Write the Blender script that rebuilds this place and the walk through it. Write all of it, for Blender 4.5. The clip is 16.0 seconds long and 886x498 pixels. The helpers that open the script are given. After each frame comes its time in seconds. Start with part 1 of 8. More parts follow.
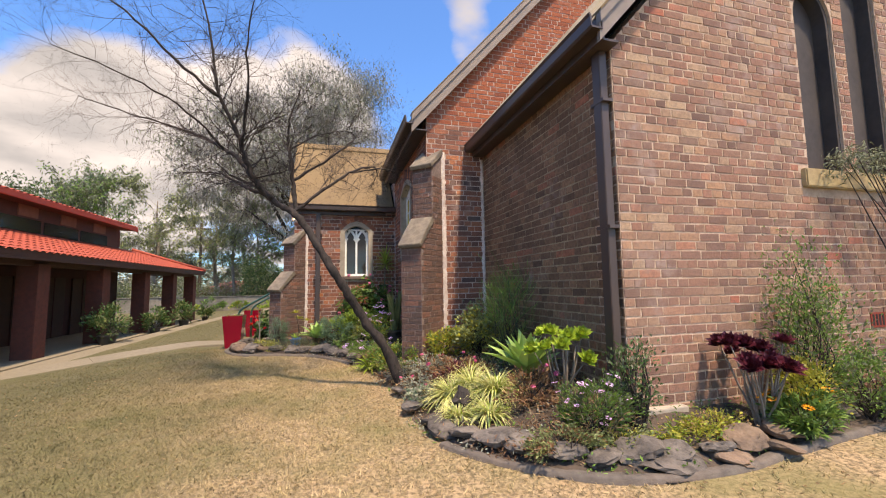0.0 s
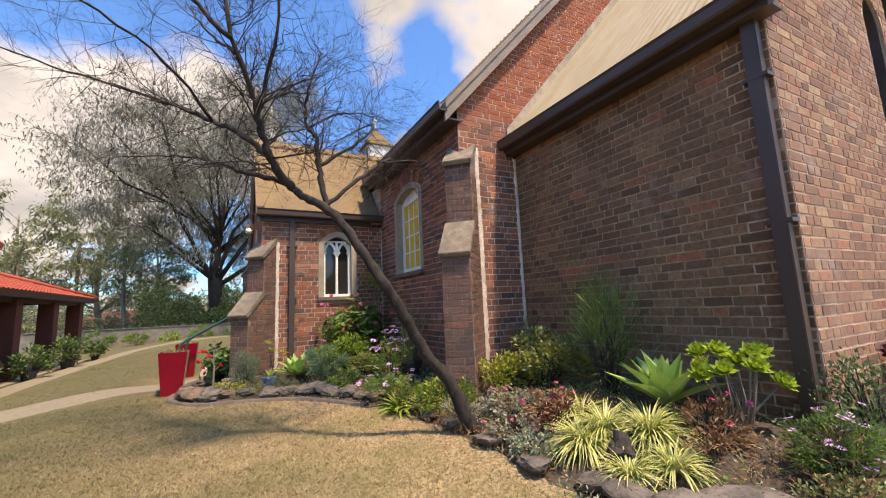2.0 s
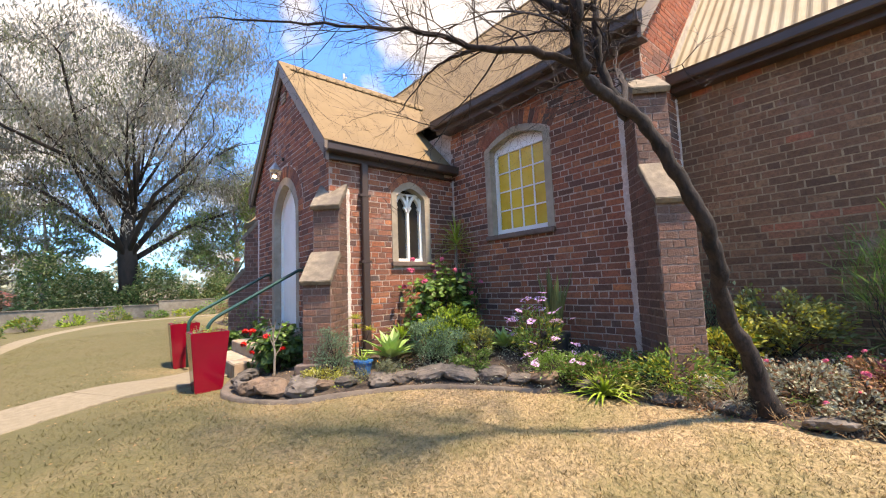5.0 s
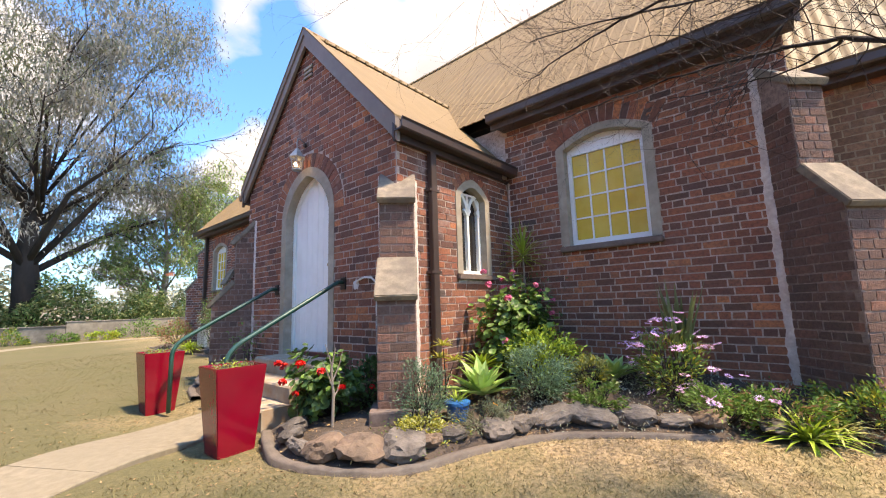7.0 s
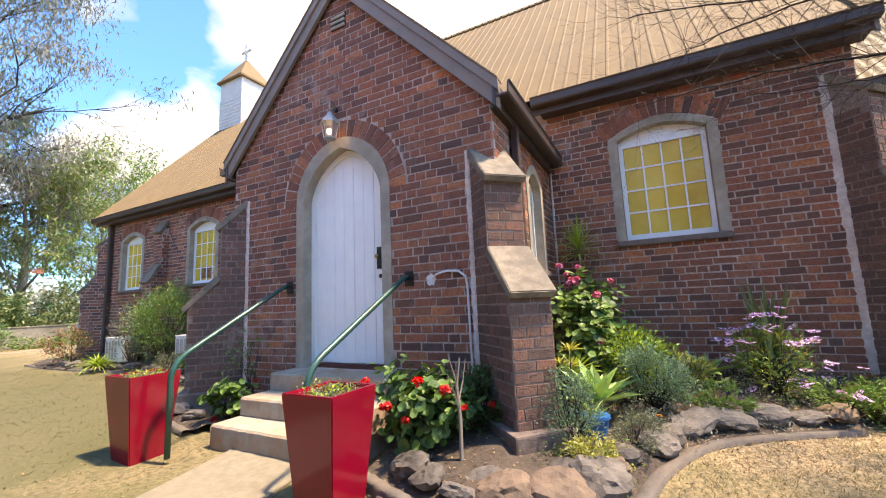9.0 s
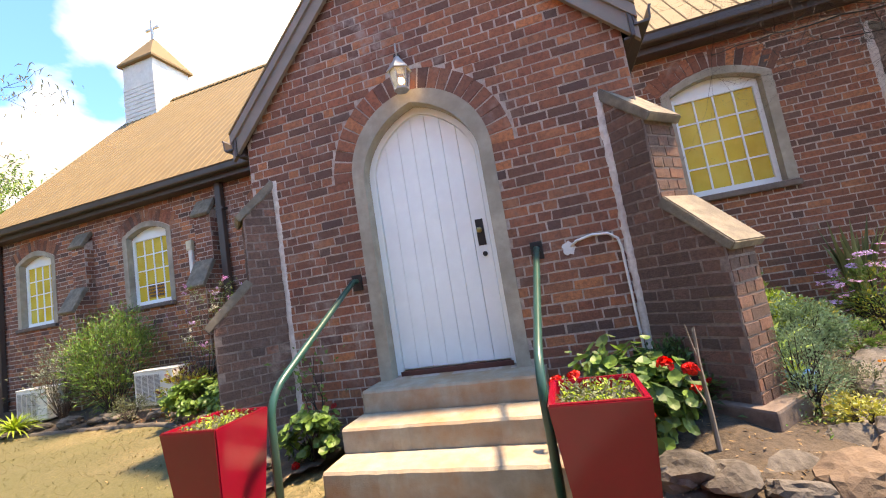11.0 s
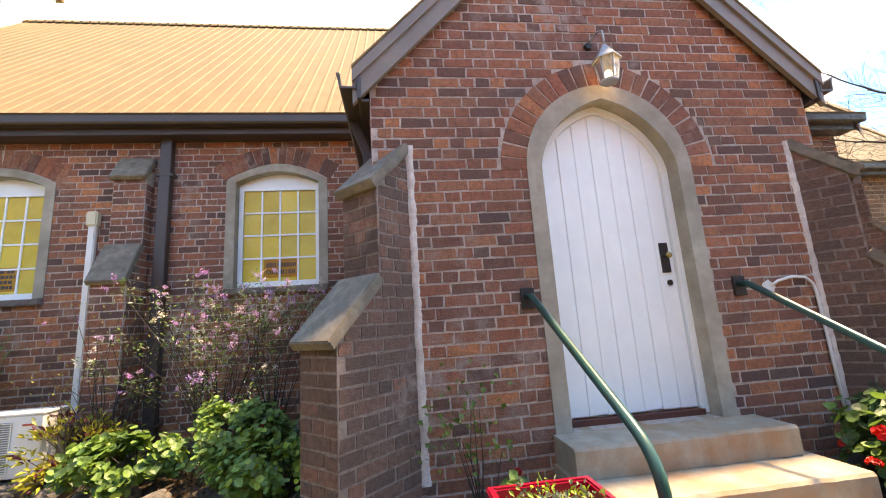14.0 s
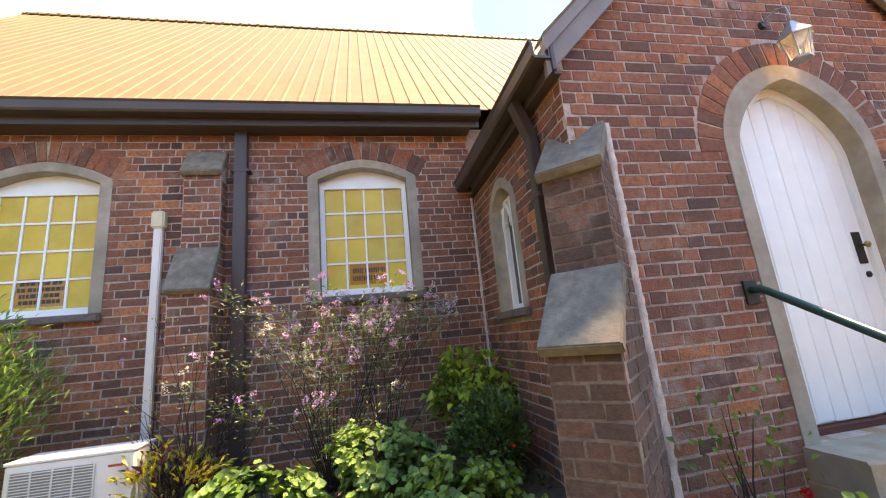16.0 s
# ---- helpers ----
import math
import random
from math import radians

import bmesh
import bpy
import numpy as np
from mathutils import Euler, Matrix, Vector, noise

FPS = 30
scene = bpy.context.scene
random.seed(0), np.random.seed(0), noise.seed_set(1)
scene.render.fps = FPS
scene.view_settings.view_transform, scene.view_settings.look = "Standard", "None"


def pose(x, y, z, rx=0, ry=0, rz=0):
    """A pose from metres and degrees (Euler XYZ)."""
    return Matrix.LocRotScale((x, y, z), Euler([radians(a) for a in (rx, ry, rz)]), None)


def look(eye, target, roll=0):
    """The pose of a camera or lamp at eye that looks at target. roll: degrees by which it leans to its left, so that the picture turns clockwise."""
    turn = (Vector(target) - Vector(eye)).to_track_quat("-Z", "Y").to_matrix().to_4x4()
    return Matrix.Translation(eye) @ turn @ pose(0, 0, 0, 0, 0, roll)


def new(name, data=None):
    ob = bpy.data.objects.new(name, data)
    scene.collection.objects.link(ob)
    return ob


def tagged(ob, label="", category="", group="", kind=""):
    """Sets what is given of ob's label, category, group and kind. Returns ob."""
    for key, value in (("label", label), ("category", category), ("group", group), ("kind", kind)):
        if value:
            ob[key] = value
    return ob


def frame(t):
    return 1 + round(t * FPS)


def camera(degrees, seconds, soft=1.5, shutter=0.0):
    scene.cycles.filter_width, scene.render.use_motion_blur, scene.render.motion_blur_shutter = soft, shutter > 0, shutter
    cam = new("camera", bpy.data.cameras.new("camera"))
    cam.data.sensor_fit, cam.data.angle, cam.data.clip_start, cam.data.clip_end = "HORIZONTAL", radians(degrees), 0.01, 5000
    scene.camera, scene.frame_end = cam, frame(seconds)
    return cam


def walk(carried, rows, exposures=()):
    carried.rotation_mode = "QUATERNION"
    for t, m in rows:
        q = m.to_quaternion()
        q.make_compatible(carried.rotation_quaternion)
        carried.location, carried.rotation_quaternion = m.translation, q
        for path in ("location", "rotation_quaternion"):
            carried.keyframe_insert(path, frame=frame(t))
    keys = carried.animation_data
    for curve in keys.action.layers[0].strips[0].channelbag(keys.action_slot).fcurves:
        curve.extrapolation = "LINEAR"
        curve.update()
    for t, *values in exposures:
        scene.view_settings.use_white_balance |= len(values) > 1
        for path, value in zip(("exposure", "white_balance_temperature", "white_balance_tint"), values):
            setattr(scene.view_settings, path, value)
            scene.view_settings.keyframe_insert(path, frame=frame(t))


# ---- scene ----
cam = camera(96.2, 16.0, soft=1.1)
METRES, EYE, TILT, LEAN, TURN = 16.0, 1.31, 0.0, 0.0, -15.7
ROWS = [
    (0.0, 0.0, 0.0, 0.0, 0.08, 5.17, 0.9),
    (0.5, -0.0265, 0.0156, -0.002, -2.42, 6.74, 1.19),
    (1.0, -0.0524, 0.0379, -0.0026, -6.49, 7.61, 2.91),
    (1.5, -0.0769, 0.0571, -0.0016, -9.53, 8.02, 3.07),
    (2.0, -0.1037, 0.0759, -0.0017, -11.99, 8.1, 2.48),
    (2.5, -0.1264, 0.0974, -0.0025, -12.63, 7.57, 2.22),
    (3.0, -0.1554, 0.1166, -0.0047, -15.35, 6.07, 1.8),
    (3.5, -0.1775, 0.1401, -0.0071, -17.43, 5.43, 1.65),
    (4.0, -0.2081, 0.1622, -0.0089, -19.27, 5.63, 2.18),
    (6.5, -0.3143, 0.2909, -0.0107, -31.36, 6.02, 1.28),
    (7.0, -0.33, 0.3219, -0.0093, -33.12, 8.0, 1.76),
    (7.5, -0.3467, 0.3485, -0.0097, -35.04, 8.05, 1.77),
    (8.0, -0.3617, 0.3754, -0.0091, -39.79, 7.62, 1.87),
    (8.5, -0.375, 0.4038, -0.0064, -43.06, 7.82, 2.0),
    (9.0, -0.3938, 0.431, -0.0062, -46.53, 7.58, 2.47),
    (9.5, -0.4037, 0.4593, -0.0062, -48.75, 6.34, 3.71),
    (12.0, -0.4417, 0.6121, -0.0027, -66.72, 7.69, 6.45),
    (12.5, -0.4426, 0.6429, -0.0036, -70.92, 9.28, 2.13),
    (13.0, -0.4407, 0.6732, -0.0026, -73.34, 8.08, 4.27),
    (13.5, -0.4366, 0.7007, 0.0004, -75.43, 8.96, 4.64),
    (14.0, -0.4388, 0.7273, 0.0007, -80.68, 10.55, 3.72),
    (14.5, -0.434, 0.7549, -0.0002, -79.96, 10.57, 5.5),
    (15.0, -0.4333, 0.7805, 0.0008, -82.09, 12.17, 4.73),
    (15.5, -0.434, 0.8037, 0.0017, -84.09, 11.75, 4.58),
    (16.0, -0.4257, 0.826, 0.0032, -84.37, 12.43, 5.29),
]
walk(cam, [(t, pose(0, 0, EYE, TILT, LEAN, TURN) @ pose(METRES * x, METRES * y, METRES * z, 90 + pitch, roll, yaw)) for t, x, y, z, yaw, pitch, roll in ROWS],
     exposures=[(0.0, 2.26, 9600, 22), (2.0, 2.28, 9800, 21), (4.0, 2.72, 9500, 20), (7.0, 2.92, 9500, 20), (9.5, 3.14, 9800, 20), (11.8, 3.36, 12400, 19), (16.0, 3.70, 13600, 21)])

# ---- daylight ----
SUN_TO = Vector((0.10, -0.43, 1.0)).normalized()
SUN_ELEVATION = math.asin(SUN_TO.z)
SUN_AZIMUTH = math.atan2(SUN_TO.x, SUN_TO.y)
sun = new("sun", bpy.data.lights.new("sun", "SUN"))
sun.data.energy, sun.data.angle, sun.data.color = 1.38, radians(3.4), (1.0, 0.95, 0.87)
sun.matrix_world = look((0, 0, 30), Vector((0, 0, 30)) - SUN_TO)

world = bpy.data.worlds.new("sky")
scene.world = world
world.use_nodes = True
wt = world.node_tree
wt.nodes.clear()


def wnode(kind, **values):
    n = wt.nodes.new(kind)
    for k, v in values.items():
        n.inputs[k].default_value = v
    return n


sky = wt.nodes.new("ShaderNodeTexSky")
sky.sky_type, sky.sun_disc = "NISHITA", False
sky.sun_elevation, sky.sun_rotation = SUN_ELEVATION, SUN_AZIMUTH
sky.air_density, sky.dust_density, sky.ozone_density = 1.0, 0.4, 2.5
coord = wt.nodes.new("ShaderNodeTexCoord")
sep = wt.nodes.new("ShaderNodeSeparateXYZ")
wt.links.new(coord.outputs["Generated"], sep.inputs[0])
lift = wt.nodes.new("ShaderNodeMath")
lift.operation = "ADD"
lift.inputs[1].default_value = 0.22
wt.links.new(sep.outputs["Z"], lift.inputs[0])
flat = wt.nodes.new("ShaderNodeVectorMath")
flat.operation = "DIVIDE"
comb = wt.nodes.new("ShaderNodeCombineXYZ")
for i in range(3):
    wt.links.new(lift.outputs[0], comb.inputs[i])
wt.links.new(coord.outputs["Generated"], flat.inputs[0])
wt.links.new(comb.outputs[0], flat.inputs[1])
shift = wt.nodes.new("ShaderNodeVectorMath")
shift.operation = "ADD"
shift.inputs[1].default_value = (0.85, 0.3, 0.0)
wt.links.new(flat.outputs[0], shift.inputs[0])
puffs = wnode("ShaderNodeTexNoise", Scale=1.9, Detail=9.0, Roughness=0.52, Distortion=0.15)
wt.links.new(shift.outputs[0], puffs.inputs["Vector"])


def wmath(op, x, y=None):
    n = wt.nodes.new("ShaderNodeMath")
    n.operation = op
    for sock, v in zip(n.inputs, (x, y)):
        if isinstance(v, (int, float)):
            sock.default_value = v
        elif v is not None:
            wt.links.new(v, sock)
    return n.outputs[0]


def towards(direction):
    n = wt.nodes.new("ShaderNodeVectorMath")
    n.operation = "DOT_PRODUCT"
    n.inputs[1].default_value = direction
    wt.links.new(coord.outputs["Generated"], n.inputs[0])
    return n.outputs["Value"]


# the day's clouds and the blue gaps between them: compass angle, height, half width, weight
CLOUDS = [(-22, 19, 11, 0.22), (-9, 25, 9, 0.20), (1, 27, 6, 0.18), (-29, 12, 10, 0.16), (-12, 9, 8, 0.10), (20, 33, 3, 0.11), (19, 39, 4, 0.10), (36, 37, 5, 0.13), (46, 33, 7, 0.13),
          (30, 31, 3, 0.11), (28, 23, 5, 0.16), (23, 17, 6, 0.16), (66, 38, 12, 0.13), (53, 35, 6, 0.10), (86, 43, 14, 0.12), (131, 28, 13, 0.12),
          (-36, 29, 8, -0.30), (-20, 34, 7, -0.24), (7, 36, 8, -0.26), (13, 25, 6, -0.22), (26, 33, 5, -0.14), (23, 26, 4, -0.14), (48, 30, 3, -0.12), (135, 24, 3, -0.16), (118, 40, 5, -0.16), (-6, 43, 12, -0.20)]
density = puffs.outputs["Fac"]
for az, el, half, weight in CLOUDS:
    az, el = radians(az), radians(el)
    near = wt.nodes.new("ShaderNodeMapRange")
    near.interpolation_type = "SMOOTHSTEP"
    near.inputs[1].default_value, near.inputs[2].default_value = math.cos(radians(half * 1.5)), math.cos(radians(half * 0.35))
    near.inputs[3].default_value, near.inputs[4].default_value = 0.0, weight
    wt.links.new(towards((math.cos(el) * math.sin(az), math.cos(el) * math.cos(az), math.sin(el))), near.inputs[0])
    density = wmath("ADD", density, near.outputs[0])
cover = wt.nodes.new("ShaderNodeValToRGB")
cover.color_ramp.elements[0].position, cover.color_ramp.elements[1].position = 0.49, 0.64
wt.links.new(density, cover.inputs[0])
shade_tone = wt.nodes.new("ShaderNodeValToRGB")
shade_tone.color_ramp.elements[0].position, shade_tone.color_ramp.elements[1].position = 0.38, 0.64
shade_tone.color_ramp.elements[0].color = (1.36, 1.50, 1.72, 1)
shade_tone.color_ramp.elements[1].color = (0.76, 0.88, 1.05, 1)
wt.links.new(puffs.outputs["Fac"], shade_tone.inputs[0])
# clouds scatter more light the nearer they stand to the sun
glow = wmath("MULTIPLY_ADD", wmath("POWER", wmath("MAXIMUM", towards(tuple(SUN_TO)), 0.0), 6.0), 16.0)
glow.node.inputs[2].default_value = 1.0
shade = wt.nodes.new("ShaderNodeVectorMath")
shade.operation = "SCALE"
wt.links.new(shade_tone.outputs["Color"], shade.inputs[0])
wt.links.new(glow, shade.inputs["Scale"])
blend = wt.nodes.new("ShaderNodeMix")
blend.data_type = "RGBA"
wt.links.new(cover.outputs["Color"], blend.inputs["Factor"])
deep = wt.nodes.new("ShaderNodeMix")
deep.data_type, deep.blend_type = "RGBA", "MULTIPLY"
deep.inputs["Factor"].default_value = 1.0
deep.inputs[7].default_value = (0.14, 0.34, 0.56, 1)
wt.links.new(sky.outputs[0], deep.inputs[6])
wt.links.new(deep.outputs[2], blend.inputs[6])
wt.links.new(shade.outputs[0], blend.inputs[7])
back = wnode("ShaderNodeBackground", Strength=0.15)
wt.links.new(blend.outputs[2], back.inputs["Color"])
wout = wt.nodes.new("ShaderNodeOutputWorld")
wt.links.new(back.outputs[0], wout.inputs[0])

# ---- materials ----
def surface(name, c1, c2, scale=4.0, rough=0.7, c3=None, scale3=0.6, amount3=0.5, bump=0.3, bump_scale=60.0, metal=0.0, vary="", spread=(0.75, 1.25),
            stops=None, spec=0.5, stretch=(1, 1, 1), translucent=0.0, contrast=(0.35, 0.65), green=None, salt=None):
    """Two colours mixed by fine noise, a third by broad noise, relief by noise; vary: 'island' or 'object' shifts each piece."""
    m = bpy.data.materials.new(name)
    m.use_nodes = True
    nt = m.node_tree
    bs = nt.nodes["Principled BSDF"]
    geo = nt.nodes.new("ShaderNodeNewGeometry")
    mp = nt.nodes.new("ShaderNodeMapping")
    mp.inputs["Scale"].default_value = stretch
    nt.links.new(geo.outputs["Position"], mp.inputs[0])

    def noisy(sc, detail=5.0):
        n = nt.nodes.new("ShaderNodeTexNoise")
        n.inputs["Scale"].default_value, n.inputs["Detail"].default_value = sc, detail
        n.inputs["Roughness"].default_value = 0.62
        nt.links.new(mp.outputs[0], n.inputs["Vector"])
        return n

    def mixed(fac, a, b, kind="MIX"):
        x = nt.nodes.new("ShaderNodeMix")
        x.data_type, x.blend_type = "RGBA", kind
        for sock, v in ((x.inputs[0], fac), (x.inputs[6], a), (x.inputs[7], b)):
            if isinstance(v, (int, float)):
                sock.default_value = v
            elif isinstance(v, tuple):
                sock.default_value = (*v, 1)
            else:
                nt.links.new(v, sock)
        return x.outputs[2]

    def ramp(src, lo, hi):
        r = nt.nodes.new("ShaderNodeMapRange")
        r.inputs[1].default_value, r.inputs[2].default_value = lo, hi
        nt.links.new(src, r.inputs[0])
        return r.outputs[0]

    one = c1
    if vary:
        if vary == "island":
            rnd = geo.outputs["Random Per Island"]
        else:
            info = nt.nodes.new("ShaderNodeObjectInfo")
            rnd = info.outputs["Random"]
        if stops:
            cr = nt.nodes.new("ShaderNodeValToRGB")
            cr.color_ramp.interpolation = "LINEAR"
            els = cr.color_ramp.elements
            while len(els) < len(stops):
                els.new(0.5)
            for e, (p, c) in zip(els, stops):
                e.position, e.color = p, (*c, 1)
            nt.links.new(rnd, cr.inputs[0])
            one = cr.outputs[0]
    fine = noisy(scale)
    col = mixed(ramp(fine.outputs["Fac"], *contrast), one, c2)
    if vary and stops:
        half = nt.nodes.new("ShaderNodeMath")
        half.operation = "MULTIPLY"
        half.inputs[1].default_value = 0.55
        nt.links.new(ramp(fine.outputs["Fac"], *contrast), half.inputs[0])
        col = mixed(half.outputs[0], one, c2)
    elif vary:
        r = nt.nodes.new("ShaderNodeMapRange")
        r.inputs[3].default_value, r.inputs[4].default_value = spread
        nt.links.new(rnd, r.inputs[0])
        hs = nt.nodes.new("ShaderNodeHueSaturation")
        nt.links.new(r.outputs[0], hs.inputs["Value"])
        nt.links.new(col, hs.inputs["Color"])
        col = hs.outputs[0]
    if c3:
        broad = noisy(scale3, 4.0)
        f = nt.nodes.new("ShaderNodeMath")
        f.operation = "MULTIPLY"
        f.inputs[1].default_value = amount3
        nt.links.new(ramp(broad.outputs["Fac"], 0.42, 0.66), f.inputs[0])
        col = mixed(f.outputs[0], col, c3)
    if salt:
        patch, grain = noisy(0.8, 6.0), noisy(7.0, 5.0)
        g = nt.nodes.new("ShaderNodeMath")
        g.operation = "MULTIPLY"
        nt.links.new(ramp(patch.outputs["Fac"], 0.53, 0.66), g.inputs[0])
        nt.links.new(ramp(grain.outputs["Fac"], 0.47, 0.66), g.inputs[1])
        col = mixed(g.outputs[0], col, salt)
    if green:
        sx = nt.nodes.new("ShaderNodeSeparateXYZ")
        nt.links.new(geo.outputs["Position"], sx.inputs[0])
        wob = nt.nodes.new("ShaderNodeMath")
        wob.operation = "MULTIPLY_ADD"
        wob.inputs[1].default_value = 5.0
        nt.links.new(noisy(0.45, 3.0).outputs["Fac"], wob.inputs[0])
        nt.links.new(sx.outputs["X"], wob.inputs[2])
        r = nt.nodes.new("ShaderNodeMapRange")
        r.inputs[1].default_value, r.inputs[2].default_value, r.inputs[3].default_value, r.inputs[4].default_value = 2.4, -0.6, 0.0, 0.85
        far = nt.nodes.new("ShaderNodeMapRange")
        far.inputs[1].default_value, far.inputs[2].default_value, far.inputs[3].default_value, far.inputs[4].default_value = 12.0, 15.0, 0.0, -2.5
        nt.links.new(sx.outputs["Y"], far.inputs[0])
        both = nt.nodes.new("ShaderNodeMath")
        both.operation = "ADD"
        nt.links.new(wob.outputs[0], both.inputs[0])
        nt.links.new(far.outputs[0], both.inputs[1])
        nt.links.new(both.outputs[0], r.inputs[0])
        col = mixed(r.outputs[0], col, green)
    nt.links.new(col, bs.inputs["Base Color"])
    bs.inputs["Roughness"].default_value = rough
    bs.inputs["Metallic"].default_value = metal
    bs.inputs["Specular IOR Level"].default_value = spec
    if bump:
        b = nt.nodes.new("ShaderNodeBump")
        b.inputs["Strength"].default_value, b.inputs["Distance"].default_value = bump, 0.01
        nt.links.new(noisy(bump_scale, 4.0).outputs["Fac"], b.inputs["Height"])
        nt.links.new(b.outputs[0], bs.inputs["Normal"])
    if translucent:
        tr = nt.nodes.new("ShaderNodeBsdfTranslucent")
        nt.links.new(col, tr.inputs[0])
        ms = nt.nodes.new("ShaderNodeMixShader")
        ms.inputs[0].default_value = translucent
        out = nt.nodes["Material Output"]
        nt.links.new(bs.outputs[0], ms.inputs[1])
        nt.links.new(tr.outputs[0], ms.inputs[2])
        nt.links.new(ms.outputs[0], out.inputs[0])
    return m


RED_STOPS = [(0.0, (0.100, 0.066, 0.061)), (0.14, (0.269, 0.108, 0.074)), (0.26, (0.158, 0.084, 0.063)), (0.42, (0.398, 0.137, 0.081)), (0.56, (0.264, 0.108, 0.070)), (0.70, (0.456, 0.160, 0.085)), (0.82, (0.328, 0.143, 0.090)),
             (0.93, (0.632, 0.227, 0.102)), (1.0, (0.112, 0.088, 0.081))]
# chancel gable brick: its own tan, with sunlight put into the colour
SUNLIT_TAN_STOPS = [(0.0, (0.144, 0.085, 0.069)), (0.15, (0.308, 0.156, 0.108)), (0.3, (0.195, 0.118, 0.092)), (0.45, (0.391, 0.188, 0.128)), (0.58, (0.242, 0.151, 0.113)), (0.70, (0.432, 0.248, 0.151)), (0.82, (0.288, 0.160, 0.114)),
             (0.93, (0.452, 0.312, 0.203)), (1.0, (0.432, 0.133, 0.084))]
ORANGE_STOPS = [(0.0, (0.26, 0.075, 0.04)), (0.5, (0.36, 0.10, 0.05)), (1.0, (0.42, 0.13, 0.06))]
BRICK = dict(scale=31.0, rough=0.9, bump=1.0, bump_scale=75.0, scale3=1.3, amount3=0.28, spec=0.25, contrast=(0.40, 0.66))


def brick_mats(name, stops, dark, wash, salt=(0.36, 0.27, 0.235)):
    return [surface(name + "_" + v, stops[1][1], dark, vary=v, stops=stops, c3=wash, salt=salt, **BRICK) for v in ("island", "object")]


red_brick = brick_mats("red_brick", RED_STOPS, (0.085, 0.047, 0.039), (0.16, 0.085, 0.066))
# shaded chancel side: darker brown copy of the tan brick, shade put in colour
SHADE_BROWN_STOPS = [(0.0, (0.129, 0.076, 0.050)), (0.16, (0.269, 0.146, 0.085)), (0.3, (0.179, 0.103, 0.064)), (0.5, (0.336, 0.178, 0.105)), (0.65, (0.224, 0.127, 0.078)), (0.85, (0.403, 0.227, 0.130)), (0.94, (0.302, 0.162, 0.100)), (1.0, (0.493, 0.173, 0.100))]
shade_toned_brick = brick_mats("shade_toned_brown_brick", SHADE_BROWN_STOPS, (0.06, 0.038, 0.028), (0.10, 0.065, 0.045))
sunlit_tan_brick = brick_mats("sunlit_tan_brick", SUNLIT_TAN_STOPS, (0.14, 0.085, 0.066), (0.33, 0.20, 0.145))
DARK_STOPS = [(0.0, (0.115, 0.078, 0.064)), (0.25, (0.205, 0.118, 0.090)), (0.45, (0.150, 0.092, 0.073)), (0.7, (0.260, 0.135, 0.098)), (0.9, (0.185, 0.112, 0.088)), (1.0, (0.330, 0.150, 0.100))]
dark_brick = brick_mats("weathered_dark_brick", DARK_STOPS, (0.06, 0.04, 0.036), (0.085, 0.058, 0.052))
dark_mortar = surface("dirty_mortar", (0.33, 0.25, 0.21), (0.19, 0.14, 0.12), 26, 0.95, c3=(0.09, 0.062, 0.054), scale3=1.5, amount3=0.6, bump=0.6, bump_scale=160)
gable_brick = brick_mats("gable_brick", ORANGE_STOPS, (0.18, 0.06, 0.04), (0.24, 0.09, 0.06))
mortar = surface("mortar", (0.60, 0.49, 0.42), (0.40, 0.31, 0.26), 24, 0.95, c3=(0.25, 0.19, 0.16), scale3=1.9, amount3=0.55, bump=0.8, bump_scale=120)
# darker copy of the chancel mortar, the side wall's shade put into its colour
shade_side_mortar = surface("shade_toned_mortar", (0.46, 0.36, 0.23), (0.30, 0.22, 0.14), 24, 0.95, c3=(0.22, 0.16, 0.11), scale3=2.0, amount3=0.7, bump=0.8, bump_scale=120)
# paler copy of the chancel mortar, sun on the gable put into its colour
sun_toned_mortar = surface("pale_sun_toned_mortar", (0.60, 0.45, 0.33), (0.47, 0.34, 0.25), 24, 0.95, c3=(0.29, 0.20, 0.14), scale3=2.0, amount3=0.6, bump=0.8, bump_scale=120)
seam_mortar = surface("pale_mortar_seam", (0.78, 0.71, 0.64), (0.58, 0.50, 0.44), 22, 0.95, c3=(0.30, 0.20, 0.17), scale3=3.0, amount3=0.5, bump=0.8, bump_scale=90)
cement = surface("cement_render", (0.43, 0.385, 0.305), (0.33, 0.292, 0.23), 9, 0.9, c3=(0.19, 0.168, 0.13), scale3=1.7, amount3=0.6, bump=0.4, bump_scale=120)
capstone = surface("sandstone_cap", (0.26, 0.22, 0.165), (0.14, 0.12, 0.09), 11, 0.9, c3=(0.11, 0.095, 0.08), scale3=2.6, amount3=0.75, bump=0.5, bump_scale=90)
sill_stone = surface("painted_sill", (0.46, 0.36, 0.19), (0.34, 0.26, 0.14), 12, 0.8, c3=(0.22, 0.17, 0.10), scale3=3, amount3=0.6)
dark_sill = surface("brick_sill", (0.17, 0.13, 0.11), (0.10, 0.075, 0.065), 15, 0.9, c3=(0.24, 0.19, 0.16), scale3=3, amount3=0.5)
step_stone = surface("step_concrete", (0.37, 0.33, 0.26), (0.28, 0.245, 0.19), 8, 0.9, c3=(0.33, 0.175, 0.085), scale3=2.4, amount3=0.85, bump=0.4, bump_scale=110)
path_concrete = surface("path_concrete", (0.235, 0.205, 0.145), (0.175, 0.150, 0.105), 14, 0.92, c3=(0.19, 0.165, 0.115), scale3=1.2, amount3=0.6, bump=0.35, bump_scale=150)
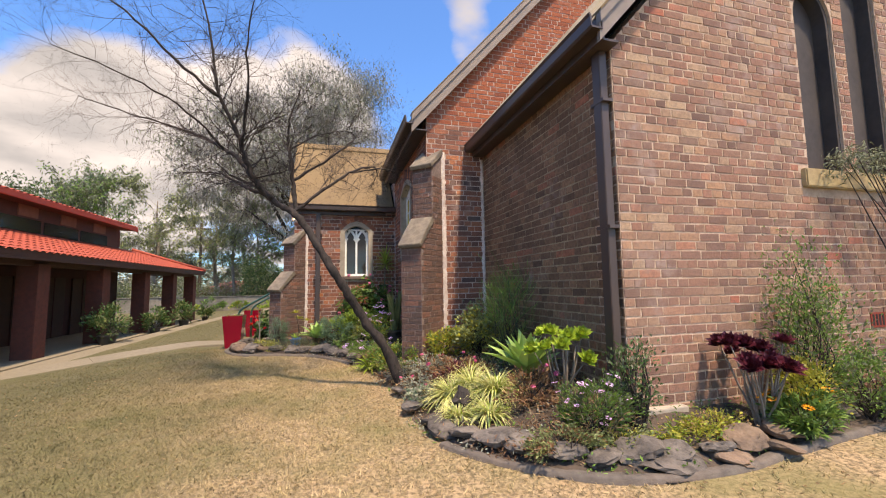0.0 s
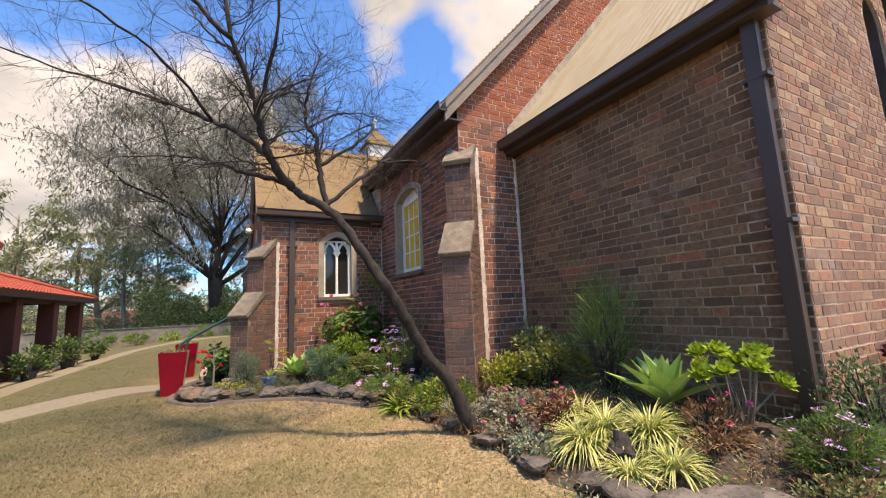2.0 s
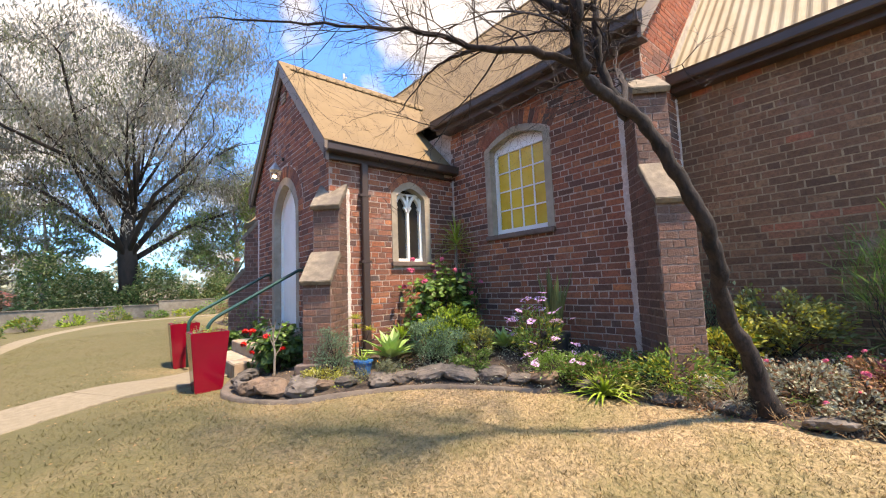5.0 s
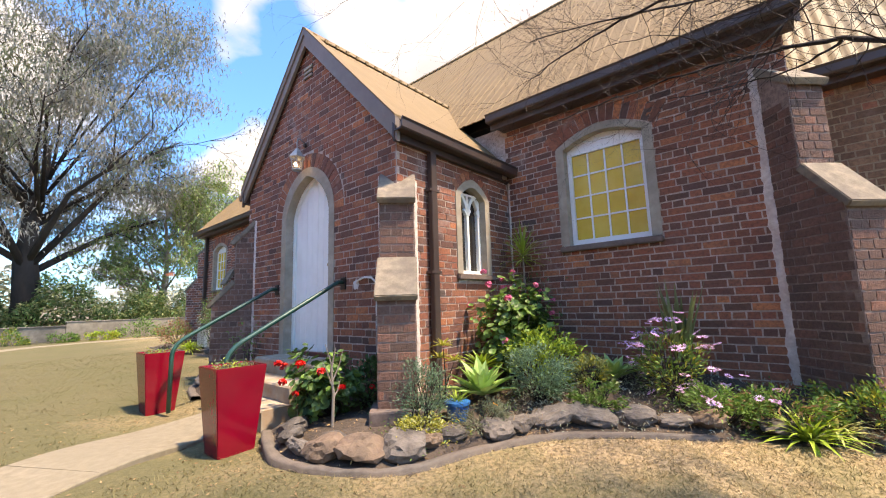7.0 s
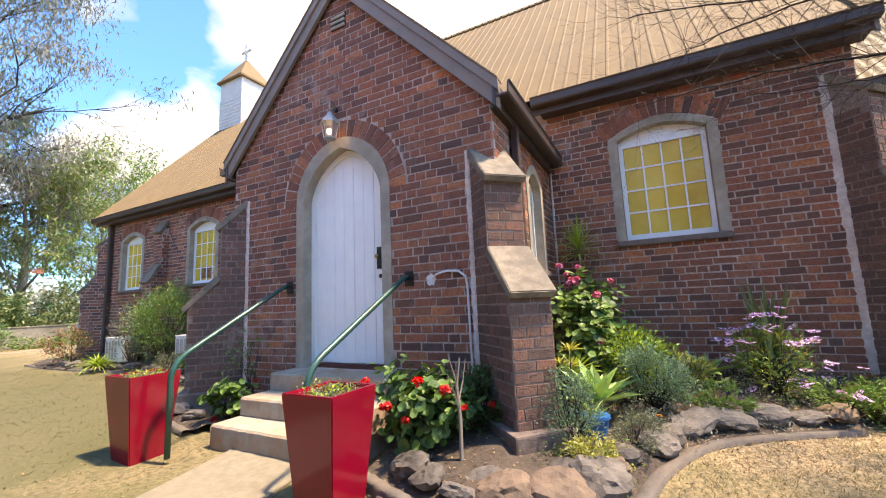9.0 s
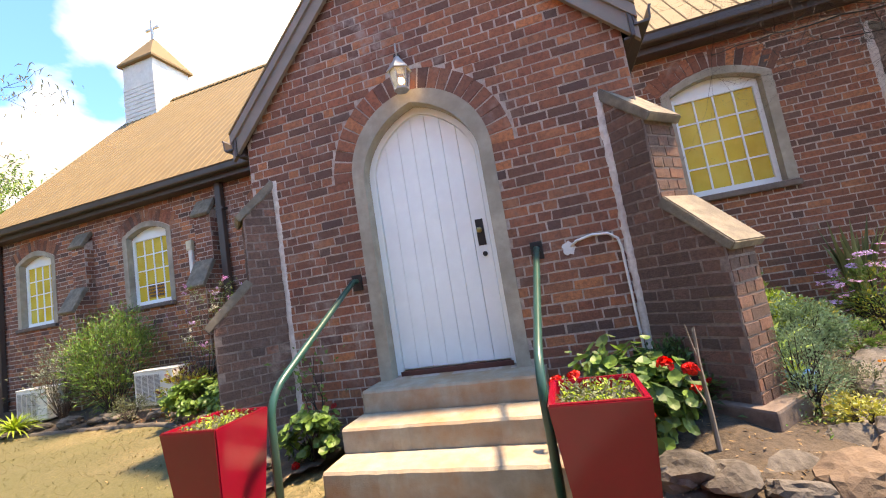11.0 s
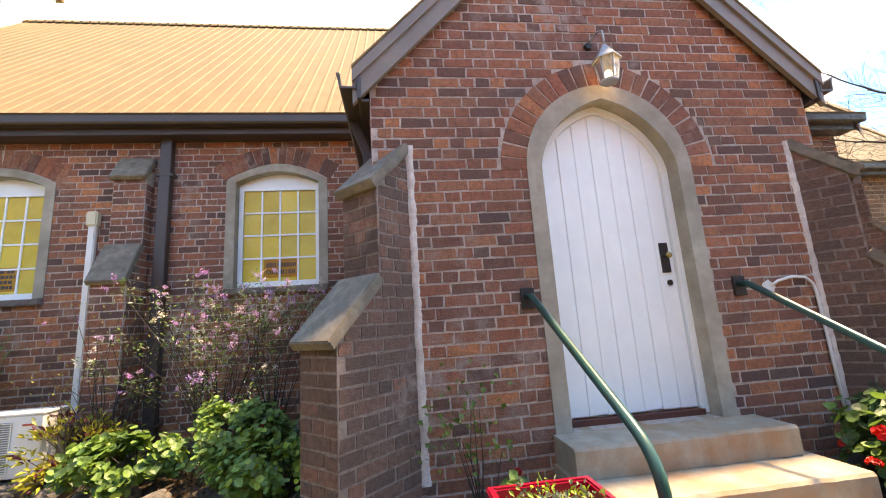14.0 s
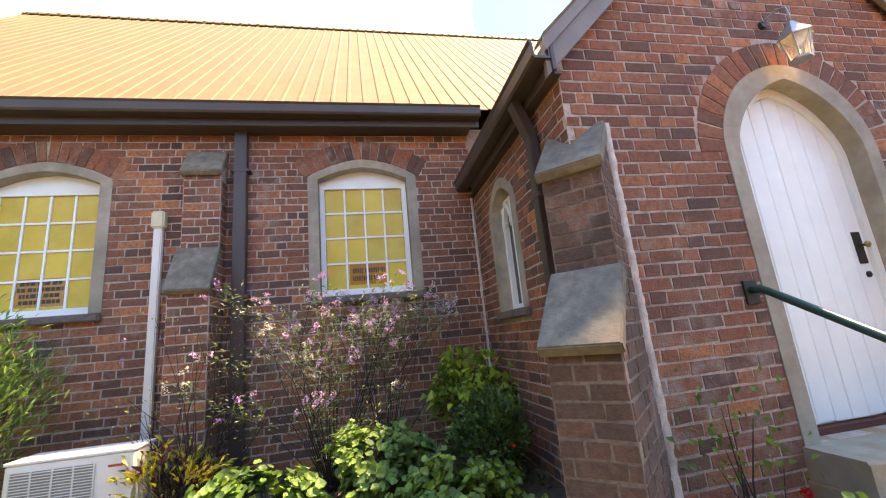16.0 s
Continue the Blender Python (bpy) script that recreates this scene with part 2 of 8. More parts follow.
kerb_concrete = surface("kerb_concrete", (0.135, 0.118, 0.10), (0.085, 0.074, 0.064), 12, 0.92, c3=(0.16, 0.122, 0.095), scale3=1.6, amount3=0.7, bump=0.5, bump_scale=120)
roof_tan = surface("tan_roof_sheet", (0.215, 0.150, 0.078), (0.188, 0.130, 0.067), 3.0, 0.72, c3=(0.172, 0.126, 0.074), scale3=0.8, amount3=0.5, bump=0.05, spec=0.15)
roof_pale = surface("weathered_roof_sheet", (0.33, 0.285, 0.20), (0.27, 0.22, 0.135), 2.0, 0.72, c3=(0.30, 0.255, 0.18), scale3=1.4, amount3=0.6, bump=0.1, spec=0.15, stretch=(1, 2.4, 0.6))
gutter_brown = surface("brown_gutter_paint", (0.060, 0.042, 0.036), (0.045, 0.032, 0.028), 6, 0.42, c3=(0.085, 0.062, 0.052), scale3=1.5, amount3=0.5, bump=0.05)
barge_beige = surface("beige_barge_paint", (0.235, 0.19, 0.15), (0.20, 0.16, 0.125), 6, 0.5, c3=(0.155, 0.125, 0.10), scale3=2, amount3=0.5, bump=0.1, bump_scale=40)
white_paint = surface("white_paint", (0.82, 0.87, 0.845), (0.78, 0.83, 0.805), 7, 0.38, c3=(0.72, 0.76, 0.75), scale3=1.7, amount3=0.5, bump=0.12, bump_scale=35)
old_white = surface("weathered_white_board", (0.70, 0.70, 0.68), (0.60, 0.60, 0.58), 9, 0.55, c3=(0.5, 0.5, 0.48), scale3=2, amount3=0.4)
yellow_glass = surface("yellow_obscure_glass", (0.68, 0.47, 0.045), (0.60, 0.40, 0.035), 3, 0.16, c3=(0.74, 0.56, 0.10), scale3=2.2, amount3=0.7, bump=0.25, bump_scale=180, vary="object", spread=(0.85, 1.1))
amber_panel = surface("amber_inscription_glass", (0.50, 0.22, 0.02), (0.42, 0.17, 0.015), 5, 0.2, bump=0.1)
dark_letter = surface("dark_lettering", (0.05, 0.03, 0.02), (0.04, 0.025, 0.02), 5, 0.6, bump=0)
dark_glass = surface("dark_glass", (0.030, 0.028, 0.026), (0.020, 0.019, 0.018), 3, 0.06, bump=0.03, bump_scale=8, spec=0.6)
lancet_glass = surface("lancet_shutter", (0.050, 0.042, 0.040), (0.036, 0.031, 0.030), 12, 0.7, c3=(0.08, 0.066, 0.055), scale3=2, amount3=0.5, bump=0.1)
red_glaze = surface("dark_red_glazed", (0.235, 0.004, 0.018), (0.21, 0.004, 0.016), 3, 0.16, c3=(0.19, 0.006, 0.018), scale3=3, amount3=0.4, bump=0.03, bump_scale=12)
rail_green = surface("green_rail_paint", (0.010, 0.060, 0.048), (0.014, 0.075, 0.060), 8, 0.32, bump=0.05, c3=(0.03, 0.06, 0.05), scale3=9, amount3=0.4)
dark_metal = surface("dark_metal", (0.035, 0.032, 0.030), (0.05, 0.045, 0.04), 12, 0.45, metal=0.6, bump=0.1)
brass = surface("worn_brass", (0.42, 0.30, 0.12), (0.30, 0.21, 0.09), 20, 0.3, metal=1.0, bump=0.05)
lamp_metal = surface("grey_lamp_metal", (0.42, 0.42, 0.41), (0.30, 0.29, 0.28), 18, 0.45, metal=0.5, bump=0.1)
white_plastic = surface("white_plastic", (0.76, 0.75, 0.71), (0.72, 0.71, 0.67), 5, 0.35, bump=0.03, c3=(0.68, 0.66, 0.60), scale3=4, amount3=0.4)
cream_plastic = surface("cream_plastic", (0.66, 0.60, 0.42), (0.58, 0.52, 0.36), 12, 0.5, bump=0.1)
grey_grille = surface("grey_grille", (0.28, 0.28, 0.27), (0.22, 0.22, 0.21), 8, 0.5, bump=0.0)
# flat black that stands in for shade inside rooms, vent and holes
unlit_black = surface("unlit_interior_black", (0.012, 0.011, 0.010), (0.02, 0.018, 0.016), 4, 0.9, bump=0)
soil = surface("garden_soil", (0.080, 0.060, 0.045), (0.034, 0.026, 0.020), 22, 0.97, c3=(0.10, 0.076, 0.057), scale3=2.2, amount3=0.6, bump=1.0, bump_scale=45)
rock_mat = surface("garden_rock", (0.140, 0.124, 0.108), (0.045, 0.040, 0.036), 9, 0.92, c3=(0.20, 0.172, 0.145), scale3=5.0, amount3=0.6, bump=0.9, bump_scale=34, vary="object", spread=(0.65, 1.3))
rock_orange = surface("ochre_garden_rock", (0.18, 0.128, 0.088), (0.085, 0.062, 0.047), 8, 0.92, c3=(0.24, 0.16, 0.11), scale3=3.4, amount3=0.6, bump=0.9, bump_scale=34, vary="object", spread=(0.75, 1.2))
bark = surface("dark_rough_bark", (0.028, 0.021, 0.018), (0.006, 0.005, 0.004), 26, 0.95, c3=(0.075, 0.060, 0.053), scale3=7, amount3=0.35, contrast=(0.42, 0.58), bump=1.0, bump_scale=40, stretch=(1, 1, 0.45))
twig_mat = surface("dark_twig", (0.038, 0.028, 0.025), (0.024, 0.018, 0.016), 12, 0.9, bump=0.2)
pale_bark = surface("pale_gum_bark", (0.30, 0.265, 0.22), (0.16, 0.135, 0.11), 3, 0.9, c3=(0.10, 0.085, 0.07), scale3=0.7, amount3=0.5, bump=0.6, bump_scale=12, stretch=(1, 1, 0.4))
black_bark = surface("black_old_bark", (0.026, 0.021, 0.019), (0.013, 0.011, 0.010), 5, 0.95, c3=(0.06, 0.05, 0.042), scale3=1.0, amount3=0.5, bump=0.9, bump_scale=14, stretch=(1, 1, 0.4))


def leaf_mat(name, c1, c2, rough=0.5, tr=0.32, spread=(0.6, 1.35)):
    return surface(name, c1, c2, 6, rough, vary="island", spread=spread, bump=0, translucent=tr)


leaf_mid = leaf_mat("mid_green_leaf", (0.155, 0.279, 0.057), (0.104, 0.206, 0.041))
leaf_dark = leaf_mat("dark_green_leaf", (0.075, 0.161, 0.043), (0.047, 0.112, 0.033))
leaf_lime = leaf_mat("lime_leaf", (0.34, 0.47, 0.057), (0.243, 0.365, 0.046))
leaf_yellow = leaf_mat("yellow_green_leaf", (0.429, 0.412, 0.058), (0.281, 0.281, 0.049))
leaf_blue = leaf_mat("blue_green_leaf", (0.168, 0.287, 0.168), (0.119, 0.217, 0.128))
leaf_grey = leaf_mat("grey_green_leaf", (0.167, 0.196, 0.119), (0.119, 0.142, 0.087), 0.7)
leaf_silver = leaf_mat("silvery_leaf", (0.40, 0.42, 0.315), (0.29, 0.305, 0.23))
leaf_agave = leaf_mat("agave_leaf", (0.31, 0.48, 0.14), (0.23, 0.38, 0.11), 0.42, 0.12, (0.85, 1.15))
leaf_cream = leaf_mat("cream_striped_leaf", (0.70, 0.68, 0.33), (0.52, 0.56, 0.20), 0.45, 0.25, (0.6, 1.2))
leaf_ash = leaf_mat("ash_grey_leaf", (0.27, 0.275, 0.245), (0.20, 0.205, 0.18), 0.8, 0.45, (0.85, 1.15))
leaf_olive = leaf_mat("olive_grey_leaf", (0.25, 0.30, 0.115), (0.165, 0.205, 0.08))
leaf_dry = leaf_mat("dry_leaf", (0.36, 0.24, 0.12), (0.24, 0.156, 0.084), 0.8, 0.15)
leaf_purple = leaf_mat("purple_black_rosette", (0.125, 0.020, 0.034), (0.07, 0.012, 0.02), 0.35, 0.05)
leaf_rust = leaf_mat("rusty_leaf", (0.314, 0.157, 0.074), (0.181, 0.099, 0.058))
red_petal = leaf_mat("scarlet_petal", (0.72, 0.012, 0.008), (0.55, 0.008, 0.006), 0.5, 0.2)
pink_petal = leaf_mat("pink_petal", (0.80, 0.20, 0.32), (0.70, 0.13, 0.25), 0.5, 0.2)
mauve_petal = leaf_mat("pale_mauve_petal", (0.739, 0.504, 0.739), (0.627, 0.37, 0.65), 0.5, 0.25)
violet_petal = leaf_mat("violet_petal", (0.52, 0.22, 0.50), (0.56, 0.32, 0.54), 0.5, 0.2)
white_petal = leaf_mat("cream_white_petal", (0.72, 0.68, 0.58), (0.62, 0.56, 0.47), 0.5, 0.25)
orange_petal = leaf_mat("orange_petal", (0.80, 0.33, 0.012), (0.75, 0.25, 0.008), 0.5, 0.2)
lawn_mat = surface("dry_lawn", (0.39, 0.285, 0.165), (0.135, 0.100, 0.056), 26, 0.97, c3=(0.150, 0.142, 0.052), scale3=0.75, amount3=0.72, bump=1.0, bump_scale=55, contrast=(0.42, 0.60), green=(0.072, 0.072, 0.028))
blade_mat = surface("dry_grass_blade", (0.45, 0.34, 0.19), (0.30, 0.225, 0.115), 7, 0.9, c3=(0.15, 0.155, 0.052), scale3=0.75, amount3=0.72, vary="island", spread=(0.55, 1.45), bump=0, green=(0.105, 0.102, 0.042))
tile_orange = surface("terracotta_roof_tile", (0.36, 0.066, 0.032), (0.29, 0.052, 0.028), 5, 0.75, c3=(0.36, 0.07, 0.04), scale3=1.0, amount3=0.4, bump=0.2)
brown_brick = surface("brown_post_brick", (0.15, 0.040, 0.026), (0.10, 0.030, 0.021), 9, 0.9, c3=(0.085, 0.038, 0.03), scale3=1.0, amount3=0.5, bump=0.4, bump_scale=30)
hall_wall = surface("dark_red_wall_paint", (0.075, 0.014, 0.012), (0.05, 0.011, 0.010), 5, 0.7, bump=0.1)
hall_timber = surface("brown_fascia_timber", (0.085, 0.036, 0.026), (0.06, 0.028, 0.022), 5, 0.7, bump=0.1)
hall_panel = surface("tan_infill_panel", (0.22, 0.13, 0.09), (0.18, 0.10, 0.07), 5, 0.8, bump=0.1)
wall_render = surface("grey_rendered_wall", (0.25, 0.23, 0.185), (0.17, 0.155, 0.125), 5, 0.95, c3=(0.085, 0.078, 0.062), scale3=0.8, amount3=0.7, bump=0.3, bump_scale=40)
blue_pot_mat = surface("blue_plastic", (0.008, 0.13, 0.36), (0.008, 0.105, 0.30), 6, 0.35, bump=0.03)
black_pot_mat = surface("black_plastic", (0.018, 0.018, 0.019), (0.03, 0.03, 0.03), 6, 0.5, bump=0.05)
timber_pole = surface("grey_timber_pole", (0.13, 0.105, 0.085), (0.08, 0.066, 0.055), 8, 0.9, bump=0.4, stretch=(1, 1, 0.2))
charcoal = surface("charred_stump", (0.022, 0.018, 0.017), (0.045, 0.036, 0.032), 14, 0.85, bump=1.0, bump_scale=30)
lamp_glow = bpy.data.materials.new("lamp_bulb")
lamp_glow.use_nodes = True
lamp_glow.node_tree.nodes["Principled BSDF"].inputs["Base Color"].default_value = (0.9, 0.85, 0.7, 1)
lamp_glow.node_tree.nodes["Principled BSDF"].inputs["Emission Color"].default_value = (1.0, 0.80, 0.5, 1)
lamp_glow.node_tree.nodes["Principled BSDF"].inputs["Emission Strength"].default_value = 1.6
clear_glass = bpy.data.materials.new("clear_glass")
clear_glass.use_nodes = True
cg = clear_glass.node_tree.nodes["Principled BSDF"]
cg.inputs["Base Color"].default_value = (0.9, 0.9, 0.88, 1)
cg.inputs["Transmission Weight"].default_value, cg.inputs["Roughness"].default_value = 0.9, 0.12

# ---- mesh helpers ----
Z = Vector((0, 0, 1))


def part(name, bm, material, parent=None, label="", smooth=False):
    """Link a bmesh as one mesh object, under a thing or a part."""
    me = bpy.data.meshes.new(name)
    bmesh.ops.recalc_face_normals(bm, faces=bm.faces)
    bm.to_mesh(me)
    bm.free()
    me.materials.append(material)
    if smooth:
        me.shade_smooth()
    ob = new(name, me)
    if parent:
        ob.parent = parent
    if label:
        ob["label"] = label
    return ob


def poly_part(name, verts, faces, material, parent=None, label="", smooth=False):
    """The same from lists of computed vertices and faces, for large meshes."""
    me = bpy.data.meshes.new(name)
    me.from_pydata(verts, [], faces)
    me.materials.append(material)
    if smooth:
        me.shade_smooth()
    ob = new(name, me)
    if parent:
        ob.parent = parent
    if label:
        ob["label"] = label
    return ob


def thing(name, label, category, group="", kind="", at=(0, 0, 0)):
    ob = new(name)
    ob.location = at
    ob.empty_display_size = 0.2
    return tagged(ob, label, category, group, kind)


def box(bm, x0, x1, y0, y1, z0, z1, bevel=0.0):
    r = bmesh.ops.create_cube(bm, size=1)
    bmesh.ops.scale(bm, vec=(x1 - x0, y1 - y0, z1 - z0), verts=r["verts"])
    bmesh.ops.translate(bm, vec=((x0 + x1) / 2, (y0 + y1) / 2, (z0 + z1) / 2), verts=r["verts"])
    if bevel:
        edges = list({e for v in r["verts"] for e in v.link_edges})
        bmesh.ops.bevel(bm, geom=edges, offset=bevel, segments=2, affect="EDGES", profile=0.6)
    return bm


def boxed(*a, **k):
    return box(bmesh.new(), *a, **k)


class Plane:
    """A wall's frame: u runs along it, v up, w out of it."""

    def __init__(self, origin, normal):
        self.o, self.n = Vector(origin), Vector(normal).normalized()
        self.u = Z.cross(self.n)

    def __call__(self, u, v, w=0.0):
        return self.o + self.u * u + Z * v + self.n * w


def prism(bm, pl, pts, w0, w1):
    """A closed outline in a wall's frame, pushed from w0 to w1."""
    a = [bm.verts.new(pl(u, v, w0)) for u, v in pts]
    b = [bm.verts.new(pl(u, v, w1)) for u, v in pts]
    n = len(pts)
    bm.faces.new(a)
    bm.faces.new(b[::-1])
    for i in range(n):
        bm.faces.new((a[i], b[i], b[(i + 1) % n], a[(i + 1) % n]))
    return bm


def band(bm, pl, outer, inner, w0, w1, closed=False):
    """A band between two outlines of as many points, from w0 (back) to w1 (front)."""
    rows = [[bm.verts.new(pl(u, v, w)) for u, v in line] for line, w in ((outer, w0), (outer, w1), (inner, w1), (inner, w0))]
    n = len(outer)
    for i in range(n if closed else n - 1):
        j = (i + 1) % n
        for k in range(4):
            r, s = rows[k], rows[(k + 1) % 4]
            bm.faces.new((r[i], r[j], s[j], s[i]))
    if not closed:
        bm.faces.new([r[0] for r in rows])
        bm.faces.new([r[-1] for r in rows][::-1])
    return bm


def tube(bm, pts, radii, sides=8, caps=True):
    """A tube along points; radii one number or a list."""
    pts = [Vector(p) for p in pts]
    if isinstance(radii, (int, float)):
        radii = [radii] * len(pts)
    rings, prev = [], None
    for i, p in enumerate(pts):
        d = (pts[min(i + 1, len(pts) - 1)] - pts[max(i - 1, 0)]).normalized()
        if prev is None:
            a = d.orthogonal().normalized()
        else:
            a = (prev - d * prev.dot(d))
            a = a.normalized() if a.length > 1e-6 else d.orthogonal().normalized()
        prev = a
        b = d.cross(a)
        rings.append([bm.verts.new(p + (a * math.cos(t) + b * math.sin(t)) * radii[i]) for t in (2 * math.pi * k / sides for k in range(sides))])
    for r, s in zip(rings, rings[1:]):
        for k in range(sides):
            bm.faces.new((r[k], r[(k + 1) % sides], s[(k + 1) % sides], s[k]))
    if caps:
        bm.faces.new(rings[0][::-1])
        bm.faces.new(rings[-1])
    return bm


def extruded(bm, profile, start, end, up=Z):
    """A closed profile (a across to the right, b up) along a straight line."""
    s, e = Vector(start), Vector(end)
    d = (e - s).normalized()
    right = d.cross(Vector(up)).normalized()
    top = right.cross(d)
    a = [bm.verts.new(s + right * x + top * y) for x, y in profile]
    b = [bm.verts.new(e + right * x + top * y) for x, y in profile]
    n = len(profile)
    bm.faces.new(a)
    bm.faces.new(b[::-1])
    for i in range(n):
        bm.faces.new((a[i], b[i], b[(i + 1) % n], a[(i + 1) % n]))
    return bm


def wall_mesh(pl, outline, holes, thick, material, name, label):
    """A wall with openings that go through it."""
    bm = bmesh.new()
    edges = []
    for loop in [outline] + holes:
        vs = [bm.verts.new(pl(u, v, 0)) for u, v in loop]
        edges += [bm.edges.new((vs[i], vs[(i + 1) % len(vs)])) for i in range(len(vs))]
    bmesh.ops.triangle_fill(bm, use_beauty=True, use_dissolve=False, edges=edges)
    r = bmesh.ops.extrude_face_region(bm, geom=list(bm.faces))
    bmesh.ops.translate(bm, vec=-pl.n * thick, verts=[g for g in r["geom"] if isinstance(g, bmesh.types.BMVert)])
    ob = part(name, bm, material)
    return tagged(ob, label, "wall", kind="structure")


# ---- bricks ----
COURSE, STRETCHER, HEADER, JOINT = 0.085, 0.240, 0.121, 0.0118
brick_store = {}


def brick_shape(length, height, variant, taper=1.0):
    """One brick's front, local x along, z up, its face towards -y."""
    key = (round(length, 2), round(height, 3), variant, taper)
    if key not in brick_store:
        rng = random.Random(variant * 977 + int(key[0] * 1000))
        l, h = key[0] / 2, key[1] / 2
        j = lambda: rng.uniform(-0.0045, 0.0045)
        back = [(sx * l + j(), 0.004, sz * h + j()) for sx, sz in ((-1, -1), (1, -1), (1, 1), (-1, 1))]
        front = [(x - math.copysign(0.0025, x), -0.0045 + j() * 0.35, z - math.copysign(0.0025, z)) for x, _, z in back]
        if taper != 1.0:
            back = [(x, y, z * (taper if x > 0 else 1.0)) for x, y, z in back]
            front = [(x, y, z * (taper if x > 0 else 1.0)) for x, y, z in front]
        me = bpy.data.meshes.new("brick")
        me.from_pydata(back + front, [], [(4, 5, 6, 7), (0, 1, 5, 4), (1, 2, 6, 5), (2, 3, 7, 6), (3, 0, 4, 7)])
        brick_store[key] = me
    return brick_store[key]


def lay(wall, pl, v0, v1, spans, mats, near=None, seed=1, limit=300, heads=(0.24, 0.66), joint=JOINT):
    """Courses of bricks on a wall's face. spans(v) gives the free stretches of u at a height; near(u, v) picks those that are parts of their own."""
    rng = random.Random(seed)
    verts, faces, made = [], [], 0
    turn = Matrix((pl.u, -pl.n, Z)).transposed().to_4x4()
    rows = int((v1 - v0) / COURSE)
    for i in range(rows):
        vm = v0 + (i + 0.5) * COURSE
        for a, b in spans(vm):
            u = math.floor(a / STRETCHER) * STRETCHER - (HEADER / 2 if i % 2 else 0) - STRETCHER
            flip = i % 2
            while u < b:
                size = HEADER if (rng.random() < heads[flip]) else STRETCHER
                u0, u1 = max(u, a) + joint / 2, min(u + size, b) - joint / 2
                u += size
                if u1 - u0 < 0.035:
                    continue
                h = COURSE - joint + rng.uniform(-0.002, 0.002)
                out = rng.uniform(-0.001, 0.0015)
                um, dv = (u0 + u1) / 2, rng.uniform(-0.0015, 0.0015)
                if near and made < limit and near(um, vm):
                    me = brick_shape(u1 - u0, COURSE - joint, rng.randrange(4))
                    if not me.materials:
                        me.materials.append(mats[1])
                    ob = new("brick", me)
                    if me.materials[0] != mats[1]:
                        ob.material_slots[0].link = "OBJECT"
                        ob.material_slots[0].material = mats[1]
                    ob.parent = wall
                    ob.matrix_basis = wall.matrix_basis.inverted() @ Matrix.Translation(pl(um, vm + dv, out)) @ turn
                    made += 1
                    continue
                n = len(verts)
                j = lambda: rng.uniform(-0.0045, 0.0045)
                back = [(x + j(), z + j()) for x, z in ((u0, vm - h / 2), (u1, vm - h / 2), (u1, vm + h / 2), (u0, vm + h / 2))]
                inset = [(back[0][0] + .0025, back[0][1] + .0025), (back[1][0] - .0025, back[1][1] + .0025), (back[2][0] - .0025, back[2][1] - .0025), (back[3][0] + .0025, back[3][1] - .0025)]
                verts += [pl(x, z, -0.004) for x, z in back] + [pl(x, z, 0.0045 + out + j() * 0.3) for x, z in inset]
                faces += [(n + 4, n + 5, n + 6, n + 7), (n, n + 1, n + 5, n + 4), (n + 1, n + 2, n + 6, n + 5), (n + 2, n + 3, n + 7, n + 6), (n + 3, n, n + 4, n + 7)]
    if verts:
        ob = poly_part("brickwork", verts, faces, mats[0], wall)
        ob["kind"] = "stuff"


def cut(spans, lo, hi):
    out = []
    for a, b in spans:
        if hi <= a or lo >= b:
            out.append((a, b))
        else:
            if lo > a:
                out.append((a, lo))
            if hi < b:
                out.append((hi, b))
    return out


def voussoirs(wall, pl, curve, depth, mats, seed=3, taper=1.18):
    """Bricks on end round an arch: curve is the inner line, the bricks stand out from it."""
    rng = random.Random(seed)
    seg = [(Vector(p), Vector(q)) for p, q in zip(curve, curve[1:])]
    total = sum((q - p).length for p, q in seg)
    count = max(3, round(total / 0.088))
    step, at = total / count, 0.0
    for i in range(count):
        want, run = (i + 0.5) * step, 0.0
        for p, q in seg:
            L = (q - p).length
            if run + L >= want:
                m, d = p + (q - p) * ((want - run) / L), (q - p).normalized()
                break
            run += L
        nrm = Vector((-d.y, d.x))
        c = m + nrm * (depth / 2 + 0.006)
        me = brick_shape(depth * 1.0, step * 0.95, rng.randrange(3), taper)
        if not me.materials:
            me.materials.append(mats[1])
        ob = new("brick", me)
        if me.materials[0] != mats[1]:
            ob.material_slots[0].link = "OBJECT"
            ob.material_slots[0].material = mats[1]
        ob.parent = wall
        ax = pl.u * nrm.x + Z * nrm.y
        az = pl.u * -d.x - Z * d.y
        ob.matrix_basis = Matrix.Translation(pl(c.x, c.y, 0.002 + rng.uniform(-.001, .002))) @ Matrix((ax, -pl.n, az)).transposed().to_4x4()


def low_arch(c, half, spring, rise, n=14):
    """The line of a low, slightly pointed arch, from the low-u side to the high."""
    pts = []
    for i in range(n + 1):
        s = -1 + 2 * i / n
        pts.append((c + half * s, spring + rise * (0.82 * (1 - s * s) + 0.18 * (1 - abs(s)))))
    return pts


def pointed_arch(c, half, spring, rise, n=20):
    r = (rise * rise + half * half) / (2 * half)
    pts = []
    for i in range(n + 1):
        a = math.pi * (1 - i / n)
        s = math.cos(a)
        pts.append((c + half * s, spring + math.sqrt(max(0.0, r * r - (abs(s) * half + r - half) ** 2))))
    return pts


def opening(curve, sill):
    """A closed outline: up one side, over the arch, down the other."""
    return [(curve[0][0], sill)] + curve + [(curve[-1][0], sill)]


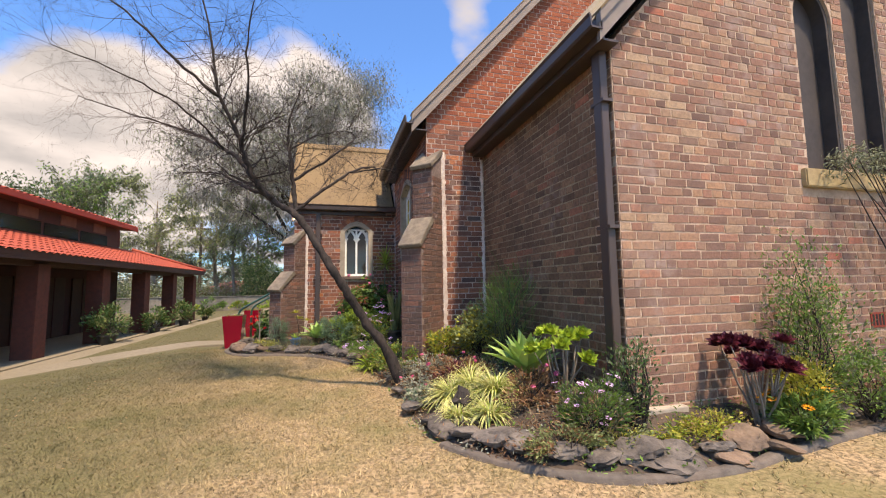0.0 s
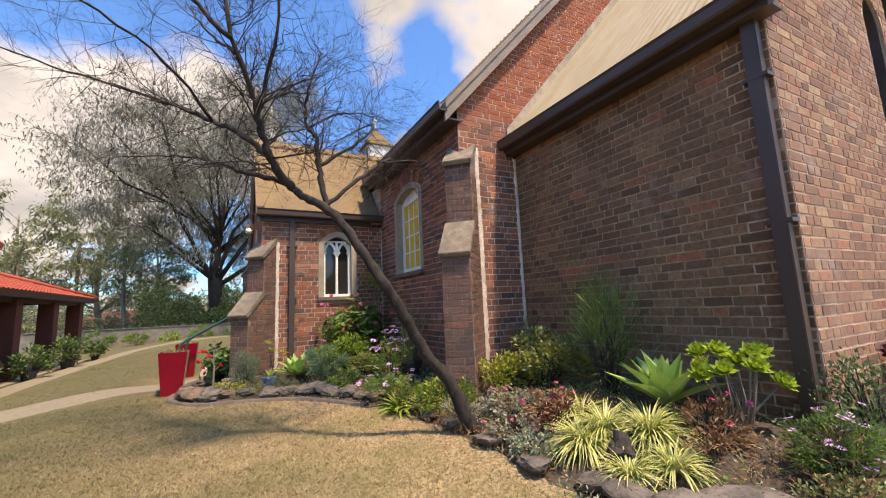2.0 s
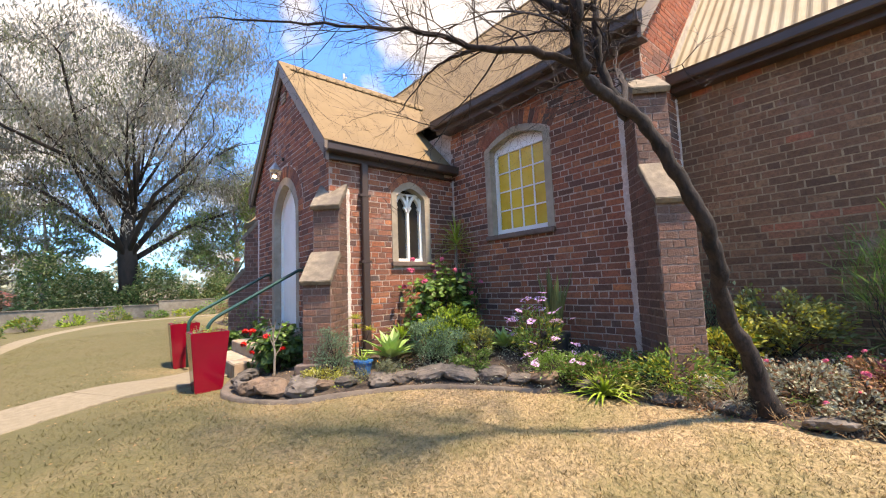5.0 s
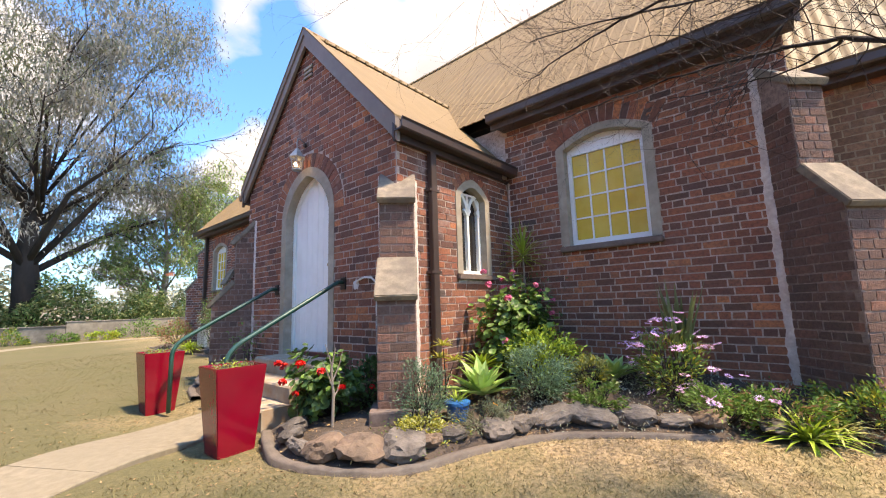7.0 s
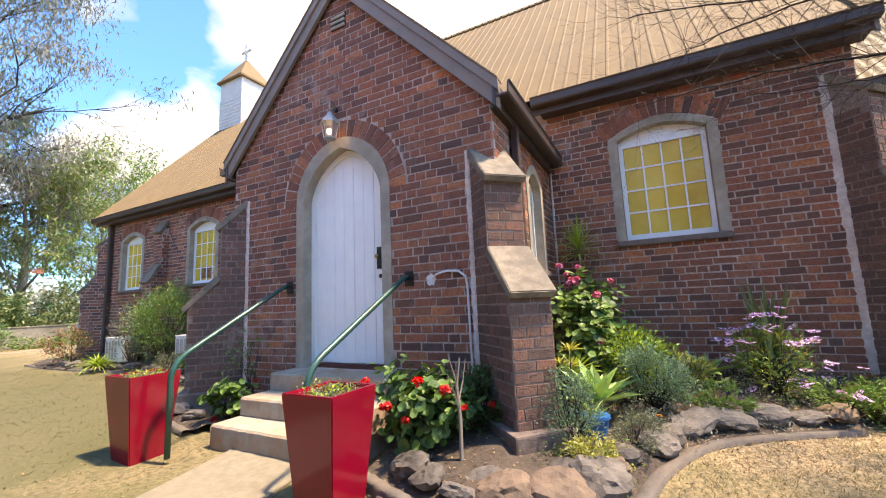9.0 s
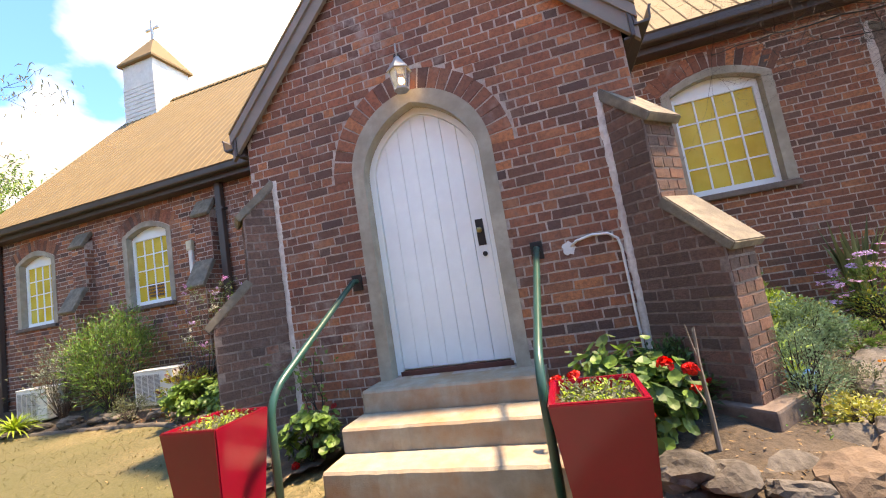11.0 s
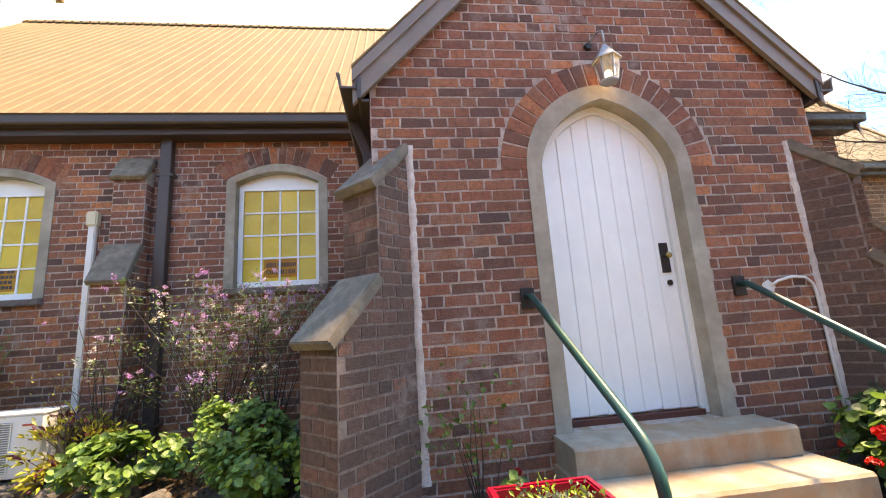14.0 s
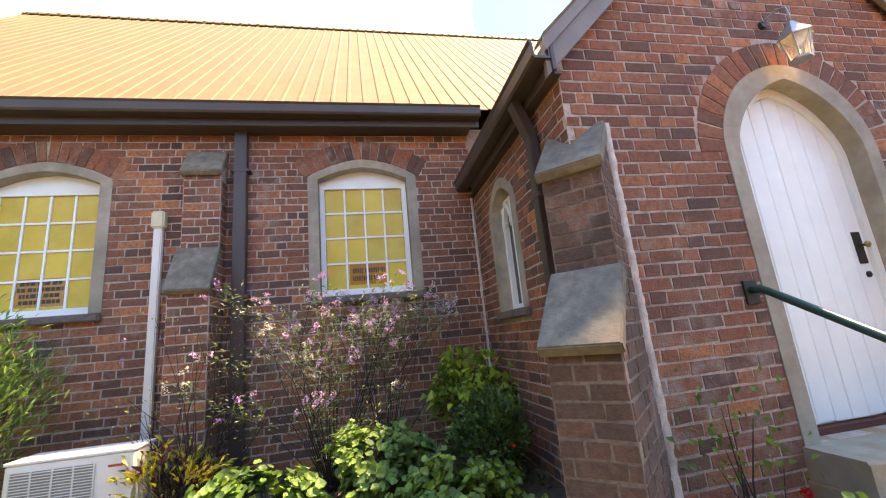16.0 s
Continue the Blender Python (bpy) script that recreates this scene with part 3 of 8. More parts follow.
def curve_half(curve, v):
    """The stretch of u under an arch's line at the height v (None above it)."""
    ins = [p[0] for p in curve if p[1] >= v]
    if not ins:
        return None
    return min(ins) - 0.02, max(ins) + 0.02


# ---- the church: measures ----
NAVE_W, NAVE_S, NAVE_N = 1.478, 6.17, 22.4
CH_W, CH_S = 2.47, 2.95
PORCH_W, PORCH_S, PORCH_N = -0.82, 9.52, 13.24
RIDGE_X, SLOPE = 5.62, 1.12
DOOR_Y = 11.385
EAVE_NAVE, EAVE_CH, EAVE_PORCH = 3.98, 3.52, 3.10
THICK = 0.36

nave_pl = Plane((NAVE_W, 0, 0), (-1, 0, 0))
nave_s_pl = Plane((0, NAVE_S, 0), (0, -1, 0))
ch_pl = Plane((CH_W, 0, 0), (-1, 0, 0))
ch_s_pl = Plane((0, CH_S, 0), (0, -1, 0))
porch_pl = Plane((PORCH_W, 0, 0), (-1, 0, 0))
porch_s_pl = Plane((0, PORCH_S, 0), (0, -1, 0))
porch_n_pl = Plane((0, PORCH_N, 0), (0, 1, 0))

# ---- ground ----
BED = [(7.5, 2.3), (4.9, 2.42), (3.35, 2.28), (2.72, 2.20), (1.95, 2.28), (1.45, 2.55), (1.02, 2.98), (0.76, 3.5), (0.66, 4.0), (0.68, 4.7), (0.58, 5.58), (0.46, 6.5), (0.20, 7.2), (-0.35, 8.0),
       (-1.0, 8.36), (-1.65, 8.55), (-2.0, 9.0), (-2.12, 9.5), (-2.0, 9.95), (-1.85, 10.3)]


def smooth_line(pts, per=6):
    """Points along a Catmull-Rom line."""
    out = []
    for i in range(len(pts) - 1):
        p0, p1, p2, p3 = (Vector((*pts[max(0, min(len(pts) - 1, k))], 0)) for k in (i - 1, i, i + 1, i + 2))
        for k in range(per):
            t = k / per
            out.append(0.5 * ((2 * p1) + (p2 - p0) * t + (2 * p0 - 5 * p1 + 4 * p2 - p3) * t * t + (3 * p1 - p0 - 3 * p2 + p3) * t ** 3))
    out.append(Vector((*pts[-1], 0)))
    return out


def ground_z(x, y):
    s = min(1.0, max(0.0, (-2.6 - x) / 4.4))
    w = s * s * (3 - 2 * s)
    return -0.30 * w - 0.07 * math.exp(-((x + 2.3) / 0.55) ** 2 - ((y - 11.3) / 1.7) ** 4) + 0.012 * noise.noise(Vector((x * 0.8, y * 0.8, 3.1)))


def axis(lo, hi, inner_lo, inner_hi, fine, coarse):
    vals = list(np.arange(inner_lo, inner_hi + 1e-6, fine))
    v, step = inner_lo, coarse
    low = []
    while v > lo:
        v -= step
        step *= 1.35
        low.append(max(v, lo))
    v, step = inner_hi, coarse
    high = []
    while v < hi:
        v += step
        step *= 1.35
        high.append(min(v, hi))
    return low[::-1] + vals + high


xs, ys = axis(-900, 900, -9, 8, 0.25, 0.6), axis(-900, 900, -3, 24, 0.25, 0.6)
gv = [(x, y, ground_z(x, y)) for y in ys for x in xs]
gf = [(j * len(xs) + i, j * len(xs) + i + 1, (j + 1) * len(xs) + i + 1, (j + 1) * len(xs) + i) for j in range(len(ys) - 1) for i in range(len(xs) - 1)]
ground = poly_part("ground", gv, gf, lawn_mat, smooth=True)
tagged(ground, "dry straw-coloured lawn with greener patches", "lawn", kind="structure")

# ---- nave ----
WIN_HALF, WIN_SPRING, WIN_RISE, WIN_SILL = 0.595, 3.27, 0.20, 1.90
nave_windows = [8.07, 14.56, 17.76, 20.95]


def win_curve(y):
    return low_arch(-y, WIN_HALF, WIN_SPRING, WIN_RISE)


nave_holes = [opening(win_curve(y), WIN_SILL) for y in nave_windows]
nave_wall = wall_mesh(nave_pl, [(-NAVE_N, -0.2), (-NAVE_S, -0.2), (-NAVE_S, 3.9), (-NAVE_N, 3.9)], nave_holes, THICK, mortar, "wall_nave_west",
                      "weathered dark red brick nave wall with pale mortar")


def nave_spans(v):
    s = [(-NAVE_N, -PORCH_N - 0.0), (-PORCH_S, -NAVE_S)] if v < 4.6 else []
    for y in nave_windows:
        if WIN_SILL - 0.09 < v < WIN_SPRING:
            s = cut(s, -y - WIN_HALF, -y + WIN_HALF)
        elif v >= WIN_SPRING:
            # the ring of upright bricks round the arch
            h = curve_half(low_arch(-y, WIN_HALF + 0.12, WIN_SPRING + 0.0, WIN_RISE + 0.25, 40), v)
            if h:
                s = cut(s, *h)
    return s


GABLE_NAVE = 4.10
ridge_z = GABLE_NAVE + SLOPE * (RIDGE_X - NAVE_W)
east = 2 * RIDGE_X - NAVE_W
nave_south = wall_mesh(nave_s_pl, [(NAVE_W + THICK, -0.2), (east, -0.2), (east, GABLE_NAVE), (RIDGE_X, ridge_z), (NAVE_W, GABLE_NAVE), (NAVE_W, 3.9), (NAVE_W + THICK, 3.9)], [], 0.34, mortar, "wall_nave_south",
                       "brick gable end of the nave, bright orange red above the lower roof")
nave_north = wall_mesh(Plane((0, NAVE_N, 0), (0, 1, 0)), [(-east, -0.2), (-NAVE_W - THICK, -0.2), (-NAVE_W - THICK, 3.9), (-NAVE_W, 3.9), (-NAVE_W, GABLE_NAVE), (-RIDGE_X, ridge_z), (-east, GABLE_NAVE)], [], 0.34, mortar, "wall_nave_north", "brick north gable end of the nave")
tagged(part("wall_nave_east", boxed(east - THICK, east, NAVE_S + 0.34, NAVE_N - 0.34, -0.2, EAVE_NAVE), mortar), "plain brick far side wall of the nave", "wall", kind="structure")
tagged(part("nave_floor", boxed(NAVE_W + THICK, east - THICK, NAVE_S + 0.34, NAVE_N - 0.34, -0.1, 0.5), unlit_black), "unseen nave floor, black for the unlit inside", "floor", kind="structure")


def south_spans(v):
    lo = NAVE_W if v < GABLE_NAVE else NAVE_W + (v - GABLE_NAVE) / SLOPE
    hi = CH_W if v < 3.7 else min(9.0, CH_W + (v - 3.6) / SLOPE)
    return [(lo, hi)] if hi > lo else []


# ---- chancel ----
ch_ridge_z = EAVE_CH + SLOPE * (RIDGE_X + 0.38 - CH_W)
CH_MID = RIDGE_X + 0.38
ch_east = 2 * CH_MID - CH_W
lancets = [CH_MID - 0.79, CH_MID, CH_MID + 0.79]
LAN_HALF, LAN_SILL = 0.30, 2.49


def lan_curve(x):
    top = 4.75 if x == CH_MID else 4.25
    return pointed_arch(x, LAN_HALF, top, 0.42)


ch_west = wall_mesh(ch_pl, [(-NAVE_S, -0.2), (-CH_S - THICK + 0.02, -0.2), (-CH_S - THICK + 0.02, EAVE_CH + 0.12), (-NAVE_S, EAVE_CH + 0.12)], [], THICK, shade_side_mortar, "wall_chancel_west", "brown brick chancel side wall, its shade put into the brick colour")
ch_south = wall_mesh(ch_s_pl, [(CH_W, -0.2), (ch_east, -0.2), (ch_east, EAVE_CH), (CH_MID, ch_ridge_z), (CH_W, EAVE_CH)], [opening(lan_curve(x), LAN_SILL) for x in lancets], THICK - 0.02, sun_toned_mortar,
                     "wall_chancel_south", "tan brown brick chancel gable wall, sunlit tone put into the brick colour")
tagged(part("wall_chancel_east", boxed(ch_east - THICK, ch_east, CH_S + THICK, NAVE_S, -0.2, EAVE_CH), mortar), "plain brick far side wall of the chancel", "wall", kind="structure")


def ch_spans(v):
    hi_cut = CH_W if v < EAVE_CH else CH_W + (v - EAVE_CH) / SLOPE
    s = [(hi_cut, 2 * CH_MID - hi_cut)]
    for x in lancets:
        c = lan_curve(x)
        if v > LAN_SILL - 0.0:
            h = (x - LAN_HALF, x + LAN_HALF) if v < c[0][1] else curve_half(c, v)
            if h:
                s = cut(s, *h)
    if LAN_SILL - 0.26 < v < LAN_SILL:
        s = cut(s, lancets[0] - 0.42, lancets[-1] + 0.42)
    return s


# ---- porch ----
D_HALF, D_SPRING, D_RISE, D_FLOOR = 0.665, 2.43, 0.70, 0.53
door_curve = pointed_arch(-DOOR_Y, D_HALF, D_SPRING, D_RISE)
apex_z = EAVE_PORCH + SLOPE * (PORCH_N - PORCH_S) / 2 + 0.05
porch_west = wall_mesh(porch_pl, [(-PORCH_N, -0.2), (-PORCH_S, -0.2), (-PORCH_S, EAVE_PORCH), (-DOOR_Y, apex_z), (-PORCH_N, EAVE_PORCH)], [opening(door_curve, D_FLOOR)], THICK, mortar, "wall_porch_west",
                       "dark red brick porch gable wall with an arched doorway")
PW_X, PW_HALF, PW_SPRING, PW_SILL = 0.565, 0.355, 2.60, 1.55
porch_win_curve = low_arch(PW_X, PW_HALF, PW_SPRING, 0.22)
porch_south = wall_mesh(porch_s_pl, [(PORCH_W + THICK, -0.2), (NAVE_W, -0.2), (NAVE_W, EAVE_PORCH + 0.05), (PORCH_W + THICK, EAVE_PORCH + 0.05)], [opening(porch_win_curve, PW_SILL)], 0.34, mortar, "wall_porch_south",
                        "sunlit red brick porch side wall with a small window")
nw_curve = low_arch(-PW_X, PW_HALF, PW_SPRING, 0.22)
porch_north = wall_mesh(porch_n_pl, [(-NAVE_W, -0.2), (-PORCH_W - THICK, -0.2), (-PORCH_W - THICK, EAVE_PORCH + 0.05), (-NAVE_W, EAVE_PORCH + 0.05)], [opening(nw_curve, PW_SILL)], 0.34, mortar, "wall_porch_north",
                        "shaded red brick porch side wall with a small window")
tagged(part("porch_floor", boxed(PORCH_W + THICK, NAVE_W, PORCH_S + 0.34, PORCH_N - 0.34, -0.1, D_FLOOR - 0.02), unlit_black), "unseen porch floor, black for the unlit inside", "floor", kind="structure")


def porch_spans(v):
    inset = 0 if v < EAVE_PORCH else (v - EAVE_PORCH) / SLOPE
    s = [(-PORCH_N + inset, -PORCH_S - inset)]
    if v < D_SPRING:
        return cut(s, -DOOR_Y - D_HALF, -DOOR_Y + D_HALF)
    h = curve_half(pointed_arch(-DOOR_Y, D_HALF + 0.228, D_SPRING, D_RISE + 0.228, 60), v)
    return cut(s, *h) if h else s


def porch_side_spans(c, lo, hi):
    def f(v):
        s = [(lo, hi)]
        if PW_SILL - 0.09 < v < PW_SPRING:
            return cut(s, c - PW_HALF, c + PW_HALF)
        if v >= PW_SPRING:
            h = curve_half(low_arch(c, PW_HALF, PW_SPRING, 0.22, 30), v)
            return cut(s, *h) if h else s
        return s
    return f


# ---- roofs ----
def ribbed_roof(name, label, along0, along1, eave, ridge, material, pitch, rib, height, place, sine=False):
    """A metal sheet roof slope. place(a, s) gives the point at a along the eave and s (0 eave to 1 ridge)."""
    prof = []
    a = along0
    while a < along1:
        if sine:
            for k in range(6):
                prof.append((a + pitch * k / 6, height * 0.5 * (1 - math.cos(2 * math.pi * k / 6))))
        else:
            prof += [(a, 0), (a + pitch * 0.40, 0), (a + pitch * 0.47, height), (a + pitch * 0.47 + rib, height), (a + pitch * 0.54 + rib, 0)]
        a += pitch
    prof = [p for p in prof if p[0] <= along1] + [(along1, 0)]
    nrm = (place(1, 0) - place(0, 0)).cross(place(0, 1) - place(0, 0)).normalized()
    if nrm.z < 0:
        nrm = -nrm
    verts, faces, steps = [], [], 2
    for s in range(steps):
        for a, h in prof:
            verts.append(place(a, s / (steps - 1)) + nrm * h)
    for a, h in prof:
        verts.append(place(a, 0) + nrm * (h - 0.012))
    n = len(prof)
    for i in range(n - 1):
        faces.append((i, i + 1, n + i + 1, n + i))
        faces.append((2 * n + i, 2 * n + i + 1, i + 1, i))
    ob = poly_part(name, verts, faces, material)
    return tagged(ob, label, "roof", kind="structure")


def slope_place(x_eave, z_eave, x_ridge, z_ridge):
    return lambda a, s: Vector((x_eave + (x_ridge - x_eave) * s, a, z_eave + (z_ridge - z_eave) * s))


OVER = 0.24
roof_rise = 0.14
nave_eave_x, nave_eave_z = NAVE_W - OVER, 4.04
nave_ridge_z = nave_eave_z + SLOPE * (RIDGE_X - nave_eave_x)
nave_roof = ribbed_roof("roof_nave_west", "tan yellow ribbed metal nave roof slope", NAVE_S - 0.14, NAVE_N + 0.45, 0, 1, roof_tan, 0.19, 0.026, 0.012, slope_place(nave_eave_x, nave_eave_z, RIDGE_X, nave_ridge_z))
ribbed_roof("roof_nave_east", "tan yellow ribbed metal nave roof slope, far side", NAVE_S - 0.14, NAVE_N + 0.45, 0, 1, roof_tan, 0.19, 0.026, 0.012, slope_place(2 * RIDGE_X - nave_eave_x, nave_eave_z, RIDGE_X, nave_ridge_z))
ch_eave_x, ch_eave_z = CH_W - 0.20, EAVE_CH + 0.16
ch_top_z = ch_eave_z + SLOPE * (CH_MID - ch_eave_x)
ch_roof = ribbed_roof("roof_chancel_west", "weathered cream corrugated metal chancel roof slope", CH_S - 0.16, NAVE_S - 0.004, 0, 1, roof_pale, 0.115, 0.0, 0.024, slope_place(ch_eave_x, ch_eave_z, CH_MID, ch_top_z), sine=True)
ribbed_roof("roof_chancel_east", "weathered corrugated metal chancel roof slope, far side", CH_S - 0.16, NAVE_S - 0.004, 0, 1, roof_pale, 0.115, 0.0, 0.024, slope_place(2 * CH_MID - ch_eave_x, ch_eave_z, CH_MID, ch_top_z), sine=True)
porch_top_z = apex_z + 0.02
p_eave_y, p_eave_z = PORCH_S - 0.08, EAVE_PORCH + 0.11
p_slope = (porch_top_z - p_eave_z) / (DOOR_Y - p_eave_y)


def porch_roof(name, label, side):
    """One slope of the porch roof, from its verge to where it dies into the nave roof."""
    verts, faces, prof, a = [], [], [], PORCH_W - 0.10
    x1 = nave_eave_x + (porch_top_z - nave_eave_z) / SLOPE + 0.15
    while a < x1:
        prof += [(a, 0), (a + 0.076, 0), (a + 0.09, 0.020), (a + 0.112, 0.020), (a + 0.126, 0)]
        a += 0.19
    n = len(prof)
    nrm = Vector((0, -side * p_slope, 1)).normalized()
    for s in range(13):
        y = DOOR_Y + side * (DOOR_Y - p_eave_y) * (1 - s / 12)
        z = p_eave_z + (porch_top_z - p_eave_z) * s / 12
        limit = max(NAVE_W - 0.05, nave_eave_x + (z - nave_eave_z) / SLOPE + 0.06)
        for x, h in prof:
            verts.append(Vector((min(x, limit), y, z)) + nrm * (h if x < limit else 0))
    for s in range(12):
        for i in range(n - 1):
            faces.append((s * n + i, s * n + i + 1, (s + 1) * n + i + 1, (s + 1) * n + i))
    return tagged(poly_part(name, verts, faces, roof_tan), label, "roof", kind="structure")


porch_roof("roof_porch_south", "tan yellow ribbed metal porch roof, sunny slope", -1)
porch_roof("roof_porch_north", "tan yellow ribbed metal porch roof, shaded slope", 1)
# added black fills under the sheets stand in for the unlit inside
bm = bmesh.new()
prism(bm, Plane((0, NAVE_S + 0.34, 0), (0, -1, 0)), [(NAVE_W, EAVE_NAVE + 0.02), (east, EAVE_NAVE + 0.02), (RIDGE_X, ridge_z + 0.02)], 0, -(NAVE_N - NAVE_S - 0.68))
tagged(part("ceiling_nave", bm, unlit_black), "unseen black fill under the nave roof for the unlit inside", "ceiling", kind="structure")
bm = bmesh.new()
prism(bm, Plane((0, CH_S + 0.34, 0), (0, -1, 0)), [(CH_W + 0.02, EAVE_CH + 0.04), (ch_east, EAVE_CH + 0.04), (CH_MID, ch_ridge_z + 0.04)], 0, -(NAVE_S - CH_S - 0.36))
tagged(part("ceiling_chancel", bm, unlit_black), "unseen black fill under the chancel roof for the unlit inside", "ceiling", kind="structure")
bm = bmesh.new()
prism(bm, porch_pl, [(-PORCH_N, EAVE_PORCH + 0.02), (-PORCH_S, EAVE_PORCH + 0.02), (-DOOR_Y, apex_z - 0.06)], -THICK, -2.6)
tagged(part("ceiling_porch", bm, unlit_black), "unseen black fill under the porch roof for the unlit inside", "ceiling", kind="structure")


def ridge_cap(name, p, q, material, label):
    bm = bmesh.new()
    extruded(bm, [(-0.15, -0.155), (-0.148, -0.14), (-0.03, 0.0), (0, 0.025), (0.03, 0.0), (0.148, -0.14), (0.15, -0.155), (0, -0.01)], p, q)
    d = (Vector(q) - Vector(p)).normalized()
    n = int((Vector(q) - Vector(p)).length / 0.19)
    for i in range(n):
        c = Vector(p) + d * (i + 0.5) * 0.19
        for s in (-1, 1):
            r = bmesh.ops.create_cube(bm, size=0.05)
            bmesh.ops.translate(bm, verts=r["verts"], vec=c + d.cross(Z) * s * 0.145 + Vector((0, 0, -0.15)))
    tagged(part(name, bm, material), label, "ridge capping", kind="structure")


ridge_cap("trim_ridge_nave", (RIDGE_X, NAVE_S - 0.14, nave_ridge_z + 0.03), (RIDGE_X, NAVE_N + 0.42, nave_ridge_z + 0.03), roof_tan, "tan scalloped metal ridge capping on the nave")
ridge_cap("trim_ridge_porch", (PORCH_W - 0.10, DOOR_Y, porch_top_z + 0.03), (nave_eave_x + (porch_top_z - nave_eave_z) / SLOPE, DOOR_Y, porch_top_z + 0.03), roof_tan, "tan scalloped metal ridge capping on the porch")
ridge_cap("trim_ridge_chancel", (CH_MID, CH_S - 0.16, ch_top_z + 0.03), (CH_MID, NAVE_S, ch_top_z + 0.03), roof_pale, "pale metal ridge capping on the chancel")

# gutters: a quad profile with a rolled lip, open towards the sky
GUTTER = [(0.0, 0.0), (0.11, 0.0), (0.125, 0.02), (0.13, 0.10), (0.145, 0.125), (0.128, 0.132), (0.115, 0.11), (0.11, 0.02), (0.012, 0.015), (0.012, 0.14), (0.0, 0.14)]


def gutter(name, p, q, label, flip=1):
    bm = bmesh.new()
    extruded(bm, [(a * flip, b) for a, b in GUTTER], p, q)
    tagged(part(name, bm, gutter_brown), label, "gutter", kind="structure")


def fascia(name, x0, x1, y0, y1, z0, z1, label="dark brown painted timber fascia board"):
    tagged(part(name, boxed(x0, x1, y0, y1, z0, z1, bevel=0.006), gutter_brown), label, "fascia", kind="structure")


gx = nave_eave_x
fascia("trim_fascia_nave_a", gx + 0.004, gx + 0.034, PORCH_N - 0.1, NAVE_N + 0.15, 3.80, 4.05)
fascia("trim_fascia_nave_b", gx + 0.004, gx + 0.034, NAVE_S - 0.13, PORCH_S + 0.1, 3.80, 4.05)
gutter("gutter_nave_a", (gx, NAVE_N + 0.15, 3.885), (gx, PORCH_N - 0.10, 3.885), "dark brown metal gutter along the nave eave")
gutter("gutter_nave_b", (gx, PORCH_S + 0.10, 3.885), (gx, NAVE_S - 0.15, 3.885), "dark brown metal gutter along the nave eave")
tagged(part("trim_soffit_nave_a", boxed(gx + 0.036, NAVE_W - 0.003, PORCH_N, NAVE_N, 3.805, 3.825), gutter_brown), "dark brown soffit lining", "soffit", kind="structure")
tagged(part("trim_soffit_nave_b", boxed(gx + 0.036, NAVE_W - 0.003, NAVE_S - 0.1, PORCH_S, 3.805, 3.825), gutter_brown), "dark brown soffit lining", "soffit", kind="structure")
cx = ch_eave_x
fascia("trim_fascia_chancel", cx + 0.004, cx + 0.034, CH_S - 0.14, NAVE_S - 0.01, 3.45, 3.66)
gutter("gutter_chancel", (cx, NAVE_S - 0.01, 3.52), (cx, CH_S - 0.17, 3.52), "dark weathered metal gutter along the chancel eave")
tagged(part("trim_soffit_chancel", boxed(cx + 0.036, CH_W - 0.003, CH_S - 0.12, NAVE_S - 0.01, 3.455, 3.475), gutter_brown), "dark brown soffit lining", "soffit", kind="structure")
for side, yy, tag_ in ((-1, p_eave_y, "south"), (1, 2 * DOOR_Y - p_eave_y, "north")):
    y_in = yy - side * 0.034
    fascia("trim_fascia_porch_" + tag_, PORCH_W - 0.10, NAVE_W - 0.24, min(yy - side * 0.004, y_in), max(yy - side * 0.004, y_in), 2.97, 3.20)
    p, q = (PORCH_W - 0.10, yy, 3.05), (NAVE_W - 0.02, yy, 3.05)
    gutter("gutter_porch_" + tag_, p, q, "dark brown metal gutter along the porch eave", 1 if side < 0 else -1)
    lo, hi = sorted((y_in, (PORCH_S - 0.003) if side < 0 else (PORCH_N + 0.003)))
    tagged(part("trim_soffit_porch_" + tag_, boxed(PORCH_W - 0.05, NAVE_W - 0.01, lo, hi, 2.975, 2.995), gutter_brown), "dark brown soffit lining", "soffit", kind="structure")


def barge(name, pl, u_foot, z_foot, u_top, z_top, w0, w1, deep, material=barge_beige):
    """A barge board along a rake, with a narrow capping strip proud of it."""
    d = Vector((u_top - u_foot, z_top - z_foot)).normalized()
    n = Vector((-d.y, d.x)) if d.x > 0 else Vector((d.y, -d.x))
    foot, top = Vector((u_foot, z_foot)), Vector((u_top, z_top))
    drop = deep / abs(d.x)
    bm = bmesh.new()
    prism(bm, pl, [tuple(foot), tuple(top), (top.x, top.y - drop), (foot.x + d.x * 0.0, foot.y - drop)], w0, w1)
    ob = tagged(part(name, bm, material), "beige brown painted timber barge board", "barge board", kind="structure")
    bm = bmesh.new()
    lift = drop * 0.36
    prism(bm, pl, [tuple(foot + Vector((0, 0.01))), (top.x, top.y + 0.01), (top.x, top.y - lift), (foot.x, foot.y - lift)], w1 + 0.001, w1 + 0.022)
    part("capping_strip", bm, material, ob)
    bm = bmesh.new()
    prism(bm, pl, [(foot.x, foot.y + 0.012), (top.x, top.y + 0.012), (top.x, top.y + 0.035), (foot.x, foot.y + 0.035)], w0 - 0.08, w1 + 0.03)
    part("verge_flashing", bm, roof_tan if material == barge_beige else material, ob)
    return ob


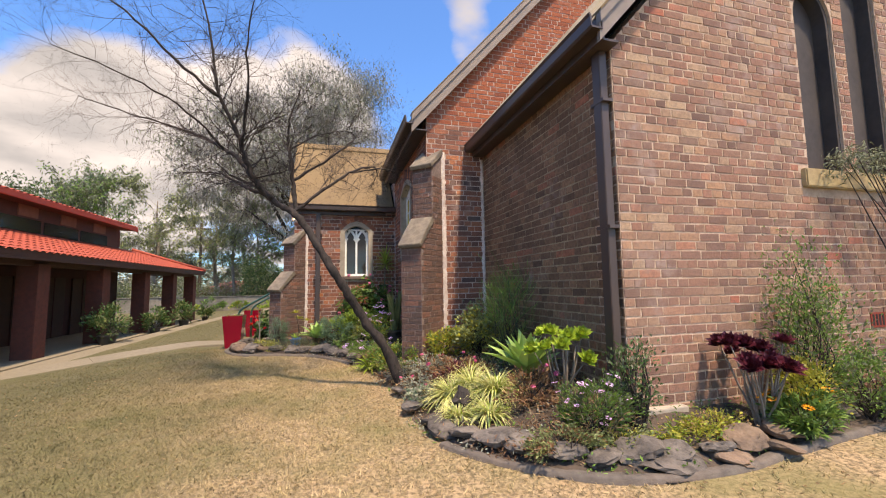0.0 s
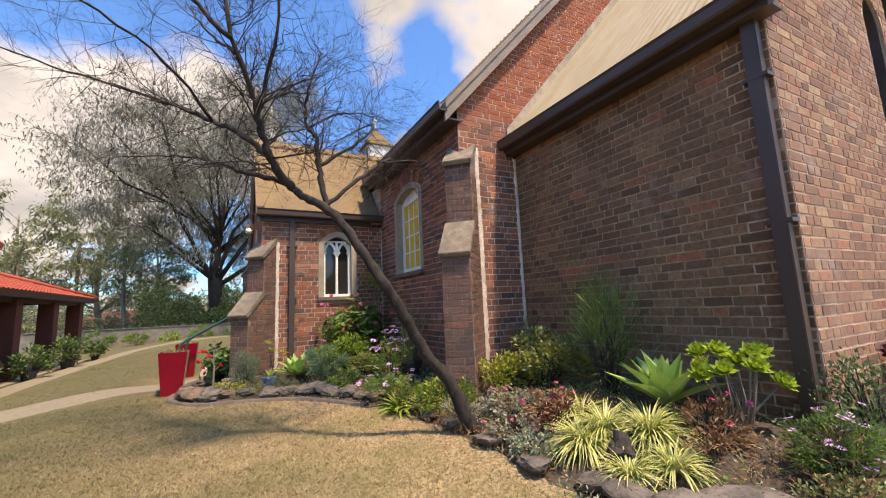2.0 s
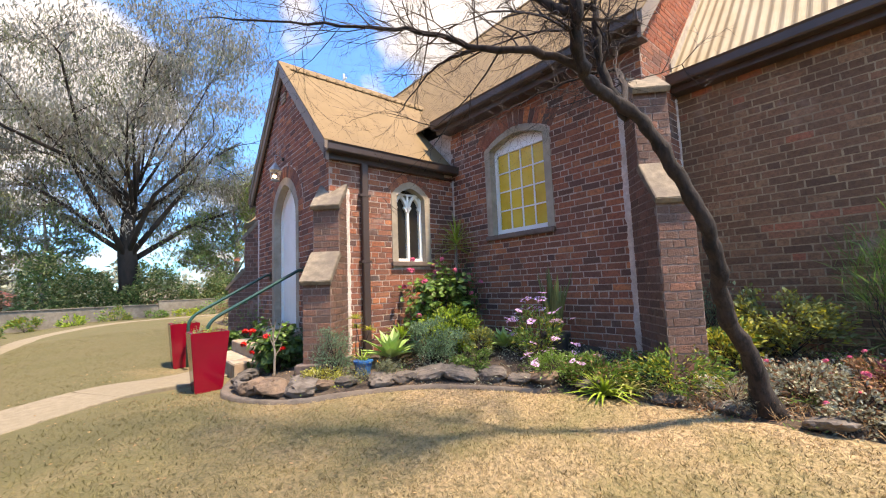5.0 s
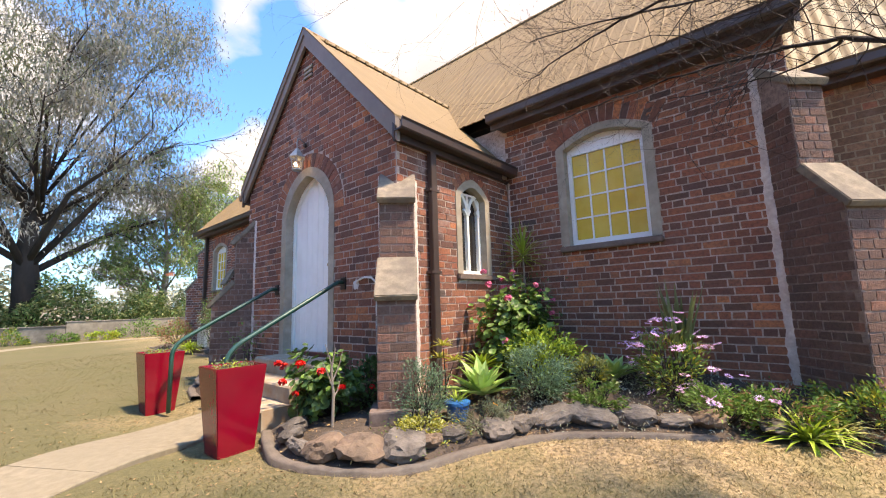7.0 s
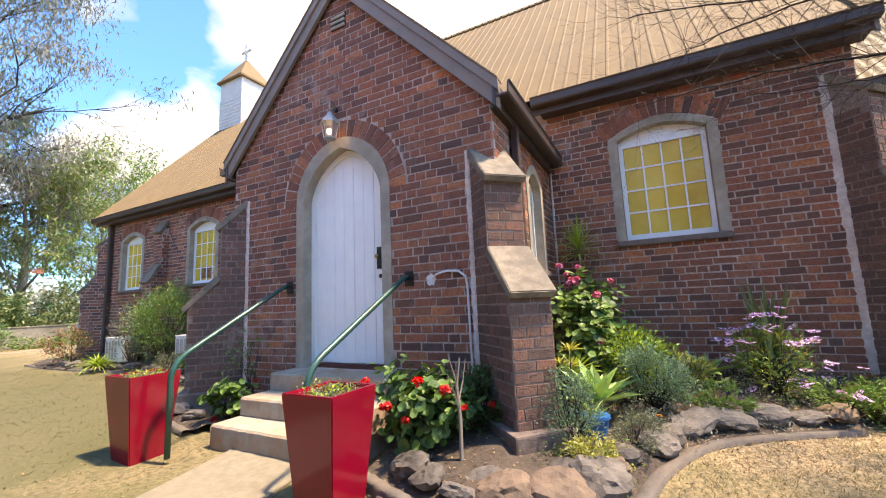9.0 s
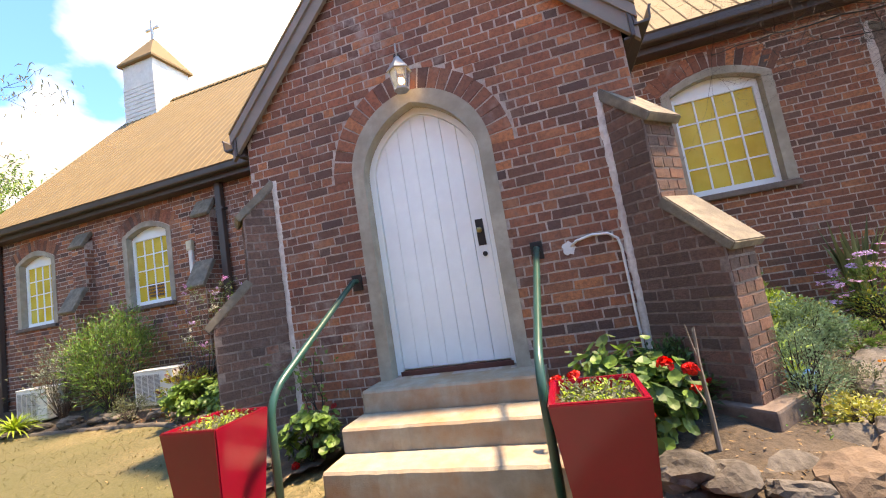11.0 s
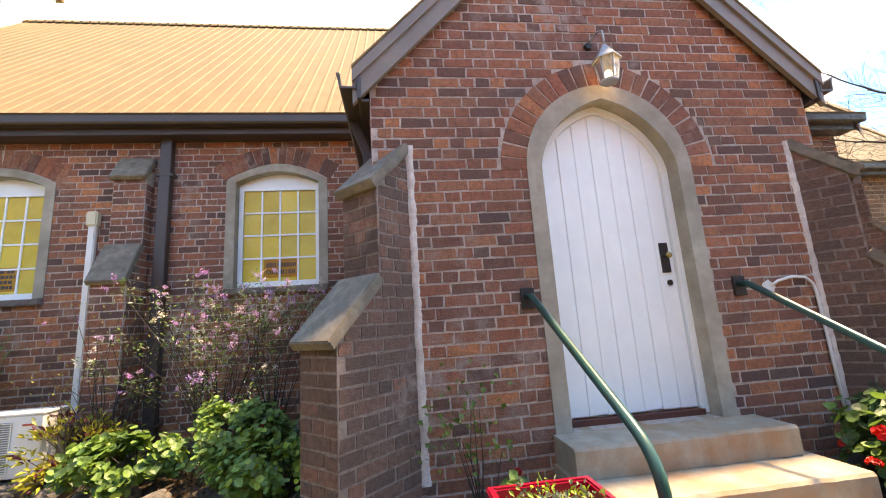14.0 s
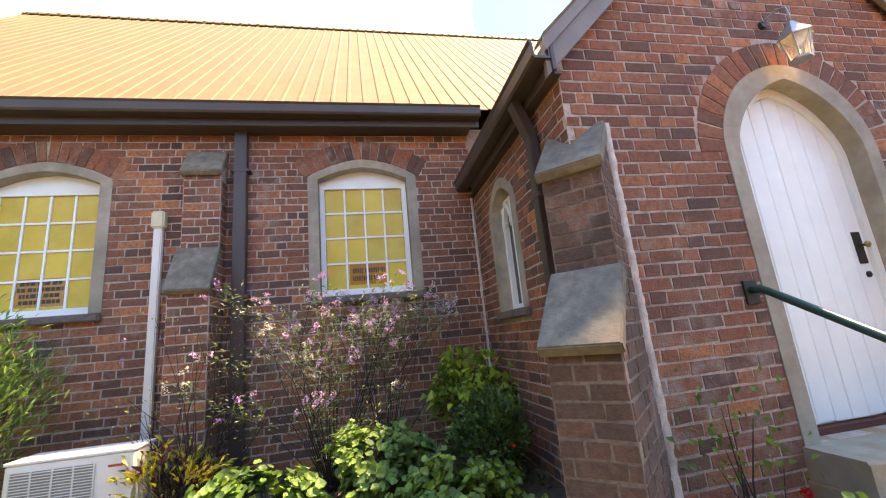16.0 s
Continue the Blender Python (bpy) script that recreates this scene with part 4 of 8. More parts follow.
barge("trim_barge_porch_south", porch_pl, -p_eave_y + 0.03, p_eave_z - 0.01, -DOOR_Y, porch_top_z + 0.02, 0.045, 0.085, 0.185)
barge("trim_barge_porch_north", porch_pl, -(2 * DOOR_Y - p_eave_y) - 0.03, p_eave_z - 0.01, -DOOR_Y, porch_top_z + 0.02, 0.045, 0.085, 0.185)
barge("trim_barge_nave_west", nave_s_pl, nave_eave_x - 0.03, nave_eave_z - 0.01, RIDGE_X, nave_ridge_z + 0.02, 0.10, 0.14, 0.19)
barge("trim_barge_nave_east", nave_s_pl, 2 * RIDGE_X - nave_eave_x + 0.03, nave_eave_z - 0.01, RIDGE_X, nave_ridge_z + 0.02, 0.10, 0.14, 0.19)
barge("trim_barge_chancel_west", ch_s_pl, ch_eave_x - 0.03, ch_eave_z - 0.01, CH_MID, ch_top_z + 0.02, 0.12, 0.16, 0.17)
barge("trim_barge_chancel_east", ch_s_pl, 2 * CH_MID - ch_eave_x + 0.03, ch_eave_z - 0.01, CH_MID, ch_top_z + 0.02, 0.12, 0.16, 0.17)
# soffit strips that close the verges behind the barge boards
for nm, pl, u0, z0, u1, z1, w in (("porch_s", porch_pl, -p_eave_y, p_eave_z, -DOOR_Y, porch_top_z, 0.043), ("porch_n", porch_pl, -(2 * DOOR_Y - p_eave_y), p_eave_z, -DOOR_Y, porch_top_z, 0.043),
                                  ("nave", nave_s_pl, nave_eave_x, nave_eave_z, RIDGE_X, nave_ridge_z, 0.098), ("chancel", ch_s_pl, ch_eave_x, ch_eave_z, CH_MID, ch_top_z, 0.118)):
    bm = bmesh.new()
    prism(bm, pl, [(u0, z0 - 0.15), (u1, z1 - 0.15), (u1, z1 - 0.19), (u0, z0 - 0.19)], 0.012, w)
    tagged(part("trim_verge_" + nm, bm, gutter_brown), "dark brown verge soffit", "soffit", kind="structure")
# flashing where the chancel roof meets the nave gable
bm = bmesh.new()
prism(bm, nave_s_pl, [(ch_eave_x + 0.05, ch_eave_z + 0.02), (CH_MID, ch_top_z + 0.02), (CH_MID, ch_top_z + 0.19), (ch_eave_x + 0.05, ch_eave_z + 0.19)], 0.008, 0.03)
tagged(part("trim_flashing", bm, cement), "grey cement flashing along the roof junction", "flashing", kind="structure")

# ---- low wall and hall, seen beyond the lawn ----
bm = boxed(-22, -1.05, 32.4, 32.65, -0.6, 0.70, bevel=0.02)
box(bm, -1.05, 9.0, 32.36, 32.66, -0.6, 0.89, bevel=0.02)
box(bm, -22, -1.05, 32.35, 32.70, 0.702, 0.745, bevel=0.01)
box(bm, -1.08, 9.0, 32.33, 32.70, 0.892, 0.93, bevel=0.01)
tagged(part("boundary_wall", bm, wall_render), "low grey rendered boundary wall with stains", "wall", kind="structure")

# ---- buttresses ----
def buttress(label, corner, direction, width, p1, p2, z_low, h1, z_up, h2, mats, group, seed, root=0.28, plinth=False, back=None):
    """A two-stage buttress of brick with sloping stone caps; direction points away from the wall."""
    d = Vector((*direction, 0)).normalized()
    side = Z.cross(d)
    c = Vector((*corner, 0))
    th = thing("buttress", label, "buttress", group, at=c)
    left, right = Plane(c - side * (width / 2), -side), Plane(c + side * (width / 2), side)
    # left's u runs along d or against it
    sl, sr = left.u.dot(d), right.u.dot(d)
    back = root if back is None else back
    prof = [(-back, -0.15), (p1, -0.15), (p1, z_low), (p2, z_low + h1), (p2, z_up), (-back, z_up + h2 * (p2 + back) / (p2 + 0.2))]
    bm = bmesh.new()
    prism(bm, Plane(c + side * (width / 2), side), [(a * sr, v) for a, v in prof], 0, -width)
    core = part("core", bm, dark_mortar if mats is dark_brick else mortar, th)
    core.matrix_parent_inverse = Matrix.Translation(-c)

    def reach(v):
        if v < z_low:
            return p1
        if v < z_low + h1:
            return p1 + (p2 - p1) * (v - z_low) / h1
        if v < z_up:
            return p2
        return p2 - (v - z_up) / (h2 / (p2 + 0.2))

    for pl, s, k in ((left, sl, 1), (right, sr, 2)):
        def spans(v, s=s):
            r = reach(v) - 0.004
            a, b = sorted((-0.26 * s, r * s))
            return [(a, b)] if b - a > 0.05 else []
        lay(th, pl, -0.02, z_up + h2 * 0.9, spans, mats, near=lambda u, v: True, seed=seed + k, limit=140)
    f1 = Plane(c + d * p1, d)
    lay(th, f1, -0.02, z_low, lambda v: [(-width / 2, width / 2)], mats, near=lambda u, v: True, seed=seed + 5, limit=90)
    f2 = Plane(c + d * p2, d)
    lay(th, f2, z_low + h1, z_up, lambda v: [(-width / 2, width / 2)], mats, near=lambda u, v: True, seed=seed + 6, limit=90)

    def cap(a0, v0, a1, v1, over):
        """A stone slab along the slope from (a0, v0), its foot, to (a1, v1), its head."""
        bm = bmesh.new()
        w = width / 2 + 0.022
        t = Vector((a1 - a0, v1 - v0)).normalized()
        n = Vector((-t.y, t.x))
        if n.y < 0:
            n = -n
        foot = Vector((a0, v0)) - t * over
        head = Vector((a1, v1))
        pts = [foot - n * 0.005, foot + n * 0.055, head + n * 0.055, head - n * 0.03]
        pts = [Vector((foot.x, foot.y - 0.015))] + pts[1:]
        prism(bm, Plane(c + side * w, side), [(p.x * sr, p.y) for p in pts], 0, -2 * w)
        bmesh.ops.bevel(bm, geom=list(bm.edges), offset=0.008, segments=2, affect="EDGES")
        ob = part("cap", bm, capstone, th, "weathered grey sandstone cap")
        ob.matrix_parent_inverse = Matrix.Translation(-c)

    cap(p1, z_low, p2 - 0.01, z_low + h1, 0.05)
    cap(p2, z_up, -0.2 if root > 0.1 else 0.0, z_up + h2, 0.05)
    if plinth:
        bm = boxed(-width / 2 - 0.07, width / 2 + 0.07, -0.2, p1 + 0.10, -0.1, 0.25, bevel=0.018)
        bm.transform(Matrix((side, d, Z)).transposed().to_4x4() @ Matrix.Rotation(0, 4, "Z"))
        part("plinth", bm, dark_sill, th, "rough brown cement footing")
    return th


R2 = math.sqrt(0.5)
BUT = 0.36
B_LABEL = "dark red brick corner buttress with two stone caps"
buttress(B_LABEL, (PORCH_W, PORCH_S), (-R2, -R2), BUT, 0.47, 0.13, 1.26, 0.37, 2.28, 0.34, dark_brick, "corner buttresses", 40, plinth=True)
buttress(B_LABEL, (PORCH_W, PORCH_N), (-R2, R2), BUT, 0.47, 0.13, 1.26, 0.37, 2.28, 0.34, dark_brick, "corner buttresses", 50, plinth=True)
buttress("tall red brick nave corner buttress with sloping stone caps", (NAVE_W, NAVE_S), (-R2, -R2), BUT, 0.47, 0.14, 1.92, 0.42, 3.2, 0.30, dark_brick, "corner buttresses", 60)
buttress("tall red brick nave corner buttress with sloping stone caps", (NAVE_W, NAVE_N), (-R2, R2), BUT, 0.47, 0.14, 1.92, 0.42, 3.2, 0.30, red_brick, "corner buttresses", 70)
for y in (16.22, 19.38):
    buttress("flat red brick buttress between nave windows", (NAVE_W, y), (-1, 0), 0.36, 0.38, 0.16, 2.02, 0.42, 3.30, 0.26, red_brick, "wall buttresses", int(y * 7), root=0.0, back=0.05)


def seam(pl, u, v0, v1, width, seed, label="rough pale mortar seam beside a buttress"):
    """A hand-smeared strip of mortar up a junction."""
    rng = random.Random(seed)
    rows, bm = [], bmesh.new()
    v = v0
    while v <= v1 + 1e-6:
        a, b = width * rng.uniform(0.35, 0.62), width * rng.uniform(0.35, 0.62)
        rows.append([bm.verts.new(pl(u + x, v, w)) for x, w in ((-a, -0.002), (-a * 0.6, 0.014 + rng.uniform(0, 0.006)), (b * 0.6, 0.014 + rng.uniform(0, 0.006)), (b, -0.002))])
        v += 0.045
    for r, s in zip(rows, rows[1:]):
        for k in range(3):
            bm.faces.new((r[k], r[k + 1], s[k + 1], s[k]))
    tagged(part("mortar_seam", bm, seam_mortar, smooth=True), label, "mortar seam", "mortar seams", kind="structure")


off = BUT / 2 / R2 + 0.02
seam(porch_pl, -PORCH_S - off, 0.3, 2.66, 0.07, 1)
seam(porch_pl, -PORCH_N + off, 0.3, 2.64, 0.07, 2)
seam(porch_s_pl, PORCH_W + off, 0.2, 2.6, 0.075, 3)
seam(nave_pl, -NAVE_S - off, 0.3, 3.55, 0.10, 4)
seam(nave_s_pl, NAVE_W + off, 0.3, 3.5, 0.095, 5)
seam(nave_s_pl, CH_W - 0.035, 0.4, 3.45, 0.06, 6, "pale mortar seam at the corner of two walls")
seam(nave_pl, -PORCH_S + 0.03, 0.6, 3.0, 0.035, 7, "pale mortar seam at the corner of two walls")
seam(nave_pl, -PORCH_N - 0.03, 0.6, 3.0, 0.035, 8, "pale mortar seam at the corner of two walls")


# ---- windows ----
def inset(curve, d, c):
    """The arch's line moved in towards its middle by d."""
    half = max(p[0] for p in curve) - c
    return [(c + (u - c) * (half - d) / half, v - d * 0.9) for u, v in curve]


window_count = 0


def nave_window(y, writing=None):
    global window_count
    window_count += 1
    pl, c = nave_pl, -y
    th = thing("window_%d" % window_count, "white-framed church window with yellow obscure glass panes", "window", "nave windows", "structure")
    outer = opening(low_arch(c, WIN_HALF + 0.0, WIN_SPRING, WIN_RISE), WIN_SILL)
    cur = low_arch(c, WIN_HALF + 0.028, WIN_SPRING, WIN_RISE + 0.028)
    inn = low_arch(c, WIN_HALF - 0.085, WIN_SPRING - 0.02, WIN_RISE - 0.055)
    part("surround", band(bmesh.new(), pl, opening(cur, WIN_SILL), opening(inn, WIN_SILL), -0.22, 0.014), cement, th, "grey cement surround")
    bm = bmesh.new()
    prism(bm, pl, [(c - 0.63, WIN_SILL - 0.085), (c + 0.63, WIN_SILL - 0.085), (c + 0.63, WIN_SILL - 0.012), (c - 0.63, WIN_SILL - 0.012)], -0.2, 0.07)
    bmesh.ops.bevel(bm, geom=list(bm.edges), offset=0.012, segments=2, affect="EDGES")
    part("sill", bm, dark_sill, th, "dark weathered sill")
    h, w0 = WIN_HALF - 0.09, -0.10
    lo, top = WIN_SILL - 0.01, 3.215
    # timber frame and the sash inside it
    bm = bmesh.new()
    for a, b, v0, v1, f in ((c - h, c - h + 0.055, lo, top, 0.0), (c + h - 0.055, c + h, lo, top, 0.0), (c - h + 0.055, c + h - 0.055, lo, lo + 0.085, 0.012), (c - h + 0.055, c + h - 0.055, top - 0.045, top, 0.0)):
        prism(bm, pl, [(a, v0), (b, v0), (b, v1), (a, v1)], w0 - 0.05, w0 + f)
    part("frame", bm, white_paint, th)
    head = low_arch(c, h + 0.01, WIN_SPRING - 0.01, WIN_RISE - 0.045)
    part("head_board", prism(bmesh.new(), pl, [(c - h - 0.01, top)] + head + [(c + h + 0.01, top)], w0 - 0.05, w0 - 0.018), white_paint, th, "white painted board under the arch")
    a0, a1, v0, v1 = c - h + 0.055, c + h - 0.055, lo + 0.085, top - 0.045
    for k in range(1, 4):
        u = a0 + (a1 - a0) * k / 4
        part("glazing_bar", prism(bmesh.new(), pl, [(u - 0.010, v0), (u + 0.010, v0), (u + 0.010, v1), (u - 0.010, v1)], w0 - 0.035, w0 - 0.012), white_paint, th)
        v = v0 + (v1 - v0) * k / 4
        part("glazing_bar", prism(bmesh.new(), pl, [(a0, v - 0.010), (a1, v - 0.010), (a1, v + 0.010), (a0, v + 0.010)], w0 - 0.034, w0 - 0.014), white_paint, th)
    rng = random.Random(int(y * 100))
    for i in range(4):
        for j in range(4):
            p0, p1 = a0 + (a1 - a0) * i / 4 + 0.004, a0 + (a1 - a0) * (i + 1) / 4 - 0.004
            q0, q1 = v0 + (v1 - v0) * j / 4 + 0.004, v0 + (v1 - v0) * (j + 1) / 4 - 0.004
            lean = rng.uniform(-0.003, 0.003)
            bm = bmesh.new()
            vs = [bm.verts.new(pl(*q)) for q in ((p0, q0, w0 - 0.028), (p1, q0, w0 - 0.028 + lean), (p1, q1, w0 - 0.028 - lean), (p0, q1, w0 - 0.028))]
            bm.faces.new(vs)
            r = bmesh.ops.extrude_face_region(bm, geom=list(bm.faces))
            bmesh.ops.translate(bm, vec=-pl.n * 0.005, verts=[g for g in r["geom"] if isinstance(g, bmesh.types.BMVert)])
            part("pane", bm, yellow_glass, th)
    if writing:
        u0, u1, z0, z1, material = writing
        a, b = a0 + (a1 - a0) * u0, a0 + (a1 - a0) * u1
        q0, q1 = v0 + (v1 - v0) * z0, v0 + (v1 - v0) * z1
        part("inscription_panel", prism(bmesh.new(), pl, [(a, q0), (b, q0), (b, q1), (a, q1)], w0 - 0.0275, w0 - 0.0255), material, th, "amber glass panel with dark reversed lettering")
        rows = 2 if z1 < 0.25 else 4
        pitch = (q1 - q0) / (rows + 0.6)
        for k in range(rows):
            v, half = q1 - pitch * (k + 0.8), (b - a) * rng.uniform(0.36, 0.46)
            u, stop = (a + b) / 2 - half, (a + b) / 2 + half
            while u < stop - 0.01:
                w = min(rng.uniform(0.012, 0.022) if rows == 2 else rng.uniform(0.02, 0.05), stop - u)
                part("lettering_bar", prism(bmesh.new(), pl, [(u, v - pitch * 0.32), (u + w, v - pitch * 0.32), (u + w, v + pitch * 0.32), (u, v + pitch * 0.32)], w0 - 0.0262, w0 - 0.0245), dark_letter, th)
                u += w + (0.008 if rng.random() < 0.8 else 0.02)
    return th


nave_window(nave_windows[0])
nave_window(nave_windows[1], (0.28, 0.76, 0.04, 0.235, amber_panel))
nave_window(nave_windows[2], (0.25, 0.74, 0.03, 0.27, amber_panel))
nave_window(nave_windows[3])


def porch_window(pl, c, name):
    """The small two-light window: white tracery before dark glass."""
    th = thing(name, "small white gothic two-light window in a cement surround", "window", "porch windows", "structure")
    cur, inn = low_arch(c, PW_HALF + 0.02, PW_SPRING, 0.24), low_arch(c, PW_HALF - 0.085, PW_SPRING - 0.02, 0.15)
    part("surround", band(bmesh.new(), pl, opening(cur, PW_SILL), opening(inn, PW_SILL), -0.2, 0.014), cement, th, "grey cement surround")
    bm = prism(bmesh.new(), pl, [(c - 0.40, PW_SILL - 0.08), (c + 0.40, PW_SILL - 0.08), (c + 0.40, PW_SILL - 0.01), (c - 0.40, PW_SILL - 0.01)], -0.2, 0.06)
    bmesh.ops.bevel(bm, geom=list(bm.edges), offset=0.01, segments=2, affect="EDGES")
    part("sill", bm, dark_sill, th)
    h, lo, top, w = PW_HALF - 0.085, PW_SILL, 2.66, -0.09
    bm = bmesh.new()
    for a, b in ((c - h, c - h + 0.045), (c - 0.022, c + 0.022), (c + h - 0.045, c + h)):
        prism(bm, pl, [(a, lo), (b, lo), (b, top), (a, top)], w - 0.05, w)
    for v0, v1 in ((lo, lo + 0.05), (top - 0.03, top + 0.0)):
        prism(bm, pl, [(c - h, v0), (c + h, v0), (c + h, v1), (c - h, v1)], w - 0.05, w + 0.002)
    part("frame", bm, white_paint, th)
    for s in (-1, 1):
        m = c + s * (h / 2 + 0.0)
        arch_o = pointed_arch(m, h / 2 + 0.012, top - 0.30, 0.30, 12)
        arch_i = pointed_arch(m, h / 2 - 0.035, top - 0.30, 0.235, 12)
        part("tracery_arch", band(bmesh.new(), pl, arch_o, arch_i, w - 0.045, w + 0.006), white_paint, th)
        # cusps of the trefoil head
        for q in (-1, 1):
            u = m + q * (h / 2 - 0.05)
            part("cusp", prism(bmesh.new(), pl, [(u + q * 0.03, top - 0.30), (u - q * 0.03, top - 0.235), (u + q * 0.02, top - 0.17)], w - 0.04, w + 0.002), white_paint, th)
        part("pane", prism(bmesh.new(), pl, [(m - h / 2, lo + 0.03), (m + h / 2, lo + 0.03), (m + h / 2, top + 0.1), (m - h / 2, top + 0.1)], w - 0.06, w - 0.052), dark_glass, th, "dark window glass")
    return th


porch_window(porch_s_pl, PW_X, "window_5")
porch_window(porch_n_pl, -PW_X, "window_6")
voussoirs(porch_south, porch_s_pl, low_arch(PW_X, PW_HALF - 0.02, PW_SPRING + 0.02, 0.225), 0.11, red_brick, seed=77)

for i, x in enumerate(lancets):
    th = thing("window_%d" % (7 + i), "tall dark lancet window in the chancel gable", "window", "lancet windows", "structure")
    c = lan_curve(x)
    inner = [(x + (u - x) * 0.86, v - 0.03) for u, v in c]
    part("surround", band(bmesh.new(), ch_s_pl, opening(c, LAN_SILL), opening(inner, LAN_SILL), -0.26, -0.03), lancet_glass, th)
    part("pane", prism(bmesh.new(), ch_s_pl, opening(inner, LAN_SILL), -0.17, -0.16), lancet_glass, th, "dark leaded glass")
bm = prism(bmesh.new(), ch_s_pl, [(lancets[0] - 0.42, LAN_SILL - 0.21), (lancets[-1] + 0.42, LAN_SILL - 0.21), (lancets[-1] + 0.42, LAN_SILL - 0.01), (lancets[0] - 0.42, LAN_SILL - 0.01)], -0.25, 0.055)
bmesh.ops.bevel(bm, geom=list(bm.edges), offset=0.012, segments=2, affect="EDGES")
tagged(part("trim_lancet_sill", bm, sill_stone), "long ochre painted stone sill under the lancets", "sill", kind="structure")
# added black sheet behind the glass stands in for the unlit inside
tagged(part("lining_chancel", boxed(lancets[0] - 0.6, lancets[-1] + 0.6, CH_S + 0.36, CH_S + 0.38, 2.3, 5.4), unlit_black), "added black sheet behind the lancets for the unlit inside", "lining", kind="structure")

# ---- door ----
def gothic(c, half, spring, rise, n=40):
    """A round-shouldered arch that comes to a point."""
    pts = []
    for i in range(n + 1):
        s = math.cos(math.pi * (1 - i / n))
        pts.append((c + half * s, spring + rise * (0.76 * max(0.0, 1 - abs(s) ** 2.1) ** 0.55 + 0.24 * (1 - abs(s)))))
    return pts


door = thing("door_1", "white painted vertical-board arched church door, closed", "door", kind="structure")
part("surround", band(bmesh.new(), porch_pl, opening(pointed_arch(-DOOR_Y, D_HALF + 0.02, D_SPRING, D_RISE + 0.02, 40), D_FLOOR), opening(gothic(-DOOR_Y, D_HALF - 0.10, D_SPRING, D_RISE - 0.10, 40), D_FLOOR), -0.30, 0.012), cement, door, "wide grey cement reveal")
part("door_frame", band(bmesh.new(), porch_pl, opening(gothic(-DOOR_Y, D_HALF - 0.095, D_SPRING, D_RISE - 0.095, 40), D_FLOOR + 0.01), opening(gothic(-DOOR_Y, D_HALF - 0.155, D_SPRING, D_RISE - 0.16, 40), D_FLOOR + 0.01), -0.20, -0.115), white_paint, door)
leaf_half = D_HALF - 0.16
leaf_curve = gothic(-DOOR_Y, leaf_half, D_SPRING, D_RISE - 0.165, 120)
for k in range(7):
    u0 = -DOOR_Y - leaf_half + 2 * leaf_half * k / 7
    u1 = u0 + 2 * leaf_half / 7
    top = [p for p in leaf_curve if u0 + 0.004 < p[0] < u1 - 0.004]
    bm = prism(bmesh.new(), porch_pl, [(u0 + 0.0012, D_FLOOR + 0.055)] + [(u0 + 0.0012, top[0][1])] + top + [(u1 - 0.0012, top[-1][1]), (u1 - 0.0012, D_FLOOR + 0.055 + 0.008 * (k % 3 == 1))], -0.175, -0.142 + 0.0015 * (k % 2))
    bmesh.ops.bevel(bm, geom=[e for e in bm.edges if abs((e.verts[0].co - e.verts[1].co).normalized().z) > 0.99], offset=0.0045, segments=1, affect="EDGES")
    part("board", bm, white_paint, door)
part("backing", prism(bmesh.new(), porch_pl, opening(gothic(-DOOR_Y, leaf_half + 0.01, D_SPRING, D_RISE - 0.15, 40), D_FLOOR), -0.20, -0.168), white_paint, door)
part("threshold", prism(bmesh.new(), porch_pl, [(-DOOR_Y - leaf_half - 0.02, D_FLOOR), (-DOOR_Y + leaf_half + 0.02, D_FLOOR), (-DOOR_Y + leaf_half + 0.02, D_FLOOR + 0.04), (-DOOR_Y - leaf_half - 0.02, D_FLOOR + 0.04)], -0.18, -0.10), brown_brick, door, "dull red threshold strip")
ly = -10.955
plate = part("lock_plate", prism(bmesh.new(), porch_pl, [(ly - 0.035, 1.60), (ly + 0.035, 1.60), (ly + 0.035, 1.84), (ly - 0.035, 1.84)], -0.142, -0.132), dark_metal, door)
bm = bmesh.new()
tube(bm, [porch_pl(ly, 1.735, -0.132), porch_pl(ly, 1.735, -0.098), porch_pl(ly, 1.735, -0.082), porch_pl(ly, 1.735, -0.070)], [0.010, 0.012, 0.026, 0.018], 14)
part("knob", bm, brass, plate, "worn brass knob", smooth=True)
bm = bmesh.new()
tube(bm, [porch_pl(ly + 0.01, 1.52, -0.142), porch_pl(ly + 0.01, 1.52, -0.130)], 0.022, 18)
part("deadlock", bm, dark_metal, door)

